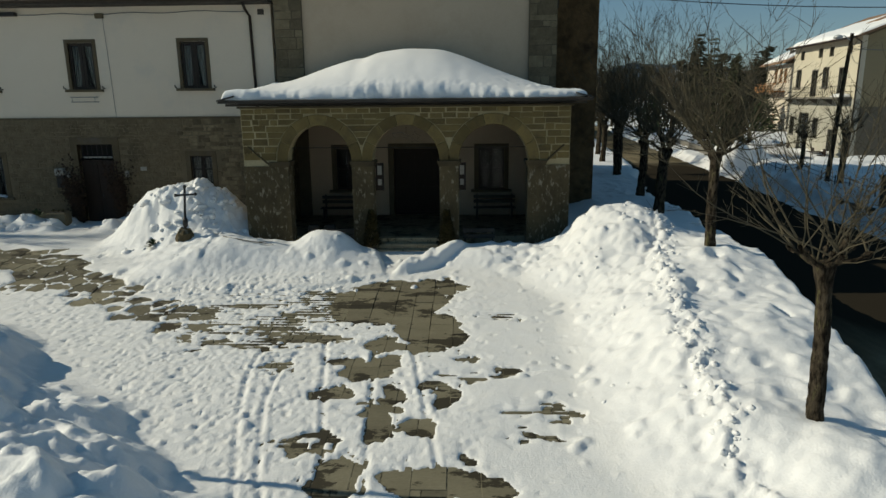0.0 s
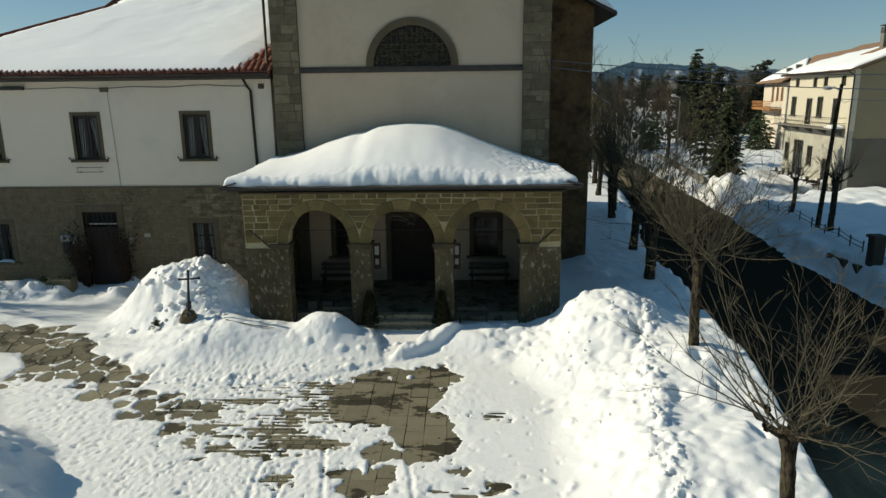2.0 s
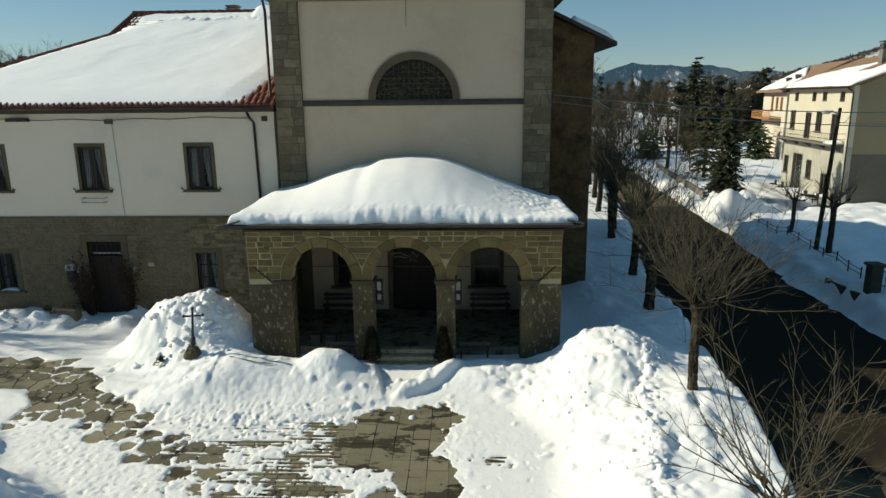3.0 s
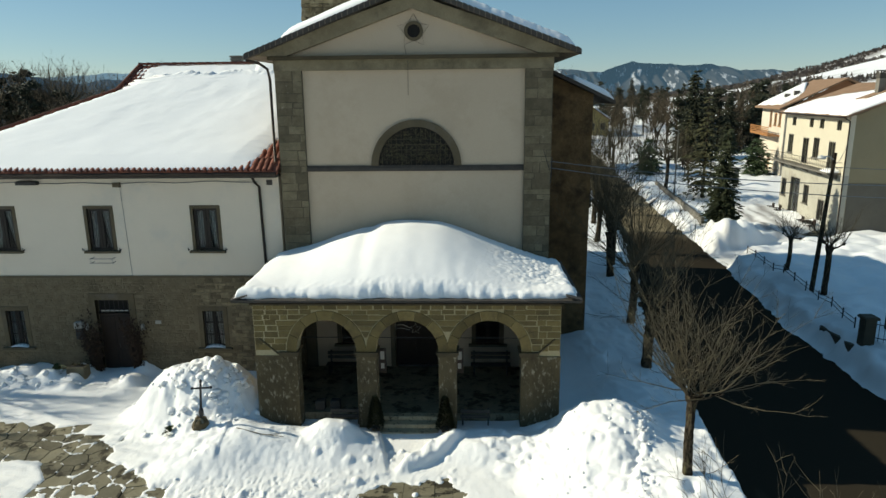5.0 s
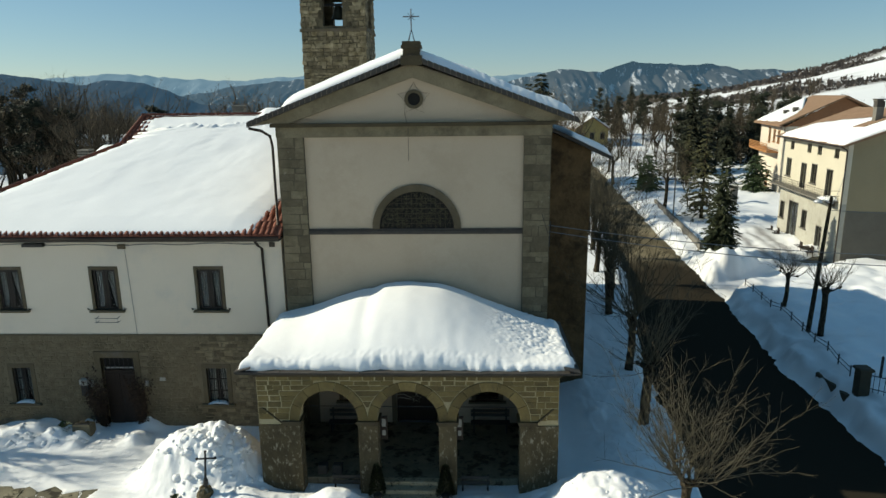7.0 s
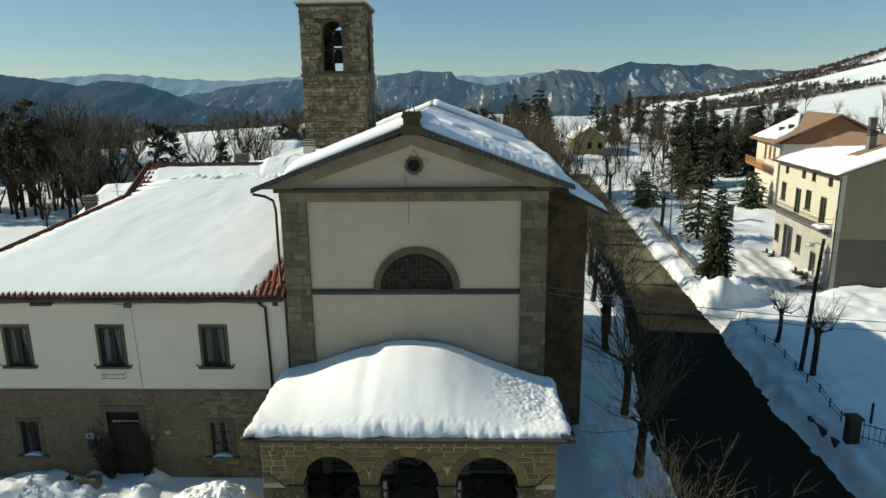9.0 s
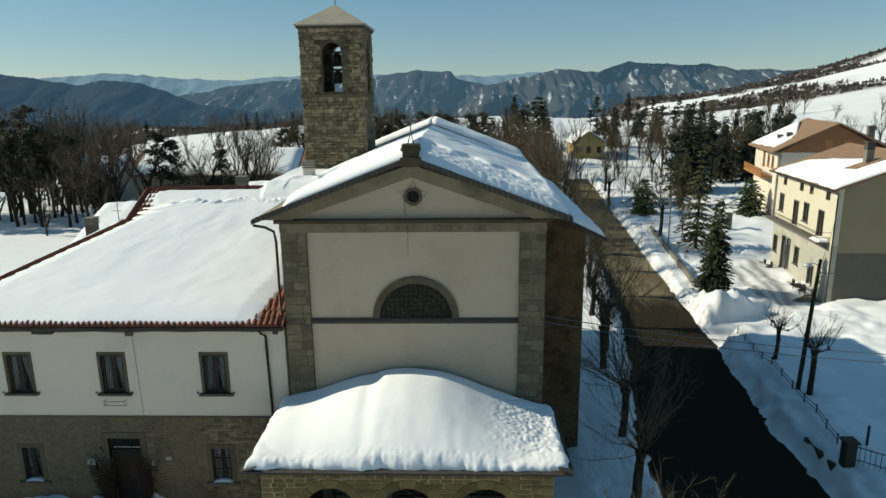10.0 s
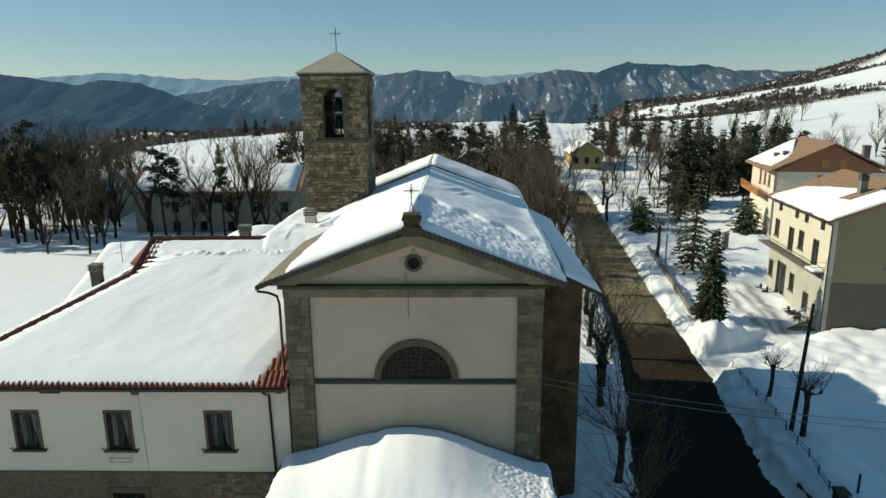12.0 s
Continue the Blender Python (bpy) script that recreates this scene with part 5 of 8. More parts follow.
part("string_course", Geo().box(TX0 - 0.06, TX1 + 0.06, TY0 - 0.06, TY1 + 0.06, 17.55, 17.7), TRIM, tower)
part("cornice", Geo().box(TX0 - 0.1, TX1 + 0.1, TY0 - 0.1, TY1 + 0.1, 21.45, 21.58), EDGE, tower)
o = 0.18
part("roof", Geo().add([(TX0 - o, TY0 - o, 21.58), (TX1 + o, TY0 - o, 21.58), (TX1 + o, TY1 + o, 21.58), (TX0 - o, TY1 + o, 21.58),
                        (TX0 - o, TY0 - o, 21.66), (TX1 + o, TY0 - o, 21.66), (TX1 + o, TY1 + o, 21.66), (TX0 - o, TY1 + o, 21.66), (TCX, TCY, 22.95)],
                       [(3, 2, 1, 0), (0, 1, 5, 4), (1, 2, 6, 5), (2, 3, 7, 6), (3, 0, 4, 7), (4, 5, 8), (5, 6, 8), (6, 7, 8), (7, 4, 8)]),
     material("pale_slate_roof", (0.30, 0.27, 0.21), (0.40, 0.36, 0.28), 2.0, 0.85, 0.4, 12), tower, "pale pyramid roof")
part("cross", Geo().tube([(TCX, TCY, 22.9), (TCX, TCY, 24.3)], [0.03, 0.022], 6).tube([(TCX - 0.32, TCY, 23.95), (TCX + 0.32, TCY, 23.95)], [0.022] * 2, 6), IRON, tower)
bell = [(0.05, 0.75), (0.2, 0.72), (0.27, 0.5), (0.32, 0.25), (0.42, 0.05), (0.45, 0.0)]
for z in (18.35, 19.35):
    b = part("bell", Geo().lathe(bell[::-1], 18, (TCX + 0.1, TCY - 0.6, z)), BRONZE, tower, "dark bronze bell", True)
    part("headstock", Geo().box(TCX - 0.85, TCX + 0.85, TCY - 0.68, TCY - 0.52, z + 0.74, z + 0.88), IRON, b)

# ---- portico ----
PY0 = 20.74
portico = thing("portico", (XC, PY0, -0.05), "stone entrance portico with three round arches and snowy roof", "portico")
ARCH = [(-4.77, 1.03, 2.86, -0.3, 1.14), (-2.0, 1.07, 2.86, -0.3, 1.14), (0.78, 1.10, 2.86, -0.3, 1.14)]
front = part("front_wall", arched_front(-7.22, 3.18, -0.3, 4.55, ARCH, PY0, PY0 + 0.55), MORTAR, portico, "arcaded sandstone front")


def outside_rings(z, ring_w=0.36):
    """Free stretches of the front at height z, outside the arch rings."""
    spans, x = [], -7.22
    for cx, hw, sp, ft, rise in ARCH:
        a, b = hw + ring_w, rise + ring_w
        if z < sp + b:
            half = a * math.sqrt(max(0, 1 - (max(0, z - sp) / b) ** 2))
            spans.append((x, cx - half))
            x = cx + half
    spans.append((x, 3.18))
    return spans


z = 2.9
rows = [2.90, 3.14, 3.36, 3.60, 3.80, 4.0, 4.19, 4.37, 4.53]
for lo, hi in zip(rows[:-1], rows[1:]):
    sa, sb = outside_rings(lo), outside_rings(hi)
    if len(sa) != len(sb):
        sa = sb = outside_rings((lo + hi) / 2)
        sa = sb = [s for s in sa if s[1] - s[0] > 0.1]
    for (a0, a1), (b0_, b1_) in zip(sa, sb):
        if min(a1 - a0, b1_ - b0_) < 0.06:
            continue
        m = max(1, round((a1 - a0) / rnd(0.3, 0.48)))
        left, right = max(a0, b0_), min(a1, b1_)
        cuts = [left + (right - left) * q for q in sorted((k + rnd(-0.3, 0.3)) / m for k in range(1, m))]
        for k in range(m):
            lo_, hi_ = lo + rnd(-0.015, 0.015), hi + rnd(-0.015, 0.015)
            xl = (a0, b0_) if k == 0 else (cuts[k - 1] + rnd(-0.02, 0.02),) * 2
            xr = (a1, b1_) if k == m - 1 else (cuts[k] + rnd(-0.02, 0.02),) * 2
            poly = [(xl[0], lo_), (xr[0], lo_), (xr[1], hi_), (xl[1], hi_)]
            cxp, czp = sum(q[0] for q in poly) / 4, sum(q[1] for q in poly) / 4
            poly = [(x + (cxp - x) * min(0.4, 0.016 / max(0.05, abs(cxp - x))), zz + (czp - zz) * min(0.4, 0.014 / max(0.05, abs(czp - zz)))) for x, zz in poly]
            part("block", Geo().stone(poly, PY0, rnd(0.008, 0.018), 0.006), ASHLAR, front)
for cx, hw, sp, ft, rise in ARCH:
    n = 7
    for k in range(n):
        w0, w1 = math.pi * (k + 0.012) / n, math.pi * (k + 0.988) / n
        steps_ = [w0 + (w1 - w0) * q / 4 for q in range(5)]
        poly = [(cx + (hw + 0.34) * math.cos(w), sp + (rise + 0.34) * math.sin(w)) for w in steps_] + [(cx + hw * math.cos(w), sp + rise * math.sin(w)) for w in steps_[::-1]]
        part("voussoir", Geo().stone(poly, PY0, 0.03, 0.008), ASHLAR, front)
# piers with imposts
PIERS = [(-7.24, -5.795), (-3.745, -3.065), (-0.935, -0.315), (1.875, 3.20)]
for a, b in PIERS:
    p = part("pier", Geo().box(a, b, PY0 - 0.035, PY0 + 0.57, -0.3, 2.72), PIER, portico, "flaking sandstone pier")
    ia, ib = (a - 0.07 if a > -7 else b - 0.62), (b + 0.07 if b < 3 else a + 0.62)
    ia, ib = (ia, ib) if ia < ib else (ib, ia)
    if a < -7:
        ia, ib = b - 0.6, b + 0.08
    elif b > 3:
        ia, ib = a - 0.08, a + 0.6
    part("impost", Geo().box(ia, ib, PY0 - 0.10, PY0 + 0.62, 2.78, 2.87).box(ia + 0.04, ib - 0.04, PY0 - 0.07, PY0 + 0.6, 2.70, 2.78), DARKTRIM, p)
for x0, x1, z0, z1 in ((-7.05, -6.2, 3.35, 2.6), (3.0, 2.2, 3.35, 2.6)):
    part("brace", Geo().tube([(x0, PY0 - 0.03, z0), (x1, PY0 - 0.03, z1)], [0.03, 0.03], 5), DARKTRIM, portico)
part("cornice", Geo().box(-7.30, 3.26, PY0 - 0.07, PY0 + 0.4, 4.54, 4.60), DARKTRIM, portico, "weathered stone moulding under the eaves")
for x in (-7.22, 2.63):
    part("side_wall", Geo().box(x, x + 0.55, PY0 + 0.55, FY - 0.14, -0.3, 4.55), PIER, portico)
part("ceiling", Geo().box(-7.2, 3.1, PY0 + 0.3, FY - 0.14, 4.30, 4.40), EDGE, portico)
part("floor", Geo().box(-6.75, 2.65, PY0 + 0.62, FY - 0.01, -0.3, 0.28), STEPSTONE, portico, "stone flagged porch floor")
for k, (ya, yb, zt) in enumerate(((PY0 - 0.34, PY0 + 0.0, 0.02), (PY0 + 0.0, PY0 + 0.34, 0.155), (PY0 + 0.34, PY0 + 0.62, 0.285))):
    part("step", Geo().slab(-3.06, -0.94, ya, yb + 0.02, -0.35, zt, 0.02), PALESTEP, portico, "worn pale stone step")
part("tie_rod", Geo().tube([(-5.8, PY0 + 0.3, 3.28), (1.9, PY0 + 0.3, 3.26)], [0.014] * 2, 5), IRON, portico)
RX0, RX1, RY = -7.82, 3.80, 20.45
part("roof", Geo().add([(RX0, RY, 4.70), (RX1, RY, 4.70), (RX1, FY - 0.14, 4.70), (RX0, FY - 0.14, 4.70), (RX0, RY, 4.755), (RX1, RY, 4.755), (RX1, FY - 0.14, 4.86), (RX0, FY - 0.14, 4.86),
                        (-3.6, FY - 0.14, 5.8), (-0.4, FY - 0.14, 5.8)],
                       [(3, 2, 1, 0), (0, 1, 5, 4), (1, 2, 6, 5), (3, 0, 4, 7), (4, 5, 9, 8), (5, 6, 9), (7, 4, 8), (2, 3, 7, 8, 9, 6)]), EDGE, portico, "dark slate hipped porch roof")
# the dark colour puts the shadow under the eaves into this board
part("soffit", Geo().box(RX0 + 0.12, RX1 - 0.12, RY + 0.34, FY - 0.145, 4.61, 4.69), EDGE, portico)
# single edge slates that show in front of the snow and at both ends
slates = random.Random(44)
x = RX0 - 0.02
while x < RX1 - 0.05:
    w = min(slates.uniform(0.42, 0.8), RX1 + 0.03 - x)
    e = slates.uniform(0.0, 0.05)
    part("edge_slate", Geo().add([(x, RY - e, 4.757), (x + w - 0.015, RY - e + slates.uniform(-0.01, 0.01), 4.757), (x + w - 0.015, RY + 0.6, 4.83), (x, RY + 0.6, 4.83),
                                  (x, RY - e, 4.79), (x + w - 0.015, RY - e, 4.785 + slates.uniform(0, 0.015)), (x + w - 0.015, RY + 0.6, 4.86), (x, RY + 0.6, 4.86)],
                                 [(3, 2, 1, 0), (4, 5, 6, 7), (0, 1, 5, 4), (1, 2, 6, 5), (2, 3, 7, 6), (3, 0, 4, 7)]), EDGE, portico)
    x += w
for s in (-1, 1):
    y = RY
    while y < FY - 0.5:
        w = slates.uniform(0.45, 0.8)
        ye = min(y + w - 0.015, FY - 0.15)
        a, b = (RX0 - 0.03, RX0 + 0.5) if s < 0 else (RX1 - 0.5, RX1 + 0.03)
        za, zb = (4.765, 4.9) if s < 0 else (4.9, 4.765)
        part("edge_slate", Geo().add([(a, y, za), (b, y, zb), (b, ye, zb + 0.02), (a, ye, za + 0.02), (a, y, za + 0.04), (b, y, zb + 0.04), (b, ye, zb + 0.06), (a, ye, za + 0.06)],
                                     [(3, 2, 1, 0), (4, 5, 6, 7), (0, 1, 5, 4), (1, 2, 6, 5), (2, 3, 7, 6), (3, 0, 4, 7)]), EDGE, portico)
        y += w

# deep snow on it: a dome against the wall that rolls over to a crumbled lip
LX, RXS, FRONT, BACK = -7.74, 3.70, 20.60, FY - 0.135
xs, ys = np.linspace(LX, RXS, 190), np.linspace(FRONT, BACK, 96)
X, Y = np.meshgrid(xs, ys)
rise = np.interp(np.linspace(LX - 1, RXS + 1, 500), [-8.7, -7.75, -6.3, -5.2, -4.2, -3.1, -2.2, -0.9, 0.0, 1.0, 2.2, 3.1, 3.75, 4.7], [4.9, 5.10, 5.5, 5.93, 6.25, 6.53, 6.64, 6.55, 6.28, 5.86, 5.4, 5.08, 4.95, 4.7])
rise = np.convolve(np.pad(rise, 20, mode="edge"), np.hanning(43)[1:-1] / np.hanning(43).sum(), "valid")
crest = np.interp(X, np.linspace(LX - 1, RXS + 1, 500), rise)
crest = crest + 0.012 * vnoise(X * 0.9, X * 0 + 4.4, 66) - 0.06 * np.exp(-((X + 3.75) / 0.28) ** 2)
run = np.clip((Y - FRONT) / (BACK - FRONT), 0, 1)
rim_l, rim_r, rim_f = (X - LX) / 0.26, (RXS - X) / 0.3, (Y - FRONT) / 0.26
lip = np.sqrt(np.clip(1 - np.clip(1 - np.minimum(np.minimum(rim_l, rim_r), rim_f), 0, 1) ** 2, 0, 1))
dome = (crest - 4.86) * (0.16 + 0.84 * np.sin(0.5 * math.pi * run ** 0.86))
crumb = smooth_step(0.2, 2.6, X) * smooth_step(0.0, 0.3, run)
Zs = 4.83 + lip * (0.21 + 0.10 * smooth_step(-5.5, -7.3, X) + np.maximum(0, dome - 0.19)) + lip * (0.016 * fbm(X * 0.8, Y * 0.8, 3, 61) + 0.03 * crumb * fbm(X * 11, Y * 11, 3, 62, 0.75))
Zs = Zs + 0.009 * lip * vnoise(X * 3.4, Y * 0.5, 63) * smooth_step(0.5, 0.1, run) + 0.022 * lip * vnoise(X * 13, Y * 9, 67) * smooth_step(0.16, 0.02, run)
Zs = Zs - 0.14 * np.exp(-((BACK - Y) / 0.16) ** 2) * smooth_step(-3.0, -0.5, X) + 0.10 * np.exp(-((X + 7.2) / 0.25) ** 2 - ((Y - 24.6) / 0.5) ** 2)
fade = np.clip(1 - (Y - FRONT) / 0.5, 0, 1)
Y2 = Y + (0.06 * vnoise(X * 1.4, X * 0, 64) + 0.04 * vnoise(X * 4.2, X * 0, 65) + 0.02 * vnoise(X * 11, X * 0, 68)) * fade
X2 = X + (0.06 * vnoise(Y * 1.6, Y * 0 + 2, 69) + 0.03 * vnoise(Y * 5, Y * 0, 70)) * np.clip(1 - np.minimum(X - LX, RXS - X) / 0.5, 0, 1)
g = sheet(xs, ys, Zs)
g.v = list(zip(X2.ravel().tolist(), Y2.ravel().tolist(), Zs.ravel().tolist()))
n0, nx = len(g.v), len(xs)
rim = [j * nx for j in range(len(ys) - 1, 0, -1)] + list(range(nx)) + [j * nx + nx - 1 for j in range(1, len(ys))]
g.v += [(g.v[i][0] + 0.02 * (g.v[i][0] < -7) - 0.02 * (g.v[i][0] > 3), g.v[i][1] + 0.02, 4.79) for i in rim]
g.f += [(rim[q], n0 + q, n0 + q + 1, rim[q + 1]) for q in range(len(rim) - 1)]
solo("roof_snow_portico", g, ROOFSNOW, "deep rounded sunlit snow on the porch roof", "snow", "roof snow", smooth=True)

# church door and what stands in the porch
door = part("church_door", Geo().box(XC - 0.95, XC + 0.95, FY + 0.2, FY + 0.28, 0.28, 2.9), WOOD, church, "dark wooden double church door")
for a, b in ((XC - 0.9, XC - 0.02), (XC + 0.02, XC + 0.9)):
    for c, d in ((0.4, 1.4), (1.5, 2.75)):
        part("panel", Geo().box(a + 0.1, b - 0.1, FY + 0.17, FY + 0.2, c, d), WOOD, door)
part("door_surround", Geo().box(XC - 1.15, XC - 0.95, FY - 0.05, FY + 0.1, 0.28, 3.1).box(XC + 0.95, XC + 1.15, FY - 0.05, FY + 0.1, 0.28, 3.1).box(XC - 0.95, XC + 0.95, FY - 0.05, FY + 0.1, 2.9, 3.1), TRIM, church)
for q in (side_l, side_r):
    window(church, "porch_window", ((q[0] + q[1]) / 2, FY, q[2]), q[1] - q[0], q[3] - q[2])


# ---- long parish house beside the church ----
CY = 25.70
HX0, HX1 = -22.8, -7.46
parish = thing("parish_house", (-15.0, CY, -0.2), "two-storey parish house, white plaster over grey stone, snowy tiled roof", "house")
UP = [(-19.05, 5.28), (-14.97, 5.28), (-10.56, 5.28)]
LOW = [(-19.12, 1.05, 0.8, 1.62), (-10.62, 1.05, 0.86, 1.62)]
DX = -14.87
part("upper_wall", pierced(HX0, HX1, 4.16, 8.45, CY, CY + 0.5, [(x - 0.49, x + 0.49, z, z + 1.74) for x, z in UP]), WHITE, parish, "white plastered upper wall")
low_open = [(x - w / 2, x + w / 2, z, z + h) for x, z, w, h in LOW] + [(DX - 0.72, DX + 0.72, -0.3, 3.15)]
lower = part("lower_wall", pierced(HX0, HX1, -0.9, 4.16, CY - 0.03, CY + 0.5, low_open), WALLMORTAR, parish, "grey rubble stone ground floor")
for x in (HX0, HX1 - 0.4):
    part("side_wall", Geo().box(x, x + 0.4, CY + 0.5, 42.0, -0.9, 8.45), WHITE, parish)
part("back_wall", Geo().box(HX0 + 0.4, HX1 - 0.4, 41.6, 42.0, -0.9, 8.45), WHITE, parish)


def in_low(a, b, c, d):
    return any(b > o[0] - 0.2 and a < o[1] + 0.2 and d > o[2] - 0.12 and c < o[3] + 0.22 for o in low_open)


stones = courses(-21.5, HX1 - 0.02, -0.2, 4.14, (0.10, 0.22), (0.14, 0.46), in_low)
stones.sort(key=lambda s: -s[0])
lay(lower, "stone", stones, CY - 0.03, RUBBLE, 0.010, 0.032, (0.003, 0.02))
for k, (x, z) in enumerate(UP):
    win = window(parish, "window", (x, CY, z), 0.98, 1.74, curtain=0.93, bars=0, frame_w=0.13, rail=0.105, drawn=(0.62, 0.5, 0.4)[k], deep=0.1)
    for hx in (x - 0.78, x + 0.78):
        part("shutter_hook", Geo().tube([(hx, CY, z + 0.03), (hx, CY - 0.13, z + 0.03), (hx, CY - 0.13, z + 0.12)], [0.022] * 3, 6), IRON, win)
for x, z, w, h in LOW:
    win = window(parish, "window", (x, CY - 0.03, z), w, h, curtain=0.95, bars=2, frame_w=0.19, drawn=0.35)
    for k in range(5):
        xx = x - w / 2 + w * (k + 0.5) / 5
        part("window_bar", Geo().tube([(xx, CY - 0.02, z), (xx, CY - 0.02, z + h)], [0.012] * 2, 5), IRON, win)
    s = sheet(np.linspace(x - w / 2, x + w / 2, 12), np.linspace(CY - 0.16, CY + 0.09, 5), np.zeros((5, 12)))
    s.v = [(q[0], q[1], z + 0.005 + 0.10 * max(0.0, 1 - ((q[0] - x) / w * 2) ** 2) * (0.4 + 0.6 * (j // 12 > 0))) for j, q in enumerate(s.v)]
    solo("sill_snow", s, ROOFSNOW, "small cap of snow on a stone window sill", "snow", "sill snow", smooth=True)
d = part("door", Geo().box(DX - 0.72, DX + 0.72, CY + 0.16, CY + 0.22, -0.25, 2.5), WOOD, parish, "dark brown wooden house door")
for s in (-1, 1):
    for z0, z1 in ((0.0, 0.9), (1.05, 2.35)):
        part("door_panel", Geo().box(DX + (0.08 if s > 0 else -0.64), DX + (0.64 if s > 0 else -0.08), CY + 0.13, CY + 0.16, z0, z1), WOOD, d)
part("door_handle", Geo().tube([(DX + 0.05, CY + 0.1, 1.0), (DX + 0.05, CY + 0.1, 1.2)], [0.02] * 2, 6), IRON, d)
tr = part("transom", Geo().box(DX - 0.72, DX + 0.72, CY + 0.12, CY + 0.2, 2.5, 2.6).box(DX - 0.72, DX + 0.72, CY + 0.22, CY + 0.24, 2.6, 3.15), DARKROOM, parish)
g = Geo()
for k in range(7):
    g.tube([(DX - 0.6 + 0.2 * k, CY + 0.1, 2.6), (DX - 0.6 + 0.2 * k, CY + 0.1, 3.15)], [0.014] * 2, 5)
part("grille", g, IRON, tr)
part("light_panel", Geo().box(DX - 0.6, DX + 0.6, CY + 0.12, CY + 0.125, 2.52, 2.66), PAPER, tr)
part("door_surround", Geo().box(DX - 0.98, DX - 0.72, CY - 0.07, CY + 0.1, -0.3, 3.15).box(DX + 0.72, DX + 0.98, CY - 0.07, CY + 0.1, -0.3, 3.15).box(DX - 0.98, DX + 0.98, CY - 0.075, CY + 0.1, 3.15, 3.42), TRIM, parish, "grey stone door surround")
part("string_course", Geo().box(HX0, HX1, CY - 0.05, CY - 0.002, 4.12, 4.2), TRIM, parish)
part("wall_box", Geo().slab(-18.1, -17.25, CY - 0.22, CY, 8.02, 8.16, 0.02), IRON, parish, "dark floodlight box under the eaves")
part("vent", Geo().box(-7.95, -7.72, CY - 0.04, CY, 7.95, 8.15), EDGE, parish)
g = Geo()
pts = [(-21.5 + 0.55 * k, CY - 0.03, 8.08 + 0.03 * math.sin(k * 1.3) + 0.02 * math.sin(k * 0.37)) for k in range(25)]
g.tube(pts, [0.014] * len(pts), 5)
g.tube([(-13.95, CY - 0.02, 8.05), (-13.9, CY - 0.02, 6.4), (-13.85, CY - 0.02, 4.2)], [0.008] * 3, 4)
part("wall_cable", g, PALEIRON, parish)
part("junction_box", Geo().box(-14.2, -13.9, CY - 0.1, CY, 7.9, 8.08), TRIM, parish)
part("downpipe", Geo().tube([(-8.3, 25.05, 8.3), (-8.3, 25.3, 8.1), (-8.25, CY - 0.06, 7.9), (-8.2, CY - 0.06, 4.6), (-8.2, CY - 0.06, 0.2)], [0.055] * 5, 8), COPPER, parish, "dark metal downpipe", True)
part("flower_rack", Geo().tube([(-15.45, CY - 0.25, 4.8), (-14.45, CY - 0.25, 4.8)], [0.014] * 2, 5).tube([(-15.45, CY - 0.25, 4.98), (-14.45, CY - 0.25, 4.98)], [0.014] * 2, 5)
     .tube([(-15.4, CY, 4.98), (-15.4, CY - 0.25, 4.98), (-15.4, CY - 0.25, 4.8), (-15.4, CY, 4.8)], [0.012] * 4, 5).tube([(-14.5, CY, 4.98), (-14.5, CY - 0.25, 4.98), (-14.5, CY - 0.25, 4.8), (-14.5, CY, 4.8)], [0.012] * 4, 5), PALEIRON, parish, "empty flower-box bracket")
for s in (-1.18, 1.22):
    part("wall_lantern", Geo().box(DX + s - 0.05, DX + s + 0.05, CY - 0.14, CY - 0.03, 1.85, 2.1), PAPER, parish)
part("name_plate", Geo().box(-13.1, -12.85, CY - 0.06, CY - 0.03, 2.1, 2.25), PAPER, parish)
# roof
SLOPE = 0.506


def roof_z(y):
    return 8.6 + SLOPE * (y - 25.0)


part("eave", Geo().box(HX0 - 0.6, HX1 + 0.1, 25.02, CY, 8.32, 8.42), EDGE, parish)
part("gutter", Geo().tube([(HX0 - 0.6, 24.95, 8.47), (HX1 + 0.12, 24.95, 8.47)], [0.07, 0.07], 8), COPPER, parish)
R = [(-23.3, 25.0, roof_z(25.0)), (HX1 + 0.16, 25.0, roof_z(25.0)), (HX1 + 0.16, 33.7, roof_z(33.7)), (-16.5, 33.7, roof_z(33.7)), (-16.5, 31.2, roof_z(31.2))]
top = [Vector(p) for p in R]
part("roof_slope", Geo().add(top + [p - Vector((0, 0, 0.16)) for p in top], [(0, 1, 2, 3, 4), (9, 8, 7, 6, 5)] + [(i, i + 5, (i + 1) % 5 + 5, (i + 1) % 5) for i in range(5)]), TILE, parish, "red clay tiled front slope")
part("roof_slope", roof_slab([(HX1 + 0.16, 42.4, roof_z(25.0)), (-23.3, 42.4, roof_z(25.0)), (-16.5, 33.7, roof_z(33.7)), (HX1 + 0.16, 33.7, roof_z(33.7))], 0.16), TILE, parish)
part("roof_hip", roof_slab([(-23.3, 42.4, roof_z(25.0)), (-23.3, 25.0, roof_z(25.0)), (-16.5, 31.2, roof_z(31.2)), (-16.5, 36.2, roof_z(31.2))], 0.14), TILE, parish)
part("gablet", Geo().add([(-16.5, 31.2, roof_z(31.2)), (-16.5, 36.2, roof_z(31.2)), (-16.5, 33.7, roof_z(33.7)), (-16.4, 31.2, roof_z(31.2)), (-16.4, 36.2, roof_z(31.2)), (-16.4, 33.7, roof_z(33.7))], [(0, 2, 1), (3, 4, 5)]), WHITE, parish)
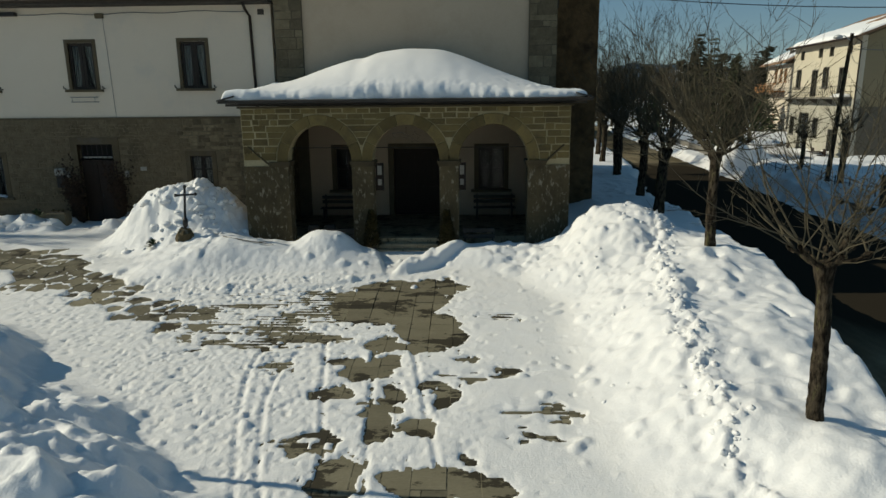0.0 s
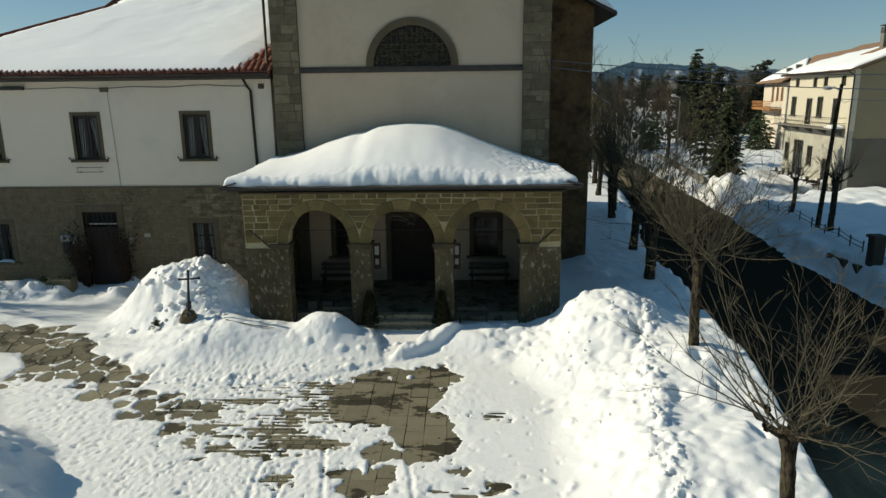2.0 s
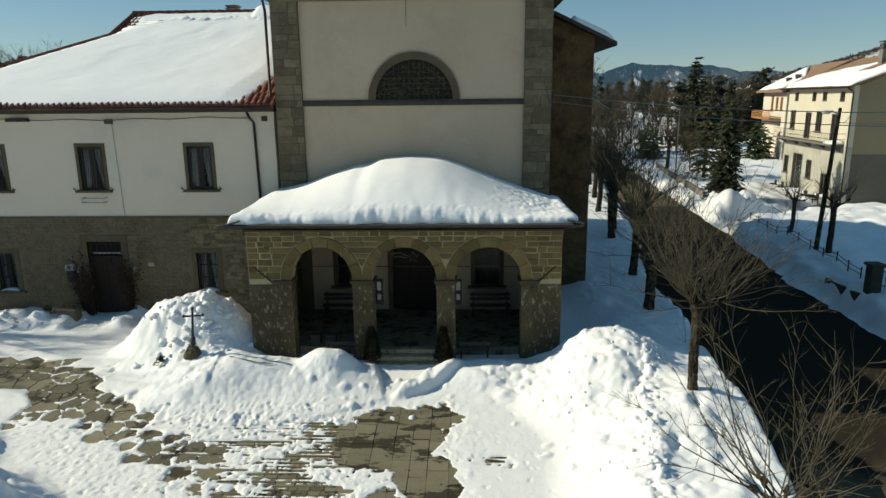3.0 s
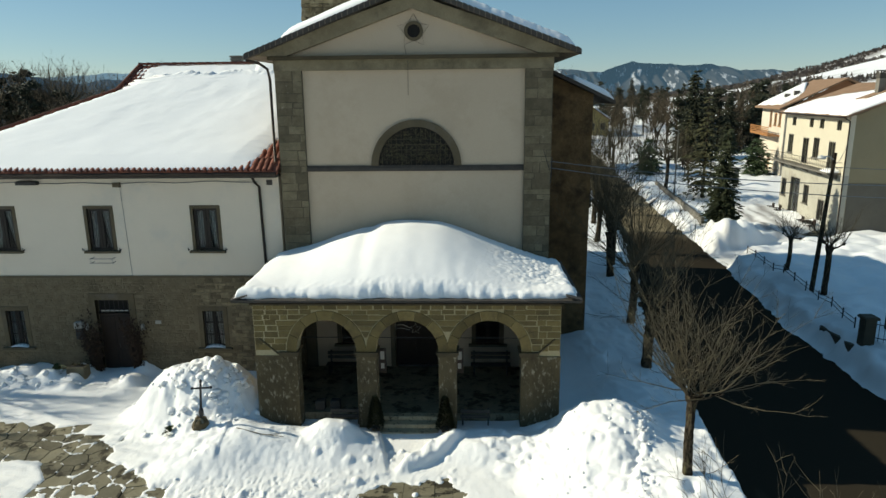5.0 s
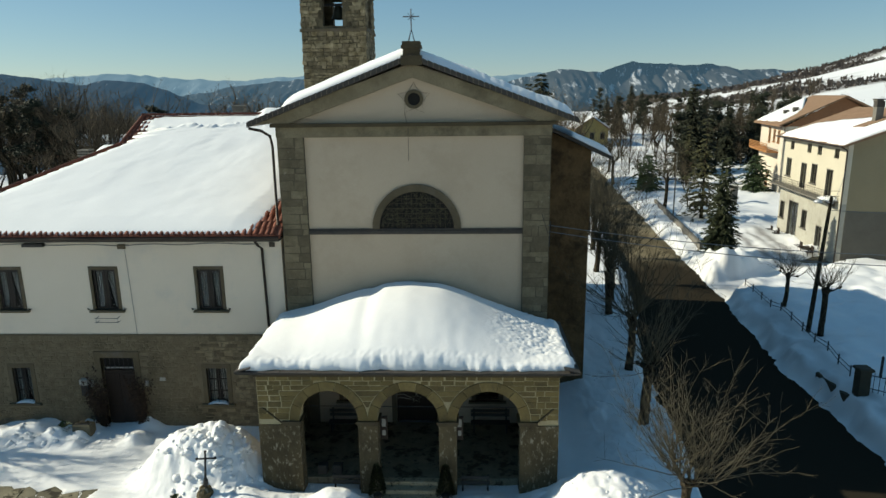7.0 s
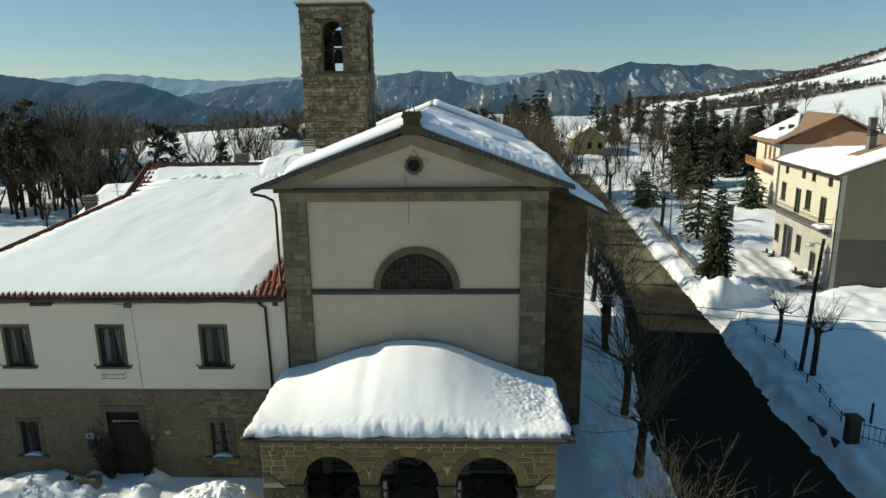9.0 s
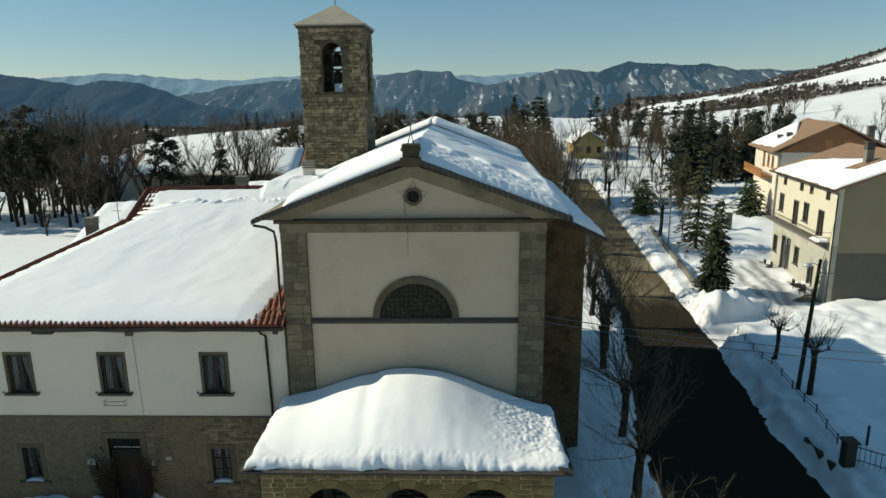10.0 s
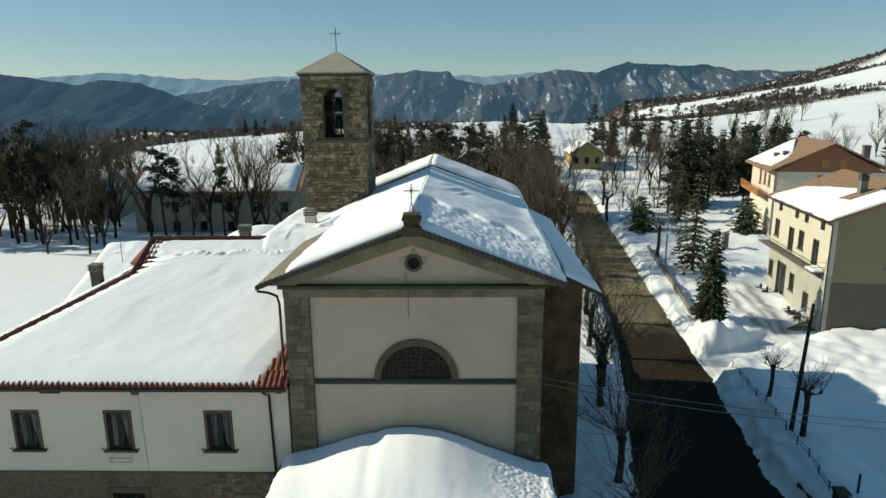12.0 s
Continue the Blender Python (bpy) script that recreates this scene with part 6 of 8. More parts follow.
# single cover tiles where the snow leaves the roof bare
g = Geo()
n = 8
for k in range(n + 1):
    w = math.pi * k / n
    for yy, r in ((0.0, 0.105), (0.44, 0.085)):
        g.v.append((r * math.cos(w), yy, r * math.sin(w) + yy * SLOPE))
for k in range(n):
    g.f.append((2 * k, 2 * k + 2, 2 * k + 3, 2 * k + 1))
g.v += [(0.095 * math.cos(math.pi * k / n), 0.0, 0.08 * math.sin(math.pi * k / n)) for k in range(n + 1)]
g.f.append(tuple(range(2 * n + 2, 3 * n + 3)))
cover = g.mesh("cover_tile", TILE, True)
x = -22.6
while x < HX1 + 0.1:
    for r in range(2):
        piece("cover_tile", cover, parish, (x + rnd(-0.012, 0.012), 24.93 + 0.36 * r + rnd(-0.015, 0.015), roof_z(24.93 + 0.36 * r) + 0.01 * r), rnd(-2, 2))
    x += 0.235
for c in range(6):
    for r in range(2, 8 - c):
        y = 24.93 + 0.36 * r
        piece("cover_tile", cover, parish, (HX1 + 0.05 - 0.235 * c + rnd(-0.012, 0.012), y, roof_z(y) + 0.01), rnd(-2, 2))
for r in range(18):
    y = 33.3 - 0.36 * r
    xe = -16.35 if y > 31.2 else -16.35 - (31.2 - y) * 1.1
    for c in range(3 if y > 30.5 else 1):
        piece("cover_tile", cover, parish, (xe + 0.24 * c, y, roof_z(y) + 0.012), rnd(-2, 2), (0.85, 1, 0.7))
part("hip_tiles", Geo().tube([(-23.35, 24.95, roof_z(24.95) + 0.03), (-16.5, 31.2, roof_z(31.2) + 0.03), (-16.45, 33.7, roof_z(33.7) + 0.02)], [0.1, 0.1, 0.1], 8), TILE, parish, "red hip tiles", True)
g = Geo()
for k in range(21):
    xx = -16.5 + 0.43 * k
    n0 = len(g.v)
    for u, rr in ((0, 0.13), (0.45, 0.11)):
        for q in range(9):
            w = math.pi * q / 8
            g.v.append((xx + u, 33.7 + rr * math.cos(w), roof_z(33.7) + 0.02 + rr * math.sin(w)))
    g.f += [(n0 + q, n0 + q + 1, n0 + q + 10, n0 + q + 9) for q in range(8)]
    g.f.append(tuple(n0 + q for q in range(9)))
part("ridge_tiles", g, TILE, parish, "red ridge tiles", True, kind="stuff")


def slid(u, v):
    """A ragged break where the upper snow has slipped a little."""
    c = 0.885 - 0.05 * (1 - u) ** 2 - 0.012 * math.sin(u * 19)
    lumps = 0.5 + 0.5 * float(fbm(np.array(u * 55.0), np.array(v * 40.0), 2, 15))
    return 0.16 * lumps * math.exp(-((v - c) / 0.014) ** 2) * min(1.0, max(0.0, (u - 0.05) / 0.2)) - 0.13 * float(smooth_step(c, c + 0.012, v))


def front_snow(u, v):
    """The snow of the front slope ends in steps of tile rows at the hip and beside the church."""
    y = 25.03 + 8.43 * v
    notch = (y / 0.36) % 1.0
    left = -16.25 + 0.6 * notch * (1 + math.sin(y * 3)) if y > 31.2 else -16.2 - (31.2 - y) * 1.1 + 0.12 * notch
    right = -7.45 - 1.0 * max(0.0, 1 - (y - 25.04) / 2.4 + 0.16 * (notch - 0.5)) ** 0.8
    x = left + (right - left) * u
    return x, y, roof_z(y)


solo("roof_snow_parish", snow_slab([(-22.6, 25.2, roof_z(25.2)), (-8.5, 25.2, roof_z(25.2)), (-7.5, 33.25, roof_z(33.25)), (-15.75, 33.25, roof_z(33.25))], 170, 130, 0.2, 23, 0.03, 1.0, 0.006, slid, front_snow),
     ROOFSNOW, "smooth thick sunlit snow on the parish house roof", "snow", "roof snow", smooth=True)
solo("roof_snow_parish", snow_slab([(-23.0, 42.0, roof_z(25.2)), (-23.0, 25.9, roof_z(25.2)), (-17.0, 31.6, roof_z(30.9)), (-17.0, 35.8, roof_z(30.9))], 30, 20, 0.12, 27, 0.05, 0.3), ROOFSNOW,
     "snow on the hipped end of the parish roof", "snow", "roof snow", smooth=True)
solo("roof_snow_parish", snow_slab([(-7.5, 42.2, roof_z(25.2)), (-22.6, 42.2, roof_z(25.2)), (-16.3, 33.95, roof_z(33.45)), (-7.5, 33.95, roof_z(33.45))], 40, 20, 0.16, 29, 0.05, 0.5), ROOFSNOW,
     "snow on the back slope of the parish roof", "snow", "roof snow", smooth=True)


def chimney(x, y, z, w, h, mat, label, capped=True):
    c = thing("chimney", (x, y, z), label, "chimney", "chimneys")
    part("shaft", Geo().box(x - w / 2, x + w / 2, y - w / 2, y + w / 2, z - 0.5, z + h), mat, c)
    for k in range(3 if capped else 1):
        part("cap", Geo().slab(x - w / 2 - 0.06, x + w / 2 + 0.06, y - w / 2 - 0.06, y + w / 2 + 0.06, z + h - 0.32 + 0.14 * k, z + h - 0.24 + 0.14 * k, 0.02), CONCRETE, c)


chimney(-11.85, 34.9, 12.6, 0.5, 0.85, CONCRETE, "low grey louvred chimney in the ridge snow")
chimney(-8.58, 36.5, 12.8, 0.56, 1.25, WHITE, "pale plastered chimney with a dark cap in the roof valley")
chimney(-20.6, 35.2, 9.6, 0.5, 1.6, EDGE, "dark chimney at the hipped end of the roof")

# rear wing whose rounded snow shows over the ridge
wing = thing("rear_wing", (-11.4, 38.0, -0.4), "low rear wing of the parish house under a snowy hipped roof", "house wing")
part("wall", Geo().box(-15.1, -9.0, 35.0, 41.0, -0.6, 11.0), WHITE, wing)
part("roof", Geo().add([(-15.5, 34.6, 11.0), (-8.5, 34.6, 11.0), (-8.5, 41.4, 11.0), (-15.5, 41.4, 11.0), (-12.1, 37.4, 12.3), (-11.9, 38.6, 12.3)], [(3, 2, 1, 0), (0, 1, 4), (1, 2, 5, 4), (2, 3, 5), (3, 0, 4, 5)]), TILE, wing)
wxs, wys = np.linspace(-15.5, -8.4, 50), np.linspace(34.6, 41.4, 50)
WX, WY = np.meshgrid(wxs, wys)
wr = np.sqrt(((WX + 11.9) / 3.55) ** 2 + ((WY - 38) / 3.45) ** 2)
solo("roof_snow_wing", sheet(wxs, wys, 11.05 + 1.75 * np.clip(1 - wr ** 2.2, 0, 1) + 0.03 * fbm(WX, WY, 2, 19)), ROOFSNOW, "rounded cap of snow on the rear wing roof", "snow", "roof snow", smooth=True)

# back wing towards the garden, its long slope of snow seen past the hipped end
back = thing("back_wing", (-19.9, 41.5, -0.4), "pale rear wing of the parish house under a snowy pitched roof", "house wing")
part("wall", Geo().box(-22.7, -16.8, 36.6, 46.4, -0.6, 8.7), WHITE, back)
part("roof_slope", roof_slab([(-22.9, 35.0, 8.75), (-16.6, 35.0, 8.75), (-16.6, 41.6, 10.8), (-23.5, 41.6, 10.8)], 0.16), TILE, back)
part("roof_slope", roof_slab([(-16.6, 47.0, 8.6), (-23.5, 47.0, 8.6), (-23.5, 41.6, 10.8), (-16.6, 41.6, 10.8)], 0.16), TILE, back)
solo("roof_snow_wing", snow_slab([(-22.8, 35.1, 8.8), (-16.7, 35.1, 8.8), (-16.7, 41.7, 10.82), (-23.4, 41.7, 10.82)], 40, 30, 0.24, 37, 0.05, 0.4), ROOFSNOW, "smooth snow on the pitched back wing roof", "snow", "roof snow", smooth=True)
mast = thing("roof_aerial", (-21.2, 39.2, 10.1), "thin television aerial standing in the roof snow", "aerial")
part("mast", Geo().tube([(-21.2, 39.2, 9.9), (-21.2, 39.2, 11.6)], [0.025, 0.02], 6), PALEIRON, mast)
part("arm", Geo().tube([(-21.55, 39.2, 10.9), (-20.9, 39.2, 10.9)], [0.014] * 2, 5).tube([(-21.5, 39.0, 10.9), (-21.5, 39.4, 10.9)], [0.01] * 2, 4).tube([(-21.2, 39.0, 11.3), (-21.2, 39.4, 11.3)], [0.01] * 2, 4), PALEIRON, mast)
# drift that fills the valley between the parish ridge and the nave eave
vxs, vys = np.linspace(-10.6, -6.3, 80), np.linspace(32.4, 41.5, 110)
VX, VY = np.meshgrid(vxs, vys)
low = roof_z(np.minimum(VY, 33.9)) + 0.16
high = 12.92 + (VX + 8.25) * 0.383 + 0.4
crest_n = 0.12 * fbm(VX * 1.3, VY * 1.3, 3, 55)
drift = low + (high - low) * smooth_step(-9.6, -6.9, VX) + 0.12 * np.exp(-((VX + 9.15) / 0.55) ** 2) * smooth_step(32.8, 33.6, VY)
drift = np.maximum(low + 0.06, drift - 1.15 * smooth_step(35.1, 34.1, VY + 1.4 * crest_n - 0.5 * (VX + 8.2)) * smooth_step(-9.25, -8.7, VX + crest_n)) - 0.2 * smooth_step(33.1, 32.4, VY) - 0.2 * smooth_step(-10.1, -10.6, VX)
solo("roof_snow_valley", sheet(vxs, vys, drift + 0.3 * crest_n), ROOFSNOW, "deep drift of snow in the valley beside the nave roof", "snow", "roof snow", smooth=True)

# ---- houses across the road ----
H1X, H1Y0, H1Y1, H1D = 32.1, 56.6, 70.6, 13.5
standing = set(o.name for o in scene.objects)
house = thing("cream_house", (H1X, H1Y0, -1.1), "cream three-storey house with balcony and snowy roof", "house", "village houses")
wins = [(68.6, 8.1, 0.9, 0.85), (64.4, 8.1, 0.9, 0.85), (62.1, 8.1, 0.9, 0.85), (58.6, 8.1, 0.9, 0.85), (69.0, 5.4, 1.1, 1.75), (62.8, 5.4, 1.1, 1.75), (65.2, 4.6, 1.15, 2.4), (59.5, 4.6, 1.15, 2.4),
        (69.6, 0.9, 1.05, 1.7), (63.9, 0.9, 1.05, 1.7), (66.7, -0.9, 2.2, 3.9), (60.4, -0.9, 1.15, 2.6)]
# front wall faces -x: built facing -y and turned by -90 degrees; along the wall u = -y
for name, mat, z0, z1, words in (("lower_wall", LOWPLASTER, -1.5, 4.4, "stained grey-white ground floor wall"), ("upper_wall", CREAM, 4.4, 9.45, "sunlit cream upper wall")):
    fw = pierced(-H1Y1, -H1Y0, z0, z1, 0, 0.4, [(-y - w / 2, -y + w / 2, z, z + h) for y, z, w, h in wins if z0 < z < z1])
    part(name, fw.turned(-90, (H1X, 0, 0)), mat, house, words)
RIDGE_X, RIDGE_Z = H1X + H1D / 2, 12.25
part("gable_wall", Geo().prism([(H1X + 0.4, 3.75), (H1X + H1D, 3.75), (H1X + H1D, 9.45), (RIDGE_X, RIDGE_Z - 0.2), (H1X + 0.4, 9.45)], H1Y0, H1Y0 + 0.4), BUFF_SHADED, house, "buff gable wall with shade in its colour")
part("plinth", Geo().box(H1X + 0.4, H1X + H1D, H1Y0 - 0.04, H1Y0 + 0.4, -1.6, 3.75), GREYBASE_SHADED, house, "grey lower gable wall with shade in its colour")
part("gable_wall", Geo().prism([(H1X + 0.4, -1.5), (H1X + H1D, -1.5), (H1X + H1D, 9.45), (RIDGE_X, RIDGE_Z - 0.2), (H1X + 0.4, 9.45)], H1Y1 - 0.4, H1Y1), BUFF_SHADED, house)
part("back_wall", Geo().box(H1X + H1D, H1X + H1D + 0.4, H1Y0, H1Y1, -1.5, 9.45), BUFF_SHADED, house)
for y, z, w, h in wins:
    window(house, "window" if h < 2 else "french_window", (H1X, y, z), w, h, -90, frame_w=0.0 if h < 0.9 else 0.08, sill=0.9 < h < 2, frame_mat=CONCRETE, bars=1)
window(house, "window", (37.3, H1Y0, 5.2), 0.9, 1.4, 0, frame_w=0.1, frame_mat=CONCRETE)
e = 0.7
part("roof_slope", roof_slab([(H1X - e, H1Y1 + 0.6, 9.4), (H1X - e, H1Y0 - 0.6, 9.4), (RIDGE_X, H1Y0 - 0.6, RIDGE_Z), (RIDGE_X, H1Y1 + 0.6, RIDGE_Z)], 0.2), HOUSETILE, house, "weathered brown tiled roof")
part("roof_slope", roof_slab([(H1X + H1D + e, H1Y0 - 0.6, 9.4), (H1X + H1D + e, H1Y1 + 0.6, 9.4), (RIDGE_X, H1Y1 + 0.6, RIDGE_Z), (RIDGE_X, H1Y0 - 0.6, RIDGE_Z)], 0.2), HOUSETILE, house)
part("gutter", Geo().tube([(H1X - e - 0.05, H1Y1 + 0.6, 9.31), (H1X - e - 0.05, H1Y0 - 0.6, 9.31)], [0.08] * 2, 6), COPPER, house)
part("downpipe", Geo().tube([(H1X - 0.6, H1Y0 - 0.1, 9.25), (H1X - 0.1, H1Y0 - 0.1, 8.95), (H1X - 0.08, H1Y0 - 0.08, -1.0)], [0.06] * 3, 6), COPPER, house)
solo("roof_snow_house", snow_slab([(H1X - e + 0.1, H1Y1 - 0.6, 9.43), (H1X - e + 0.1, H1Y0 - 0.5, 9.43), (RIDGE_X - 1.2, H1Y0 - 0.5, RIDGE_Z - 0.46), (RIDGE_X - 4.6, H1Y1 - 1.6, RIDGE_Z - 1.82)], 36, 20, 0.28, 41, 0.12, 0.3), ROOFSNOW,
     "sunlit snow sliding on the brown house roof", "snow", "roof snow", smooth=True)
bal = part("balcony", Geo().slab(H1X - 1.15, H1X, H1Y0 + 0.6, H1Y1 + 0.3, 4.42, 4.55, 0.02), CONCRETE, house, "long balcony with iron railing")
g = Geo()
for z in (5.45, 5.0):
    g.tube([(H1X - 1.1, H1Y0 + 0.6, z), (H1X - 1.1, H1Y1 + 0.3, z)], [0.022] * 2, 5).tube([(H1X - 1.1, H1Y0 + 0.6, z), (H1X, H1Y0 + 0.6, z)], [0.022] * 2, 5)
part("handrail", g, IRON, bal)
for k in range(36):
    y = H1Y0 + 0.65 + k * 0.39
    part("baluster", Geo().box(H1X - 1.11, H1X - 1.09, y - 0.011, y + 0.011, 4.55, 5.45), IRON, bal)
for k in range(5):
    y = H1Y0 + 1.2 + k * 3.1
    part("bracket", Geo().prism([(H1X - 0.9, 4.38), (H1X, 3.9), (H1X, 4.38)], y, y + 0.16), CONCRETE, bal)
fl = thing("chimney", (35.6, 59.9, 10.9), "slim grey flue with dark cap in a melted patch of roof", "chimney", "chimneys")
part("shaft", Geo().box(35.3, 35.9, 59.6, 60.2, 10.5, 12.45), CONCRETE, fl)
part("cap", Geo().box(35.28, 35.92, 59.58, 60.22, 12.45, 12.95).slab(35.2, 36.0, 59.5, 60.3, 13.05, 13.15, 0.03).box(35.36, 35.44, 59.66, 59.74, 12.95, 13.05).box(35.76, 35.84, 60.06, 60.14, 12.95, 13.05), EDGE, fl)
patch = [(34.3, 59.1, 10.86), (36.6, 58.9, 11.74), (36.4, 60.5, 11.66), (34.0, 60.6, 10.75)]
part("flashing", roof_slab(patch, 0.3), HOUSETILE, fl)
solo("balcony_snow", snow_slab([(H1X - 1.05, 59.0, 4.555), (H1X - 1.05, 57.3, 4.555), (H1X - 0.05, 57.3, 4.555), (H1X - 0.05, 59.0, 4.555)], 12, 6, 0.22, 43, 0.03, 0.2), ROOFSNOW, "drift of snow on the balcony", "snow", "sill snow", smooth=True)
terrace = thing("terrace", (H1X - 1.2, 60, -1.05), "low brown terrace before the house front", "terrace")
part("slab", Geo().slab(H1X - 2.6, H1X, 57.4, 70, -1.4, -0.92, 0.03), PAVING, terrace)
def garden_chair(x, y, z, label):
    c = thing("garden_chair", (x, y, z), label, "chair", "terrace chairs")
    part("seat", Geo().slab(x - 0.28, x + 0.28, y - 0.28, y + 0.28, z + 0.42, z + 0.48, 0.01), WOOD, c)
    part("backrest", Geo().box(x + 0.22, x + 0.28, y - 0.28, y + 0.28, z + 0.48, z + 1.0), WOOD, c)
    for a, b in ((-0.26, -0.26), (0.2, -0.26), (-0.26, 0.2), (0.2, 0.2)):
        part("leg", Geo().box(x + a, x + a + 0.06, y + b, y + b + 0.06, z, z + 0.42), WOOD, c)
    for b in (-0.28, 0.22):
        part("armrest", Geo().box(x - 0.28, x + 0.22, y + b, y + b + 0.06, z + 0.62, z + 0.68), WOOD, c)


for k, y in enumerate((59.4, 61.2, 67.9, 69.0)):
    garden_chair(H1X - 1.0 - 0.3 * (k % 2), y, -0.92, "dark wooden garden chair on the terrace by the wall")
gt = thing("garden_table", (H1X - 1.1, 60.3, -0.92), "dark garden table on the terrace beside chairs", "table")
part("tabletop", Geo().slab(H1X - 1.6, H1X - 0.6, 59.9, 60.7, -0.25, -0.19, 0.01), WOOD, gt)
for a, b in ((-1.55, 59.95), (-0.71, 59.95), (-1.55, 60.59), (-0.71, 60.59)):
    part("leg", Geo().box(H1X + a, H1X + a + 0.06, b, b + 0.06, -0.92, -0.25), WOOD, gt)
# the house stands a little askew to the church
swing = Matrix.Translation((H1X, H1Y0, 0)) @ pose(0, 0, 0, 0, 0, -5.5) @ Matrix.Translation((-H1X, -H1Y0, 0))
for ob in [o for o in scene.objects if o.parent is None and (o.name not in standing)]:
    ob.matrix_basis = swing @ ob.matrix_basis


H2X0, H2X1, H2Y0, H2Y1 = 42.6, 56.2, 90.0, 103.0
standing = set(o.name for o in scene.objects)
h2 = thing("brown_gabled_house", (H2X0, H2Y0, -1.0), "white house with rust-brown gable and timber balcony", "house", "village houses")
part("front_wall", pierced(H2X0, H2X1, -1.5, 9.9, H2Y0, H2Y0 + 0.4, [(48.0, 49.2, 8.2, 9.4)]), WHITE, h2)
part("side_wall", pierced(-H2Y1, -H2Y0, -1.5, 9.9, 0, 0.4, [(-98.0, -97.0, 7.4, 9.4), (-95.4, -94.4, 7.6, 9.2), (-93, -92, 7.6, 9.2), (-97.5, -96.5, 1, 3)]).turned(-90, (H2X0, 0, 0)), WHITE, h2)
for y, z, h in ((97.5, 7.4, 2.0), (94.9, 7.6, 1.6), (92.5, 7.6, 1.6), (97.0, 1.0, 2.0)):
    window(h2, "window", (H2X0, y, z), 1.0, h, -90, frame_w=0.1, frame_mat=ORANGEWOOD, sash_mat=ORANGEWOOD)
window(h2, "window", (48.6, H2Y0, 8.2), 1.2, 1.2, 0, frame_w=0.1, frame_mat=ORANGEWOOD)
part("back_wall", Geo().box(H2X0, H2X1, H2Y1 - 0.4, H2Y1, -1.5, 9.9).box(H2X1 - 0.4, H2X1, H2Y0 + 0.4, H2Y1 - 0.4, -1.5, 9.9), WHITE, h2)
mx = (H2X0 + H2X1) / 2
gab = part("gable", Geo().prism([(H2X0 + 0.0, 9.9), (H2X1, 9.9), (mx, 13.6)], H2Y0, H2Y0 + 0.3), RUST, h2, "rust-brown boarded gable")
for xx in (48.2, 50.4):
    part("shutter", Geo().box(xx, xx + 0.9, H2Y0 - 0.05, H2Y0, 10.5, 11.6), ORANGEWOOD, gab)
part("roof_slope", roof_slab([(H2X0 - 1.0, H2Y1 + 0.8, 10.1), (H2X0 - 1.0, H2Y0 - 1.0, 10.1), (mx, H2Y0 - 1.0, 13.9), (mx, H2Y1 + 0.8, 13.9)], 0.2), HOUSETILE, h2)
part("roof_slope", roof_slab([(H2X1 + 1.0, H2Y0 - 1.0, 10.1), (H2X1 + 1.0, H2Y1 + 0.8, 10.1), (mx, H2Y1 + 0.8, 13.9), (mx, H2Y0 - 1.0, 13.9)], 0.2), HOUSETILE, h2)
solo("roof_snow_house", snow_slab([(H2X0 - 0.6, H2Y1 + 0.3, 10.3), (H2X0 - 0.2, H2Y0 + 1.5, 10.5), (H2X0 + 2.6, H2Y0 + 2.5, 11.5), (mx - 1.0, H2Y1, 13.45)], 20, 14, 0.25, 47, 0.25, 0.3), ROOFSNOW, "remaining patch of snow on the brown roof", "snow", "roof snow", smooth=True)
b2 = part("balcony", Geo().box(H2X0 - 1.5, H2X0, 92.0, H2Y1, 6.2, 6.4), ORANGEWOOD, h2, "orange timber balcony")
for k in range(5):
    part("board", Geo().box(H2X0 - 1.55, H2X0 - 1.48, 92.0, H2Y1, 6.45 + 0.22 * k, 6.56 + 0.22 * k), ORANGEWOOD, b2)
chimney(H2X0 + 1.6, 96.5, 10.6, 0.6, 1.3, EDGE, "dark chimney on the brown roof")
chimney(H2X0 + 2.4, 95.0, 11.0, 0.6, 1.3, EDGE, "dark chimney on the brown roof")
chimney(54.5, 93.0, 11.0, 0.8, 2.3, CONCRETE, "tall pale chimney behind the ridge")


swing = Matrix.Translation((44.9, 95.4, -1.35)) @ pose(0, 0, 0, 0, 0, -11) @ Matrix.Scale(1.05, 4) @ Matrix.Translation((-H2X0, -H2Y0, 0))
for ob in [o for o in scene.objects if o.parent is None and o.name not in standing]:
    ob.matrix_basis = swing @ ob.matrix_basis


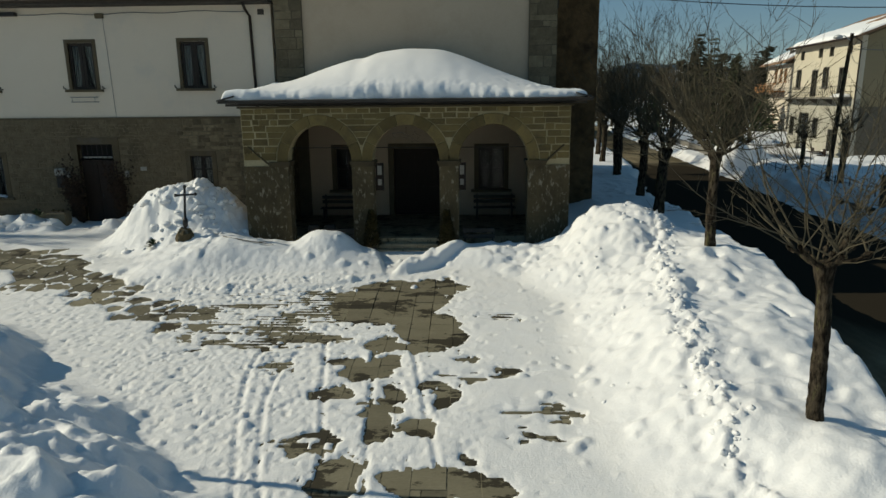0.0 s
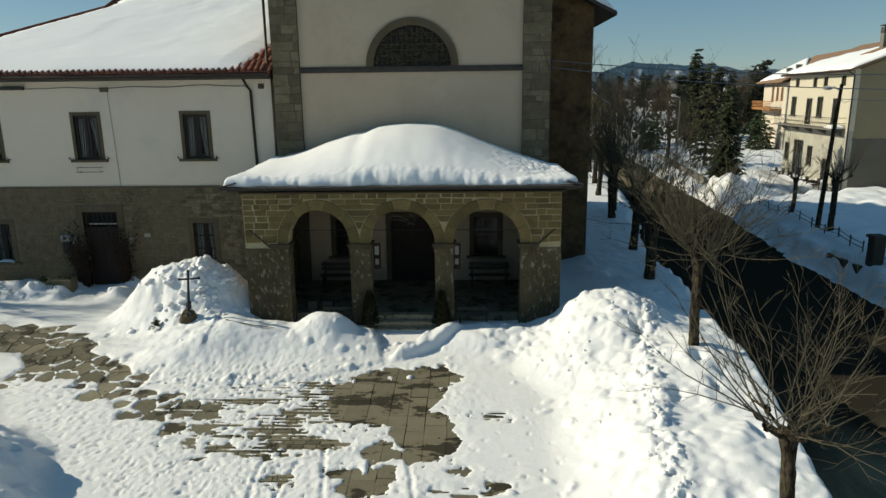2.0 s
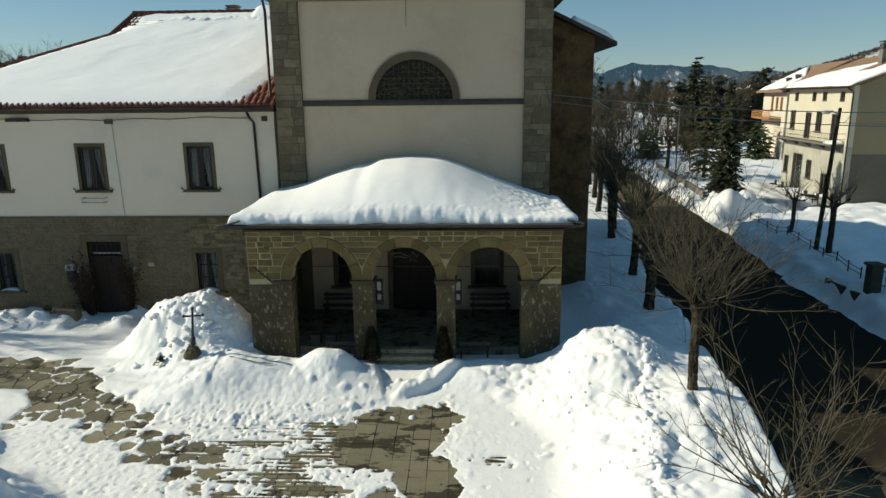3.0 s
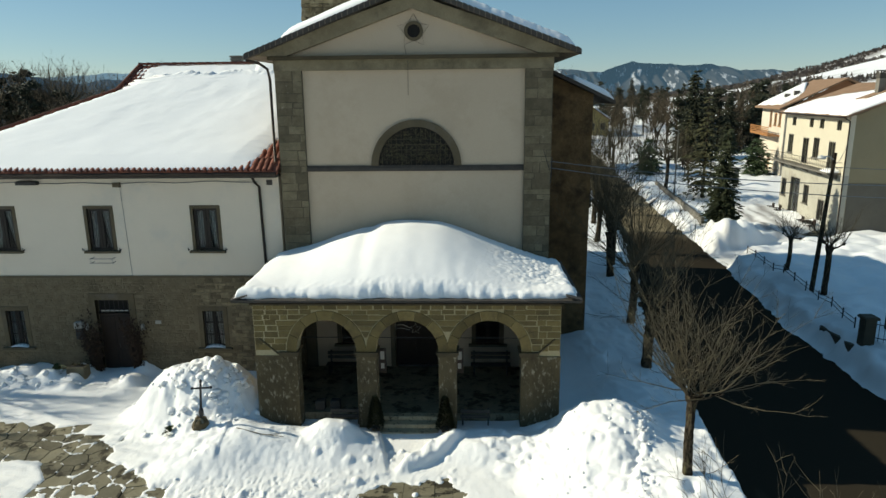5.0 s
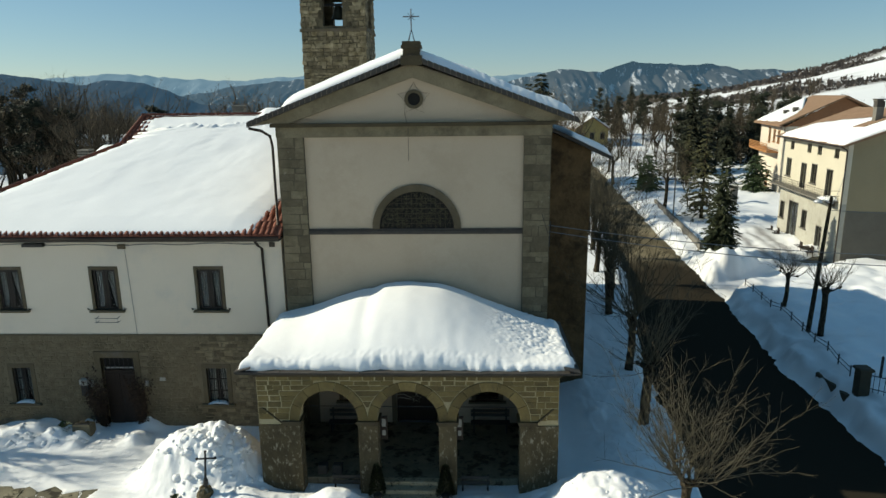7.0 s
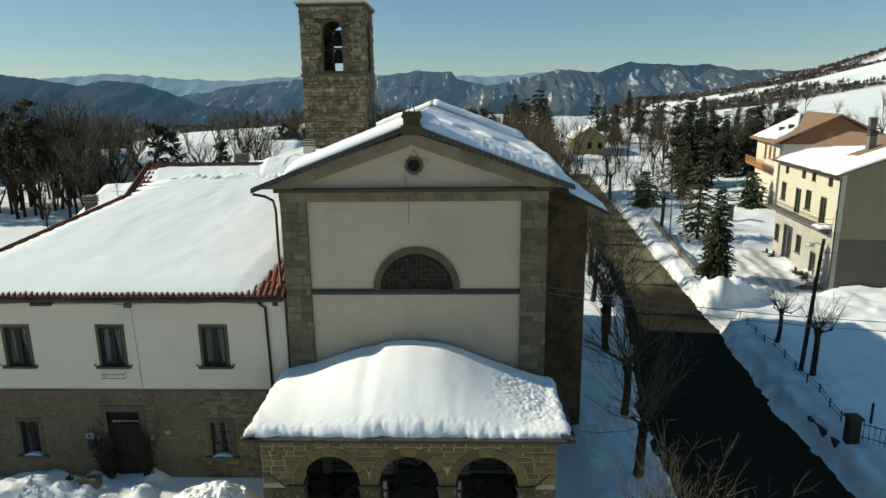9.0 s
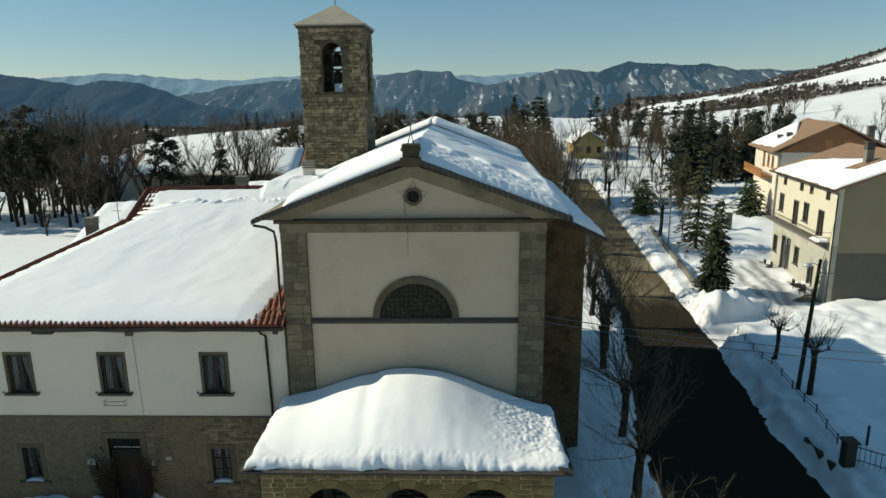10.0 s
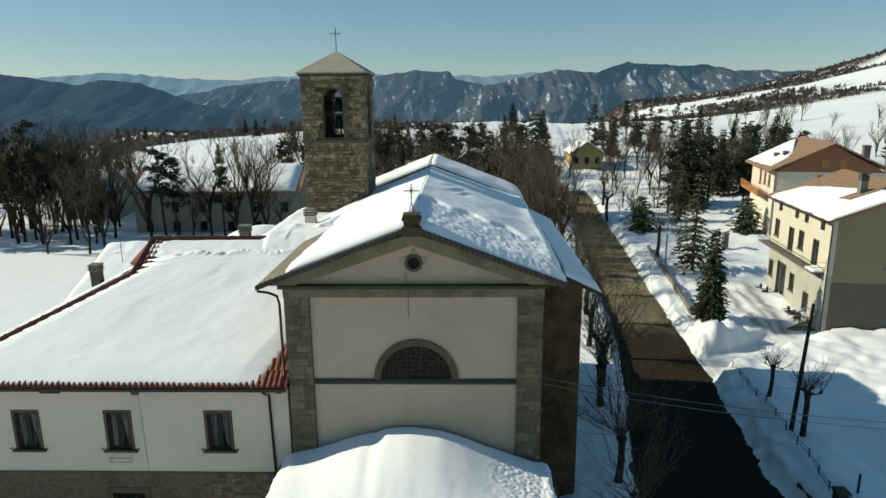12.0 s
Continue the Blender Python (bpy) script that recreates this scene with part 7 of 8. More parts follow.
def far_house(x0, x1, y0, y1, z0, eave, ridge, wall, label, along="x", n=3):
    """A plain village house with gable roof, snow and windows on the side that faces the church."""
    h = thing("village_house", ((x0 + x1) / 2, y0, z0), label, "house", "village houses")
    step = (x1 - x0) / n
    ops = [(x0 + step * (k + 0.5) - 0.5, x0 + step * (k + 0.5) + 0.5, z, z + 1.5) for k in range(n) for z in (z0 + 1.2, z0 + 4.2) if z + 2 < eave]
    part("front_wall", pierced(x0, x1, z0 - 1, eave, y0, y0 + 0.4, ops), wall, h)
    for xa, xb, ya, yb in ((x0, x0 + 0.4, y0 + 0.4, y1), (x1 - 0.4, x1, y0 + 0.4, y1), (x0 + 0.4, x1 - 0.4, y1 - 0.4, y1)):
        part("wall", Geo().box(xa, xb, ya, yb, z0 - 1, eave), wall, h)
    for o in ops:
        window(h, "window", ((o[0] + o[1]) / 2, y0, o[2]), 1.0, 1.5, 0, frame_w=0.12, frame_mat=CONCRETE)
    if along == "x":
        m = (y0 + y1) / 2
        a = [(x0 - 0.6, y0 - 0.6, eave - 0.1), (x1 + 0.6, y0 - 0.6, eave - 0.1), (x1 + 0.6, m, ridge), (x0 - 0.6, m, ridge)]
        b = [(x1 + 0.6, y1 + 0.6, eave - 0.1), (x0 - 0.6, y1 + 0.6, eave - 0.1), (x0 - 0.6, m, ridge), (x1 + 0.6, m, ridge)]
        for x in (x0, x1 - 0.3):
            part("gable", Geo().add([(x, y0, eave), (x, y1, eave), (x, m, ridge - 0.15), (x + 0.3, y0, eave), (x + 0.3, y1, eave), (x + 0.3, m, ridge - 0.15)], [(0, 1, 2), (5, 4, 3), (0, 3, 4, 1), (1, 4, 5, 2), (2, 5, 3, 0)]), wall, h)
    else:
        m = (x0 + x1) / 2
        a = [(x0 - 0.6, y1 + 0.6, eave - 0.1), (x0 - 0.6, y0 - 0.6, eave - 0.1), (m, y0 - 0.6, ridge), (m, y1 + 0.6, ridge)]
        b = [(x1 + 0.6, y0 - 0.6, eave - 0.1), (x1 + 0.6, y1 + 0.6, eave - 0.1), (m, y1 + 0.6, ridge), (m, y0 - 0.6, ridge)]
        for y in (y0, y1 - 0.3):
            part("gable", Geo().prism([(x0, eave), (x1, eave), (m, ridge - 0.15)], y, y + 0.3), wall, h)
    for c in (a, b):
        part("roof_slope", roof_slab(c, 0.2), HOUSETILE, h)
        q = [Vector(p) for p in c]
        mid = sum(q, Vector()) / 4
        solo("roof_snow_house", snow_slab([tuple(p.lerp(mid, 0.06) + Vector((0, 0, 0.02))) for p in q], 16, 10, 0.3, int(abs(x0)) + len(h.children), 0.15, 0.4), ROOFSNOW, "snow on a village house roof", "snow", "roof snow", smooth=True)
    return h


far_house(-51.5, -25.5, 100.5, 112, -1.5, 6.0, 9.4, PALEHOUSE, "long white village house behind bare trees", "x", 6)
far_house(-70, -60, 112, 121, -1.5, 4.5, 7.6, PALEHOUSE, "low village house hidden among bare trees")
far_house(28, 36, 170, 180, -1.5, 5.2, 8.2, YELLOW, "yellow village house at the end of the road", "y")
far_house(-3, 8, 150, 160, 0.0, 4.6, 8.0, PALEHOUSE, "low house with snowy roof behind the church", "y", 2)
far_house(13, 21, 180, 188, 0.0, 6.0, 9.0, PALEHOUSE, "small pale house beside the far road", "x", 2)

# ---- trees ----
def limb(g, p, d, length, r, rng, droop=0.0, segs=4, sides=4, wob=0.18, least=0.0035):
    """A bent tapering limb; returns its points and its direction at the end."""
    pts, radii, p = [p.copy()], [r], p.copy()
    for k in range(segs):
        d = (d + Vector((rng.uniform(-wob, wob), rng.uniform(-wob, wob), rng.uniform(-wob, wob) + droop))).normalized()
        p = p + d * (length / segs)
        pts.append(p.copy())
        radii.append(max(least, r * (1 - 0.85 * (k + 1) / segs)))
    g.tube(pts, radii, sides, False)
    return pts, d


def pollard(seed, height, lean, shoots, reach, trunk_r, wide, twiggy=3, thin=0.016, limbs=7, crooked=0.2):
    """A pollarded lime without leaves: ridged trunk, knuckled head, long crooked shoots with side twigs."""
    rng = random.Random(seed)
    t = thing("pollarded_tree", (0, 0, 0), "bare pollarded street tree with knuckled head and long shoots", "tree", "roadside trees")
    g = Geo()
    rings, sides = 26, 18
    for k in range(rings):
        u = k / (rings - 1)
        c = Vector((lean[0] * u ** 1.3 + 0.04 * math.sin(4 * u + seed), lean[1] * u + 0.03 * math.cos(5 * u), -0.4 + (height + 0.4) * u))
        r0 = trunk_r * (1.0 + 0.55 * math.exp(-u * 9) - 0.12 * u + 0.55 * smooth_step(0.86, 1.0, u))
        for q in range(sides):
            w = 2 * math.pi * q / sides
            r = r0 * (1 + 0.09 * math.sin(3 * w + 4 * u + seed) + rng.uniform(-0.12, 0.12))
            g.v.append((c.x + r * math.cos(w), c.y + r * math.sin(w), c.z))
    for k in range(rings - 1):
        for q in range(sides):
            o = k * sides
            g.f.append((o + q, o + (q + 1) % sides, o + sides + (q + 1) % sides, o + sides + q))
    g.f.append(tuple((rings - 1) * sides + q for q in range(sides)))
    part("trunk", g, BARK, t, smooth=True, local=True)
    head = c
    stubs, tw = Geo(), Geo()
    for k in range(limbs):
        w = 2 * math.pi * k / limbs + rng.uniform(-0.4, 0.4)
        flat = rng.uniform(0.15, 1.2)
        d = Vector((math.cos(w) * wide, math.sin(w) * wide, flat)).normalized()
        pp, d2 = limb(stubs, head - Vector((0, 0, 0.1)), d, rng.uniform(0.3, 0.9), trunk_r * rng.uniform(0.38, 0.6), rng, 0.06, 5, 8, 0.22, trunk_r * 0.22)
        end = pp[-1]
        for e in range(3):
            o = end + Vector((rng.uniform(-1, 1), rng.uniform(-1, 1), rng.uniform(-1, 1))) * trunk_r * 0.35
            stubs.tube([o - d2 * 0.07, o, o + d2 * 0.06], [trunk_r * 0.15, trunk_r * 0.36, trunk_r * 0.12], 6)
        for q in range(shoots):
            dd = (d * rng.uniform(0.1, 1.1) * wide + Vector((rng.uniform(-0.8, 0.8), rng.uniform(-0.8, 0.8), rng.uniform(-0.15, 1.25)))).normalized()
            L = reach * rng.uniform(0.25, 1.0)
            start = pp[rng.choice((2, 3, 4, 5, 5, 5))]
            sp, _ = limb(tw, start, dd, L, thin * rng.uniform(0.6, 1.25), rng, 0.07, 8, 5, crooked, thin * 0.16)
            for z in range(twiggy):
                i = rng.randrange(2, 8)
                sd = ((sp[i] - sp[i - 1]).normalized() * 0.8 + Vector((rng.uniform(-0.9, 0.9), rng.uniform(-0.9, 0.9), rng.uniform(-0.35, 0.6)))).normalized()
                s2, _ = limb(tw, sp[i], sd, L * rng.uniform(0.08, 0.32), thin * 0.42, rng, 0.04, 4, 3, crooked, thin * 0.15)
                for e in range(2):
                    j = rng.randrange(1, 4)
                    limb(tw, s2[j], (sd + Vector((rng.uniform(-0.9, 0.9), rng.uniform(-0.9, 0.9), rng.uniform(-0.2, 0.4)))).normalized(), L * rng.uniform(0.04, 0.12), thin * 0.3, rng, 0.0, 2, 3, crooked, thin * 0.13)
    part("head", stubs, BARK, t, smooth=True, local=True)
    part("crown", tw, TWIG, t, local=True)
    return t


def stand(t, x, y, z, rz=0.0, s=1.0):
    """Puts a locally built thing in its place."""
    t.matrix_basis = Matrix.Translation((x, y, z)) @ pose(0, 0, 0, 0, 0, rz) @ Matrix.Scale(s, 4)
    return t


near_tree = stand(pollard(4, 2.45, (-0.24, 0.04), 4, 3.7, 0.112, 1.15, 10, 0.0145, 9, 0.2), 5.27, 9.1, height(5.27, 9.1))
second = stand(pollard(9, 2.45, (-0.1, -0.1), 14, 3.9, 0.125, 0.75, 8, 0.0155, 8, 0.2), 6.17, 16.4, height(6.17, 16.4) - 0.05)
third = stand(pollard(14, 2.4, (0.25, 0.1), 7, 5.2, 0.2, 0.6, 5, 0.021, 7, 0.16), 7.4, 25.5, height(7.4, 25.5))
row = pollard(21, 2.8, (-0.1, 0.05), 9, 7.4, 0.2, 0.45, 7, 0.024)
stand(row, 9.1, 40.2, height(9.1, 40.2))
for x, y, r, s in ((9.95, 43.4, 70, 1.0), (10.5, 51.5, 160, 1.0), (11.8, 60, 220, 1.05), (13.0, 69, 300, 1.0), (14.2, 79, 20, 1.1), (8.3, 31.5, 130, 0.95)):
    copy_thing(row, Matrix.Translation((x, y, height(x, y))) @ pose(0, 0, 0, 0, 0, r) @ Matrix.Scale(s, 4))
small = pollard(31, 2.3, (0.05, 0.0), 10, 1.9, 0.13, 1.0, 3, 0.014)
stand(small, 20.9, 41.9, height(20.9, 41.9))
for x, y, r, s in ((20.6, 36.7, 100, 1.25), (25.0, 82.5, 40, 1.7), (24.5, 110, 200, 1.8), (27, 125, 90, 1.9)):
    copy_thing(small, Matrix.Translation((x, y, height(x, y))) @ pose(0, 0, 0, 0, 0, r) @ Matrix.Scale(s, 4))


def bare_tree(seed, h, spread, order=3):
    """A spreading leafless tree: trunk, forking limbs and a haze of fine twigs."""
    rng = random.Random(seed)
    t = thing("bare_tree", (0, 0, 0), "leafless brown winter tree in the snow", "tree", "bare trees")
    g, tw = Geo(), Geo()
    pts, d = limb(g, Vector((0, 0, -0.5)), Vector((rng.uniform(-0.1, 0.1), rng.uniform(-0.1, 0.1), 1)), h * 0.34 + 0.5, h * 0.017, rng, 0.08, 5, 7, 0.09, h * 0.011)

    def sprig(p, d, L):
        """A twig: a thin pointed blade with two side blades."""
        side = d.cross(Vector((rng.uniform(-1, 1), rng.uniform(-1, 1), rng.uniform(-1, 1)))).normalized()
        tw.add([p - side * 0.013, p + side * 0.013, p + d * L], [(0, 1, 2)])
        for e in range(3):
            a = p + d * L * rng.uniform(0.2, 0.8)
            b = (d + Vector((rng.uniform(-0.8, 0.8), rng.uniform(-0.8, 0.8), rng.uniform(-0.3, 0.7)))).normalized()
            tw.add([a - side * 0.013, a + side * 0.013, a + b * L * rng.uniform(0.3, 0.6)], [(0, 1, 2)])

    def fork(p, d, L, r, k):
        for q in range(3 if k < 2 else 2):
            dd = (d + Vector((rng.uniform(-1, 1), rng.uniform(-1, 1), rng.uniform(-0.1, 0.55))) * spread).normalized()
            pp, d2 = limb(g if k < 3 else tw, p, dd, L * rng.uniform(0.65, 1.15), max(r, 0.02), rng, 0.06, 4, 4 if k < 2 else 3, 0.2, 0.012)
            for e in range((0, 1, 2, 4)[k]):
                i = rng.randrange(1, 5)
                sprig(pp[i], (d2 + Vector((rng.uniform(-1, 1), rng.uniform(-1, 1), rng.uniform(-0.3, 0.7))) * 0.8).normalized(), h * rng.uniform(0.06, 0.13))
            if k < order:
                fork(pp[-1], d2, L * 0.66, r * 0.55, k + 1)
                if rng.random() < 0.5:
                    fork(pp[2], d2, L * 0.5, r * 0.4, k + 1)

    for k in (2, 4, 5):
        fork(pts[k], d, h * 0.32, h * 0.0115, 1)
    part("trunk", g, BARK, t, smooth=True, local=True)
    part("crown", tw, DARKTWIG, t, local=True)
    return t


def conifer(seed, h, r, mat, name, label, whorls=26, tuft=0.55, taper=1.0, jag=0.5):
    """An evergreen: trunk and drooping boughs set with many small ragged sprays."""
    rng = random.Random(seed)
    t = thing(name, (0, 0, 0), label, "tree", "evergreens")
    part("trunk", Geo().tube([(0, 0, -0.5), (0.05, 0, h * 0.5), (0, 0, h * 0.97)], [h * 0.016, h * 0.01, 0.02], 7), BARK, t, local=True)
    g = Geo()
    for w in range(whorls):
        u = (w + rng.uniform(-0.3, 0.3)) / whorls
        z = h * (0.08 + 0.92 * u)
        R = r * (1 - u) ** taper * rng.uniform(jag, 1.2) + 0.12
        m = max(4, int(11 * (1 - u) + 4))
        for k in range(m):
            a = 2 * math.pi * (k + rng.random()) / m
            RR = R * rng.uniform(0.55, 1.12)
            steps = max(2, int(RR / tuft * 1.8))
            for s in range(steps):
                f = (s + 0.6) / steps
                p = Vector((math.cos(a) * RR * f, math.sin(a) * RR * f, z - 0.35 * RR * f * f + rng.uniform(-0.12, 0.12)))
                for e in range(2):
                    q = a + rng.uniform(-0.9, 0.9)
                    L = tuft * rng.uniform(0.6, 1.2)
                    out = Vector((math.cos(q), math.sin(q), rng.uniform(-0.6, 0.15))) * L
                    side = Vector((-math.sin(q), math.cos(q), rng.uniform(-0.5, 0.5))) * L * 0.33
                    up = Vector((0, 0, L * 0.22))
                    g.add([p - out * 0.2, p + side + up * 0.2, p + out, p - side + up * 0.2, p + out * 0.35 + up], [(0, 1, 4), (1, 2, 4), (2, 3, 4), (3, 0, 4), (0, 3, 2, 1)])
    part("crown", g, mat, t, local=True)
    return t


cyp = conifer(3, 9.0, 1.5, CYPRESS, "garden_conifer", "dense olive-green garden conifer beside the road", 48, 0.42, 0.6, 0.8)
stand(cyp, 22.9, 58.6, height(22.9, 58.6) - 0.3)
fir = conifer(5, 18, 4.9, NEEDLE, "fir_tree", "tall dark fir tree in a snowy garden", 30, 0.95, 0.85, 0.7)
stand(fir, 41, 122, height(41, 122), 0, 0.9)
FIRS = [(44, 126, 0.8), (12.2, 110, 1.08), (9.6, 113, 0.95), (14.5, 116, 0.9), (10.8, 118, 1.0), (52, 134, 0.7), (50.5, 152, 0.95), (56, 144, 0.8), (63, 150, 0.85), (5.6, 130, 0.85), (-1, 132, 0.72), (-7, 128, 0.62),
        (-12, 131, 0.6), (72, 152, 0.8), (66, 140, 0.7), (-20, 128, 0.55), (58, 158, 0.8), (76, 158, 0.8)]
for x, y, s in FIRS:
    copy_thing(fir, Matrix.Translation((x, y, height(x, y))) @ pose(0, 0, 0, 0, 0, x * 37 % 360) @ Matrix.Scale(s, 4))
shrub = conifer(8, 3.6, 1.9, SHRUB, "evergreen_shrub", "rounded evergreen shrub in the garden", 14, 0.4, 0.45)
stand(shrub, 42.6, 98, height(42.6, 98), 0, 1.55)
copy_thing(shrub, Matrix.Translation((27.5, 100, height(27.5, 100))) @ Matrix.Scale(1.0, 4))
loose = conifer(12, 12.0, 2.9, OLIVE, "garden_conifer", "tall loose olive-green conifer in the snowy garden", 20, 0.42, 0.7, 0.3)
stand(loose, 27.6, 77.0, height(27.6, 77.0))
copy_thing(loose, Matrix.Translation((36.0, 108.0, height(36.0, 108.0))) @ pose(0, 0, 0, 0, 0, 200) @ Matrix.Scale(0.8, 4))


def pine(seed, h, r):
    """A pine with a tall bare trunk and a ragged crown of needle clumps on a few limbs."""
    rng = random.Random(seed)
    t = thing("pine_tree", (0, 0, 0), "tall dark pine with bare trunk and ragged crown", "tree", "evergreens")
    wood, g = Geo(), Geo()
    pts, d = limb(wood, Vector((0, 0, -0.5)), Vector((0, 0, 1)), h * 0.96, h * 0.016, rng, 0.2, 8, 7, 0.05)
    for k in range(26):
        u = rng.uniform(0.36, 1.0)
        p = pts[min(7, int(u * 8))].lerp(pts[min(8, int(u * 8) + 1)], u * 8 % 1)
        a, L = rng.uniform(0, 6.28), r * (1.15 - u) * rng.uniform(0.5, 1.3) + 0.4
        pp, _ = limb(wood, p, Vector((math.cos(a), math.sin(a), rng.uniform(-0.05, 0.45))), L, 0.05, rng, 0.04, 3, 4, 0.15, 0.015)
        for c in (1, 2, 3):
            for q in range(9):
                o = pp[c] + Vector((rng.gauss(0, 0.32), rng.gauss(0, 0.32), rng.gauss(0.1, 0.2)))
                b = rng.uniform(0, 6.28)
                e, f = Vector((math.cos(b), math.sin(b), rng.uniform(-0.2, 0.5))) * 0.42, Vector((-math.sin(b), math.cos(b), 0.2)) * 0.16
                up = Vector((0, 0, 0.2))
                g.add([o - e * 0.5, o + f, o + e, o - f, o + up], [(0, 1, 4), (1, 2, 4), (2, 3, 4), (3, 0, 4), (3, 2, 1, 0)])
    part("trunk", wood, BARK, t, local=True)
    part("crown", g, NEEDLE, t, local=True)
    return t


scots = pine(5, 14, 3.4)
stand(scots, -66, 95, height(-66, 95), 0, 1.05)
for x, y, s in ((-62, 93, 1.05), (-70, 98, 1.1), (-58.5, 96, 0.95), (-76, 100, 1.0), (-67, 104, 0.95), (-45.5, 97.5, 0.95), (-44.0, 98.5, 0.85), (-36.5, 98.0, 0.75), (-73, 92, 0.9), (47, 126, 0.9), (58, 134, 1.0), (66, 138, 0.95), (52, 122, 0.8), (-82, 104, 1.05), (36.5, 116, 0.8)):
    copy_thing(scots, Matrix.Translation((x, y, height(x, y))) @ pose(0, 0, 0, 0, 0, x * 53 % 360) @ Matrix.Scale(s, 4))

KINDS = [bare_tree(41, 12, 0.8), bare_tree(52, 13.5, 0.65), bare_tree(63, 11.5, 0.95)]
SPOTS = [(-38.3, 97.5, 1.3), (-53.2, 97.0, 1.15), (-57.2, 86.5, 0.8), (-51.3, 86.5, 0.8), (-51.0, 90.0, 0.85), (-41.5, 98, 1.1), (-32, 98.5, 1.05), (-29.5, 97, 0.95), (-27.5, 98, 0.95), (-47.5, 97, 1.05), (-35, 98.5, 1.0), (10, 84, 0.85), (11.5, 92, 0.9), (9, 100, 0.95), (13.5, 88, 0.8),
         (6, 105, 0.8), (11.0, 96, 0.8), (22, 150, 0.7), (40, 140, 0.8), (26, 160, 0.8), (57, 122, 0.8), (68, 128, 0.8), (48, 160, 0.8), (8, 94, 0.9), (12, 105, 0.9), (28.5, 84.5, 0.42), (33.0, 100, 0.5)]
for k, (x, y, s) in enumerate(SPOTS):
    s *= 0.8 if 24 < x < 36 and y < 100 else 1.0
    if k < 3:
        stand(KINDS[k], x, y, height(x, y), 0, s)
    else:
        copy_thing(KINDS[k % 3], Matrix.Translation((x, y, height(x, y))) @ pose(0, 0, 0, 0, 0, k * 77 % 360) @ Matrix.Scale(s, 4))

# two unseen trees, added past the square's end so that their branches shade the snow before the parish house
for x, y, r, q in ((-31.5, 26.0, 30, 0.72), (-35.0, 23.8, 200, 0.8)):
    copy_thing(KINDS[0], Matrix.Translation((x, y, height(x, y))) @ pose(0, 0, 0, 0, 0, r) @ Matrix.Scale(q, 4))

# groves: behind the church, along the road, about the gardens and on the slope below the parish house
grove = random.Random(91)


def scatter(n, x0, x1, y0, y1, kinds, s0, s1, keep=lambda x, y: True):
    made = 0
    while made < n:
        x, y = grove.uniform(x0, x1), grove.uniform(y0, y1)
        if abs(x - float(road_right(y)) + 2.5) < 5.5 or not keep(x, y):
            continue
        s = grove.uniform(s0, s1)
        copy_thing(grove.choice(kinds), Matrix.Translation((x, y, height(x, y))) @ pose(0, 0, 0, 0, 0, grove.uniform(0, 360)) @ Matrix.Scale(s, 4))
        made += 1


scatter(20, -24, 8, 104, 128, [KINDS[0], KINDS[1], KINDS[2]], 0.55, 0.8)
scatter(84, -42, 12, 138, 172, [KINDS[0], KINDS[1], KINDS[2], KINDS[0], KINDS[1], scots, scots], 0.65, 1.0, lambda x, y: not (-6 < x < 11 and 148 < y < 162))
scatter(16, -26, 10, 135, 190, [scots, fir, KINDS[0], KINDS[1], scots], 0.45, 0.7, lambda x, y: not (-6 < x < 11 and 140 < y < 165))
scatter(44, 40, 112, 126, 180, [scots, fir, KINDS[0], KINDS[1], KINDS[2], scots], 0.5, 0.85, lambda x, y: x > 0.31 * y)
scatter(14, 4, 14, 72, 108, [KINDS[0], KINDS[1], KINDS[2]], 0.65, 0.95, lambda x, y: x < float(road_left(y)) - 1.5)
scatter(34, -86, -52, 91, 116, [KINDS[0], KINDS[1], KINDS[2], KINDS[1], KINDS[0], scots], 0.9, 1.25, lambda x, y: x < -0.535 * y)
scatter(16, -120, -80, 92, 125, [KINDS[0], KINDS[1], scots], 0.8, 1.1)
scatter(30, 30, 64, 138, 205, [KINDS[0], KINDS[1], KINDS[2], KINDS[0], scots], 0.5, 0.8, lambda x, y: x > float(road_right(y)) + 4 and not (26 < x < 38 and 160 < y < 182))
scatter(10, 26, 40, 104, 124, [KINDS[0], KINDS[2]], 0.35, 0.55)

scatter(80, -12, 150, 150, 300, [scots, fir, KINDS[0], KINDS[1], KINDS[2], KINDS[0]], 0.45, 0.8, lambda x, y: fbm(np.array([x / 40]), np.array([y / 25]), 2, 5)[0] > -0.1 and (x > 0.1 * y - 10))
scatter(8, 18, 27, 146, 168, [KINDS[0], KINDS[1], scots], 0.35, 0.5)
scatter(60, -150, -20, 150, 330, [KINDS[0], KINDS[1], KINDS[2], KINDS[0], KINDS[1], fir], 0.35, 0.6)
scatter(46, -130, -66, 118, 190, [KINDS[0], KINDS[1], KINDS[2]], 0.6, 0.9, lambda x, y: x < -0.5 * y)

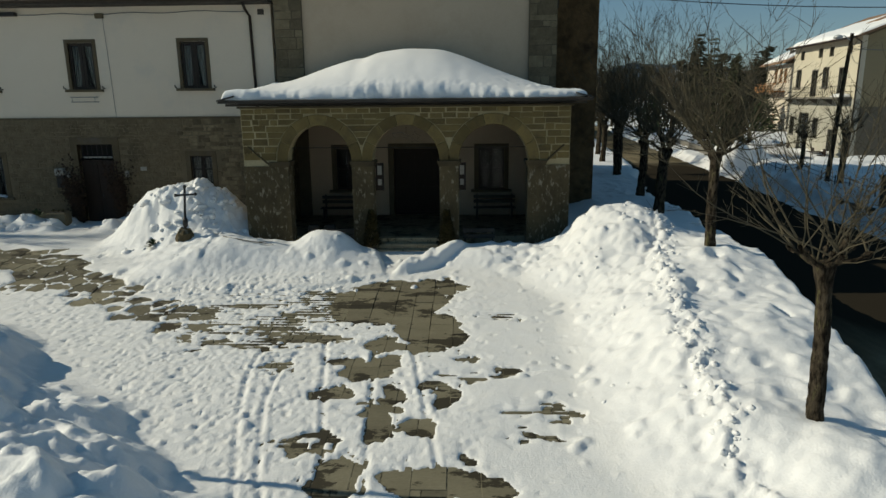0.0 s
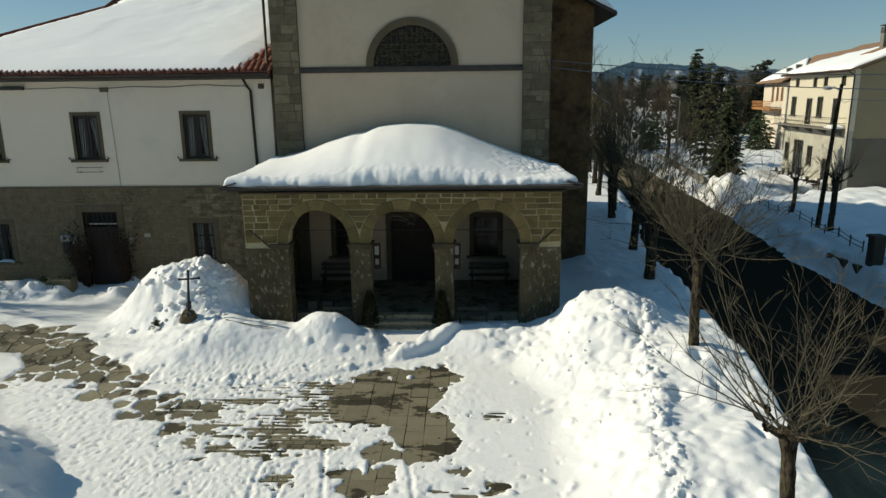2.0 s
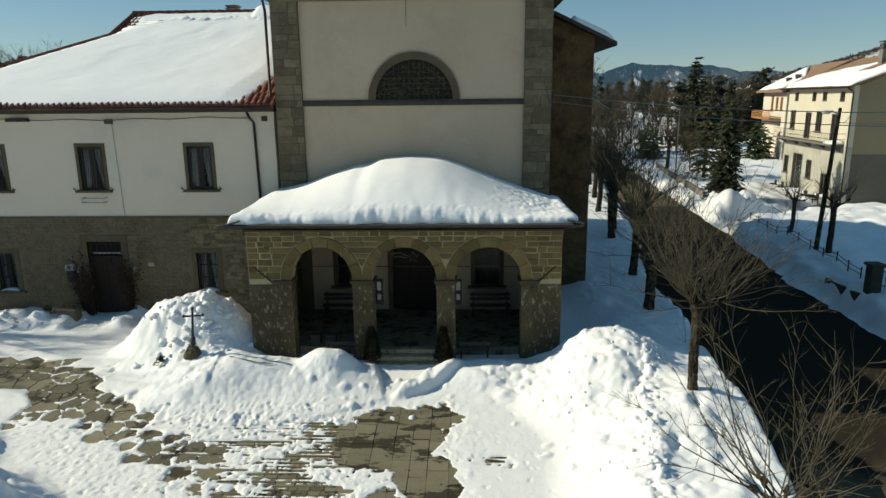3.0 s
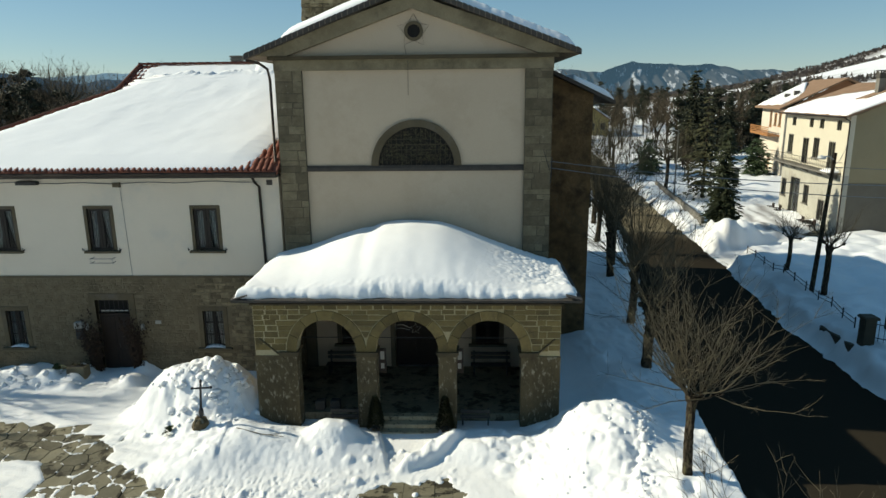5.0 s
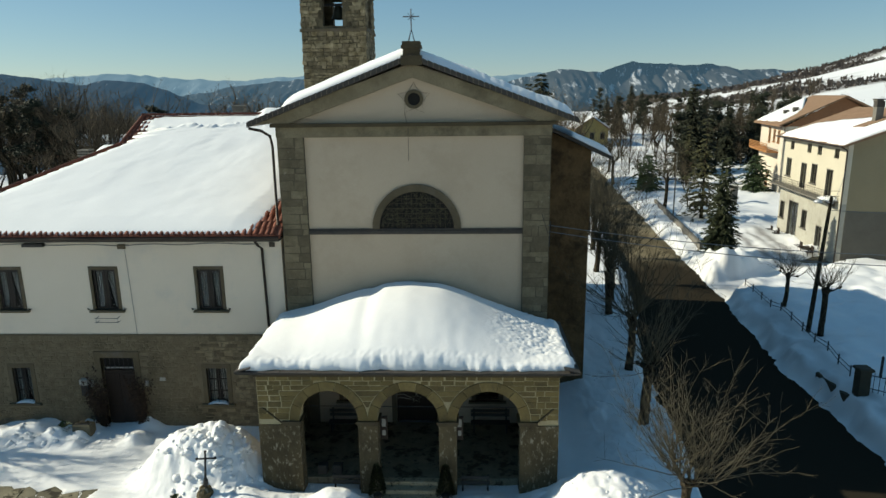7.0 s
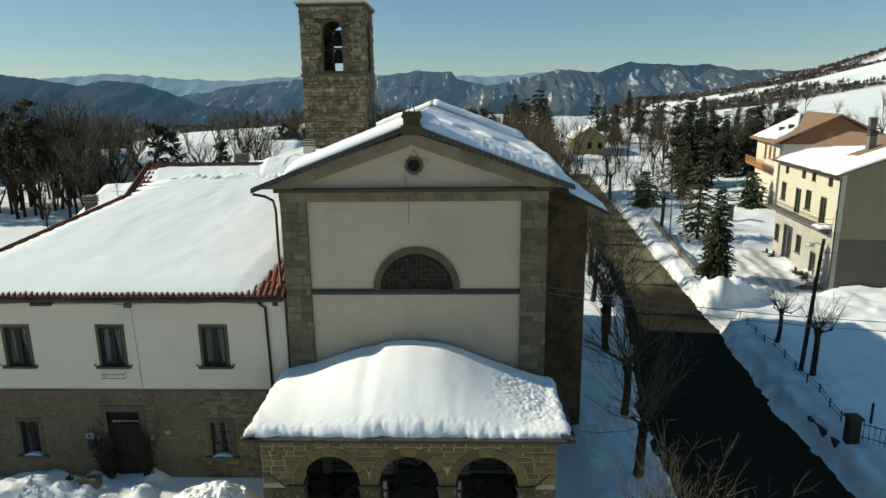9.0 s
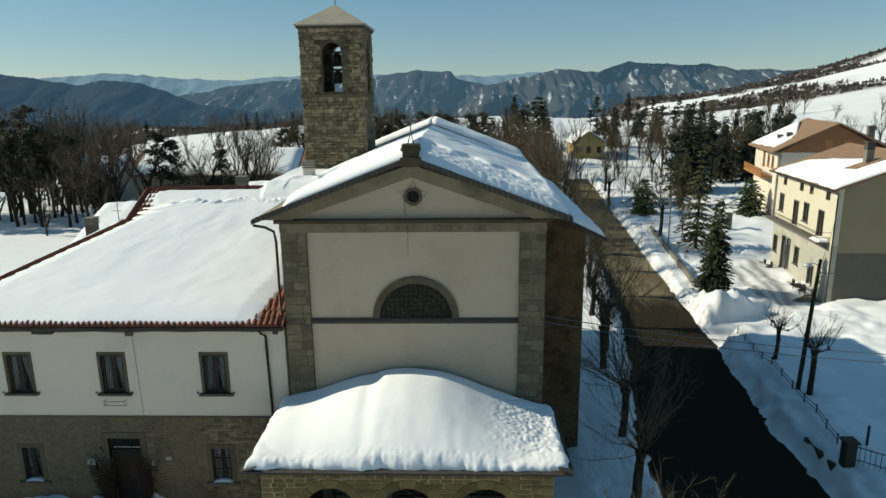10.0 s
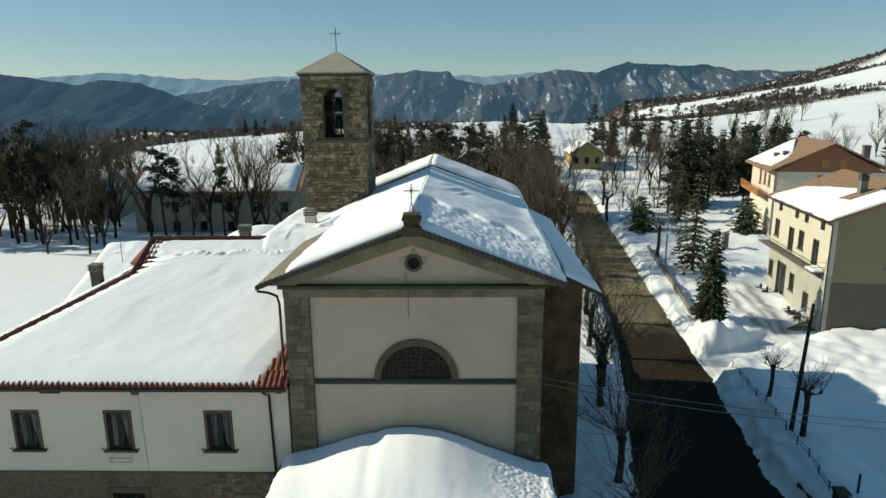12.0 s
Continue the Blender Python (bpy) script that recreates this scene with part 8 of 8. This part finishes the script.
# woods, hedges and copses on the far fields
pick = np.random.RandomState(77)
wy = 200 + 950 * pick.rand(90000) ** 1.2
wx = (pick.rand(90000) * 1.65 - 0.75) * wy
keep = (woodland(wx, wy) > 0) & (wy > np.where(wx > 0.12 * wy, 300, 215))
wx, wy = wx[keep][:17000], wy[keep][:17000]
wz = ground(wx, wy)
rng = random.Random(78)
g = Geo()
for x, y, z in zip(wx.tolist(), wy.tolist(), wz.tolist()):
    h = rng.uniform(1.6, 4.6) * (1 + y / 3000) * (0.75 if x < 0.12 * y else 1)
    w = h * rng.uniform(0.5, 0.9)
    base = Vector((x, y, z - 0.3))
    for k in range(9):
        a, q = rng.uniform(0, 6.28), rng.uniform(0.0, 0.6)
        foot = base + Vector((math.cos(a) * w * q, math.sin(a) * w * q, 0))
        tip = foot + Vector((rng.uniform(-0.5, 0.5) * w, rng.uniform(-0.5, 0.5) * w, h * rng.uniform(0.4, 1.0) * (1 - 0.6 * q)))
        mid = foot.lerp(tip, 0.65)
        s = Vector((rng.uniform(0.1, 0.2) * w, rng.uniform(-0.1, 0.1) * w, 0))
        g.add([foot, mid + s, tip, mid - s], [(0, 1, 2, 3)])
solo("far_woods", g, WOODS, "brown leafless copses and hedges on snowy hillsides", "woods", kind="stuff")


# ---- small things ----
cz = height(-8.95, 19.77)
wc = thing("wayside_cross", (-8.95, 19.77, cz), "iron wayside cross on a rough stone in the snow", "cross")
rock, chip = Geo(), random.Random(3)
for k, (r, q) in enumerate(((0.25, -0.25), (0.29, -0.02), (0.27, 0.14), (0.19, 0.27), (0.07, 0.33))):
    for a in range(9):
        w, e = 2 * math.pi * a / 9, r * chip.uniform(0.82, 1.15)
        rock.v.append((-8.96 + e * math.cos(w), 19.77 + 0.8 * e * math.sin(w), cz + q + chip.uniform(-0.03, 0.03)))
for k in range(4):
    rock.f += [(k * 9 + a, k * 9 + (a + 1) % 9, k * 9 + 9 + (a + 1) % 9, k * 9 + 9 + a) for a in range(9)]
rock.f.append(tuple(36 + a for a in range(9)))
part("base_stone", rock, PIER, wc, "rough dark base stone")
g = Geo().tube([(-8.93, 19.77, cz + 0.3), (-8.82, 19.77, 2.2)], [0.045, 0.035], 8).tube([(-9.13, 19.77, 1.93), (-8.5, 19.77, 1.97)], [0.032, 0.032], 8)
for p in ((-9.13, 19.77, 1.93), (-8.5, 19.77, 1.97), (-8.82, 19.77, 2.2)):
    g.lathe([(0.0, -0.05), (0.05, -0.02), (0.05, 0.03), (0.01, 0.06)], 8, p)
cr = part("cross", g, IRON, wc)
part("lantern", Geo().tube([(-8.88, 19.72, 1.28), (-8.87, 19.70, 1.18), (-8.88, 19.70, 1.02), (-8.89, 19.72, 0.95)], [0.04, 0.085, 0.085, 0.05], 8), IRON, cr)

rng = random.Random(6)


def bush(x, y, z, r, n, mat, name, label, tall=1.0):
    g = Geo()
    for k in range(n):
        a, b = rng.uniform(0, 6.28), rng.uniform(0.1, 1.4)
        d = Vector((math.cos(a) * math.cos(b), math.sin(a) * math.cos(b), math.sin(b)))
        p = Vector((x, y, z)) + Vector((d.x, d.y, d.z * tall)) * r * rng.uniform(0.4, 1)
        leaf = r if n < 200 else 0.3 * r
        s = d.cross(Vector((0, 0, 1))).normalized() * leaf * 0.2
        g.add([p, p + s + d * leaf * 0.2, p + d * leaf * 0.45, p - s + d * leaf * 0.2], [(0, 1, 2, 3)])
    return solo(name, g, mat, label, "shrub")


bush(-10.04, 19.8, height(-10.04, 19.8) - 0.06, 0.22, 90, SHRUB, "snowed_in_shrub", "small dark shrub poking out of the snow")
bush(-16.9, 24.6, height(-16.9, 24.6) - 0.05, 0.3, 70, SHRUB, "snowed_in_shrub", "dark shrub in the drift by the house wall")


def climber(x, y, z, label, wide, tall):
    """A dense leafless creeper on the wall: rooted stems, side twigs and shrivelled leaves."""
    c = thing("wall_climber", (x, y, z), label, "climbing shrub", "door climbers")
    stems, leaves = Geo(), Geo()
    for k in range(34):
        pts, d = limb(stems, Vector((x + rng.uniform(-0.12, 0.12), y, z - 0.1)), Vector((rng.uniform(-0.35, 0.35) * wide * 2, rng.uniform(-0.08, 0.02), 1)), tall * rng.uniform(0.5, 1.05), 0.014, rng, 0.1, 7, 4, 0.16)
        for q in range(52):
            p = pts[rng.randrange(1, 8)] + Vector((rng.gauss(0, 0.13 * wide * 2), rng.gauss(-0.03, 0.05), rng.gauss(0, 0.16)))
            a, L = rng.uniform(0, 6.28), rng.uniform(0.03, 0.08)
            e, f = Vector((math.cos(a), -0.3, math.sin(a))) * L, Vector((-math.sin(a), 0.2, math.cos(a))) * L * 0.5
            leaves.add([p - e, p + f, p + e, p - f], [(0, 1, 2, 3)])
    part("woody_growth", stems, BARK, c, kind="stuff")
    part("leaves", leaves, DEADLEAF, c, "shrivelled dark brown leaves", kind="stuff")


DEADLEAF = material("shrivelled_brown_leaf", (0.018, 0.010, 0.006), (0.042, 0.024, 0.014), 3.0, 0.9, 0.0, island=0.3)
climber(-15.72, 25.5, height(-15.72, 25.4) - 0.1, "dense dark leafless creeper on the wall beside the house door", 0.28, 2.6)
climber(-14.0, 25.5, height(-14.0, 25.4) - 0.1, "dense dark leafless creeper on the wall beside the house door", 0.22, 2.4)
lb = thing("letter_box", (-16.35, 25.62, 1.7), "black letter box with white top on the house wall", "letter box")
part("box", Geo().box(-16.5, -16.2, 25.5, 25.665, 1.45, 1.95), IRON, lb)
part("lid", Geo().slab(-16.52, -16.18, 25.46, 25.665, 1.95, 2.22, 0.03), PAPER, lb, "white lid")
tz = height(-16.1, 24.75)
tro = thing("stone_trough", (-16.1, 24.75, tz), "rough stone trough half buried in the drift", "trough")
part("basin", Geo().slab(-16.5, -15.75, 24.5, 24.95, tz - 0.25, tz + 0.32, 0.04), QUOIN, tro)
part("soil", Geo().slab(-16.42, -15.83, 24.58, 24.87, tz + 0.28, tz + 0.34, 0.015), EDGE, tro)
for k in range(3):
    bush(-16.3 + 0.2 * k, 24.7, tz + 0.3, 0.12, 40, DRYSHRUB, "trough_plant", "withered plant tuft in a stone trough")


def potted(x, y, z, h, label):
    p = thing("potted_shrub", (x, y, z), label, "plant", "porch plants")
    part("pot", Geo().lathe([(0.11, 0), (0.13, 0.06), (0.15, 0.14), (0.155, 0.16), (0.14, 0.165)], 16, (x, y, z)), EDGE, p, "dark pot", True)
    g = Geo()
    for k in range(900):
        u = rng.random() ** 1.2
        a, r = rng.uniform(0, 6.28), (0.25 * (1 - u) ** 0.8 + 0.03) * rng.uniform(0.6, 1.1)
        c = Vector((x + r * math.cos(a), y + r * math.sin(a), z + 0.12 + u * h))
        d = Vector((math.cos(a), math.sin(a), 0.7)) * 0.09
        s = Vector((-math.sin(a), math.cos(a), 0)) * 0.03
        g.add([c, c + s + d * 0.5, c + d, c - s + d * 0.5], [(0, 1, 2, 3)])
    part("foliage", g, DRYSHRUB, p)


potted(-3.12, 20.48, 0.02, 1.15, "dark clipped shrub in a dark pot beside the pier")
potted(-0.72, 20.48, 0.02, 1.15, "dark clipped shrub in a dark pot beside the pier")
for x, y in ((-5.3, 21.7), (-4.75, 21.7)):
    b = thing("planter", (x, y, 0.28), "empty dark planter on the porch floor", "planter", "porch planters")
    part("box", Geo().slab(x - 0.17, x + 0.17, y - 0.15, y + 0.15, 0.28, 0.62, 0.03), EDGE, b)
    part("soil", Geo().box(x - 0.13, x + 0.13, y - 0.11, y + 0.11, 0.6, 0.625), EDGE, b)


def slat_bench(x0, x1, y, z, label):
    b = thing("bench", ((x0 + x1) / 2, y, z), label, "bench", "porch benches")
    for k in range(3):
        part("seat_slat", Geo().slab(x0, x1, y + 0.13 * k, y + 0.13 * k + 0.1, z + 0.40, z + 0.44, 0.008), EDGE, b)
    for k in range(2):
        part("back_slat", Geo().slab(x0, x1, y + 0.42, y + 0.46, z + 0.56 + 0.18 * k, z + 0.68 + 0.18 * k, 0.008), EDGE, b)
    for x in (x0 + 0.1, x1 - 0.16):
        part("leg", Geo().box(x, x + 0.06, y + 0.02, y + 0.46, z, z + 0.40).box(x, x + 0.06, y + 0.46, y + 0.5, z, z + 0.9), IRON, b)


slat_bench(-5.7, -4.3, 24.6, 0.28, "dark slatted bench against the porch wall")
slat_bench(0.2, 1.8, 24.6, 0.28, "dark slatted bench against the porch wall")
for x in (-4.35, 0.25):
    r = thing("low_rail", (x, 20.95, 0.1), "low dark plank rail under the arch", "rail", "porch rails")
    for k in range(2):
        part("plank", Geo().slab(x - 0.45, x + 0.6, 20.95, 20.99, 0.3 + 0.2 * k, 0.42 + 0.2 * k, 0.006), EDGE, r)
    for q in (-0.4, 0.5):
        part("post", Geo().box(x + q, x + q + 0.06, 20.99, 21.05, 0.0, 0.64), EDGE, r)
for x in (-2.93, -0.22):
    nb = thing("notice_board", (x, 21.34, 2.25), "framed notice board with white papers on the pier", "notice board", "notice boards")
    part("frame", Geo().box(x - 0.13, x + 0.13, 21.30, 21.36, 1.85, 2.75), WOOD, nb)
    part("paper", Geo().box(x - 0.07, x + 0.07, 21.285, 21.297, 2.36, 2.66), PAPER, nb)
    part("paper", Geo().box(x - 0.06, x + 0.06, 21.285, 21.297, 2.02, 2.22), PAPER, nb)
    part("bracket", Geo().box(x - 0.17, x - 0.13, 21.2, 21.34, 2.2, 2.3), IRON, nb)
st = thing("comet_light", (-2.0, 21.0, 3.6), "unlit comet-shaped wire light hung in the arch", "festive light")
sp = [(-1.72 + (0.2 if k % 2 == 0 else 0.09) * math.cos(math.pi / 2 + k * math.pi / 5), 21.02, 3.6 + (0.2 if k % 2 == 0 else 0.09) * math.sin(math.pi / 2 + k * math.pi / 5)) for k in range(10)]
part("star", Geo().tube(sp + sp[:1], [0.009] * 11, 4, False), CONCRETE, st)
part("tail", Geo().tube([(-1.9, 21.02, 3.62), (-2.15, 21.02, 3.75), (-2.45, 21.02, 3.72)], [0.012] * 3, 4).tube([(-1.9, 21.02, 3.56), (-2.2, 21.02, 3.62), (-2.4, 21.02, 3.6), (-2.45, 21.02, 3.72)], [0.009] * 4, 4), CONCRETE, st)
part("hanger", Geo().tube([(-2.0, 21.02, 3.7), (-2.0, 21.02, 3.98)], [0.006] * 2, 4), IRON, st)

stick = Geo().tube([(-7.6, 19.4, height(-7.6, 19.4) + 0.03), (-6.7, 19.2, height(-6.7, 19.2) + 0.05), (-6.0, 19.25, height(-6.0, 19.25) + 0.04)], [0.012, 0.016, 0.01], 5)
stick.tube([(-6.5, 19.2, height(-6.5, 19.2) + 0.05), (-6.05, 19.4, height(-6.05, 19.4) + 0.05)], [0.01, 0.005], 5)
solo("fallen_branch", stick, TWIG, "thin fallen branch lying on the snow", "branch")

# lamp pole beside the square whose thin shadow crosses the snow
sz = height(-9.0, 9.45)
pole = thing("street_lamp", (-9.0, 9.45, sz), "slim grey lamp pole standing in the snow heap", "street lamp")
part("pole", Geo().tube([(-9.0, 9.45, sz - 0.5), (-9.0, 9.45, sz + 5.6)], [0.07, 0.05], 10), CONCRETE, pole, "", True)
part("lamp_head", Geo().lathe([(0.05, 0), (0.2, 0.05), (0.22, 0.16), (0.08, 0.26)], 12, (-9.0, 9.45, sz + 5.55)), LAMPMETAL, pole, "pale lamp head", True)

# street lamp, fence, gate
lz = height(20.2, 37.3)
lamp = thing("street_lamp", (20.2, 37.3, lz), "leaning dark street lamp pole with snow on its head", "street lamp")
part("pole", Geo().tube([(20.15, 37.3, lz - 0.4), (20.5, 37.55, lz + 4.0), (20.85, 37.8, lz + 8.0)], [0.14, 0.12, 0.09], 10), BARK, lamp, "dark wooden pole", True)
part("arm", Geo().tube([(20.83, 37.8, lz + 7.6), (20.3, 37.5, lz + 7.85), (19.85, 37.3, lz + 7.8)], [0.03] * 3, 6), LAMPMETAL, lamp)
part("lamp_head", Geo().lathe([(0.02, -0.02), (0.2, 0.0), (0.24, 0.05), (0.2, 0.14), (0.06, 0.2)], 14, (19.85, 37.3, lz + 7.7)), LAMPMETAL, lamp, "pale lamp head", True)
pz = height(23.9, 75.5)
lamp2 = thing("street_lamp", (23.9, 75.5, pz), "slim grey street lamp beside the garden wall", "street lamp")
part("pole", Geo().tube([(23.9, 75.5, pz - 0.3), (23.9, 75.5, pz + 8.0)], [0.09, 0.06], 8), CONCRETE, lamp2)
part("lamp_head", Geo().lathe([(0.05, 0), (0.28, 0.05), (0.3, 0.18), (0.1, 0.3)], 12, (23.2, 75.5, pz + 7.9)), LAMPMETAL, lamp2)
part("arm", Geo().tube([(23.9, 75.5, pz + 7.8), (23.2, 75.5, pz + 8.05)], [0.03] * 2, 5), LAMPMETAL, lamp2)

fence = thing("fence", (20.2, 44, height(20.2, 44)), "low iron fence with dark posts along the snowy bank", "fence")
fx = [(float(np.interp(y, [30.0, 34.3, 45.6, 47], [18.8, 19.6, 20.3, 20.4])), y) for y in (46.8 - 1.6 * k for k in range(11))]
for x, y in fx:
    z = height(x, y)
    part("post", Geo().tube([(x, y, z - 0.2), (x, y, z + 0.52)], [0.032, 0.032], 6).lathe([(0.045, 0), (0.045, 0.03), (0.01, 0.08)], 6, (x, y, z + 0.5)), IRON, fence)
for (x0, y0), (x1, y1) in zip(fx[:-1], fx[1:]):
    for q in (0.2, 0.42):
        part("rail", Geo().tube([(x0, y0, height(x0, y0) + q), (x1, y1, height(x1, y1) + q)], [0.02] * 2, 5), IRON, fence)
gz_ = height(18.5, 29.1)
gate = thing("iron_gate", (18.5, 29.1, gz_), "dark stone gatepost with low iron railing", "gate")
part("gatepost", Geo().box(18.25, 18.75, 28.85, 29.35, gz_ - 0.4, gz_ + 1.2).slab(18.17, 18.83, 28.77, 29.43, gz_ + 1.2, gz_ + 1.34, 0.05), BED, gate, "dark stone gatepost with cap")
for k in range(22):
    x, y = 18.98 + 0.17 * k, 29.0 - 0.14 * k
    z = height(x, y)
    part("bar", Geo().tube([(x, y, z - 0.1), (x, y, z + 0.95)], [0.016, 0.014], 5), IRON, gate)
for q in (0.2, 0.85):
    part("rail", Geo().tube([(18.8, 29.15, height(18.8, 29.15) + q), (22.65, 25.95, height(22.65, 25.95) + q)], [0.025] * 2, 5), IRON, gate)
for x, y in ((20.3, 30.6), (21.2, 28.5)):
    z = height(x, y)
    solo("marker_post", Geo().tube([(x, y, z - 0.2), (x, y, z + 1.0)], [0.07, 0.06], 8).lathe([(0.08, 0), (0.02, 0.12)], 8, (x, y, z + 0.98)), IRON, "short dark post standing in the snow", "post", "marker posts")
kz = height(18.1, 30.5)
solo("kerb_wall", Geo().slab(17.95, 18.2, 29.3, 32.0, kz - 0.4, kz + 0.10, 0.03), BED, "dark wet end of a low kerb wall showing through the snow", "kerb")

# garden wall along the road, gate pillar in the garden
gw = thing("garden_wall", (24.5, 75, -1.0), "low grey concrete garden wall half buried in snow", "wall")
for (x0, y0), (x1, y1) in (((22.0, 61.0), (23.0, 69.0)), ((23.0, 69.2), (24.0, 77.5)), ((24.0, 77.7), (25.2, 88.0))):
    z = -0.9
    part("wall_section", Geo().add([(x0, y0, z - 0.6), (x1, y1, z - 0.6), (x1 + 0.3, y1, z - 0.6), (x0 + 0.3, y0, z - 0.6), (x0, y0, z + 0.95), (x1, y1, z + 0.95), (x1 + 0.3, y1, z + 0.95), (x0 + 0.3, y0, z + 0.95)],
                                   [(3, 2, 1, 0), (4, 5, 6, 7), (0, 1, 5, 4), (1, 2, 6, 5), (2, 3, 7, 6), (3, 0, 4, 7)]), CONCRETE, gw)
kz = height(35.6, 88.0)
solo("garden_pillar", Geo().box(35.3, 36.0, 87.6, 88.3, kz - 0.3, kz + 2.0).slab(35.2, 36.1, 87.5, 88.4, kz + 2.0, kz + 2.15, 0.04), CONCRETE, "square grey pillar standing in the garden snow", "pillar")

# overhead cables
def cable(a, b, sag, label):
    a, b = Vector(a), Vector(b)
    pts = [a.lerp(b, k / 16) - Vector((0, 0, sag * 4 * (k / 16) * (1 - k / 16))) for k in range(17)]
    solo("overhead_cable", Geo().tube(pts, [0.017] * 17, 5), PALEIRON, label, "cable", "overhead cables")


cable((3.27, 25.38, 8.85), (30.0, 20.5, 9.2), 0.9, "sagging pale overhead cable from the church corner across the road")
cable((3.27, 25.38, 8.6), (30.0, 21.5, 8.4), 0.9, "thin sagging overhead cable from the church corner")
cable((20.8, 37.8, 7.3), (32.9, 57.9, 7.5), 0.5, "overhead cable from the lamp pole to the cream house")
cable((20.8, 37.8, 7.2), (48.0, 36.0, 8.0), 0.6, "overhead cable leaving the lamp pole over the field")
solo("cable_bracket", Geo().tube([(3.32, 25.36, 9.0), (3.30, 25.1, 8.95), (3.27, 25.1, 8.3), (3.3, 25.36, 8.0)], [0.02] * 4, 6).tube([(3.0, 25.4, 9.3), (3.25, 25.36, 8.5)], [0.012] * 2, 5), IRON, "bent iron cable bracket on the church corner", "bracket")

# ---- paving where the snow is worn through ----
random.seed(12)
tilt = math.atan(0.085)


def flag(poly, x, y, z, mat=PAVING):
    """A paving stone of its own shape round (x, y)."""
    st = Geo().stone(poly, 0, 0.03, 0.01)
    g = Geo().add([(a, c, -b + c * 0.085) for a, b, c in st.v], [f[::-1] for f in st.f])
    piece("paving_stone", g.mesh("paving_stone", mat), pavement, (x, y, z))


# large slabs of the way to the porch, laid in files
x = -3.6
while x < 1.0:
    rw = rnd(0.42, 0.6)
    y = 8.0 + rnd(0, 0.8)
    while y < 19.0:
        rh = rnd(0.9, 2.1)
        bx, by = np.meshgrid(np.linspace(x, x + rw, 6), np.linspace(y, y + rh, 9))
        if float(bare(bx, by).max()) > -0.02 and (x > -3.2 or y > 14.5):
            q = lambda: rnd(-0.012, 0.012)
            a, b = rw / 2 - 0.006, rh / 2 - 0.006
            flag([(-a + q(), -b + q()), (a + q(), -b + q()), (a + q(), b + q()), (-a + q(), b + q())], x + rw / 2, y + rh / 2, float(paved_z(y + rh / 2)) - 0.02 + rnd(-0.005, 0.005))
        y += rh
    x += rw


def clip(poly, mx, my, nx, ny):
    """The side of a polygon that lies behind the line through (mx, my) with normal (nx, ny)."""
    out = []
    for (x0, y0), (x1, y1) in zip(poly, poly[1:] + poly[:1]):
        d0, d1 = (x0 - mx) * nx + (y0 - my) * ny, (x1 - mx) * nx + (y1 - my) * ny
        if d0 <= 0:
            out.append((x0, y0))
        if d0 * d1 < 0:
            u = d0 / (d0 - d1)
            out.append((x0 + (x1 - x0) * u, y0 + (y1 - y0) * u))
    return out


# crazy paving of the band
for i in range(int(-18 / CELL[0]), int(-5.5 / CELL[0])):
    for j in range(int(13 / CELL[1]), int(22.5 / CELL[1])):
        cx, cy = cell_seed(i, j)
        if float(band_worn(np.array([cx]), np.array([cy]))[0]) < -0.05 or cy > 20.9:
            continue
        poly = [(cx - 1.5, cy - 1.5), (cx + 1.5, cy - 1.5), (cx + 1.5, cy + 1.5), (cx - 1.5, cy + 1.5)]
        for di in range(-2, 3):
            for dj in range(-2, 3):
                if di or dj:
                    sx, sy = cell_seed(i + di, j + dj)
                    d = math.hypot(sx - cx, sy - cy)
                    poly = clip(poly, (sx + cx) / 2 - (sx - cx) / d * 0.012, (sy + cy) / 2 - (sy - cy) / d * 0.012, sx - cx, sy - cy)
        flag([(a - cx, b - cy) for a, b in poly], cx, cy, float(paved_z(cy)) - 0.02 + rnd(-0.006, 0.006), FLAG)

# narrow setts in rows
sett_mesh = Geo().slab(-0.5, 0.5, -0.5, 0.5, -0.05, 0.0, 0.012).mesh("sett", FLAG)
laid, rest = 0, Geo()
y = 8.6
while y < 17.0:
    x = -7.0 + rnd(0, 0.3)
    while x < 2.4:
        rw = rnd(0.22, 0.55)
        bx, by = np.meshgrid(np.linspace(x, x + rw, 5), np.linspace(y, y + SETT, 3))
        if not (-3.2 < x < 0.2 and y > 13) and (x > -6.3 or y > 16.6) and float(bare(bx, by).max()) > 0.0:
            z = float(paved_z(y + SETT / 2)) + 0.006
            if laid < 300:
                piece("sett", sett_mesh, pavement, (x + rw / 2, y + SETT / 2, z), 180 * (laid % 2), (rw - 0.012, SETT - 0.012, 1), tilt * (1 - 2 * (laid % 2)))
            else:
                rest.slab(x + 0.006, x + rw - 0.006, y + 0.006, y + SETT - 0.006, z - 0.05, z, 0.01)
            laid += 1
        x += rw
    y += SETT
if rest.v:
    part("sett_rows", rest, FLAG, pavement, kind="stuff")
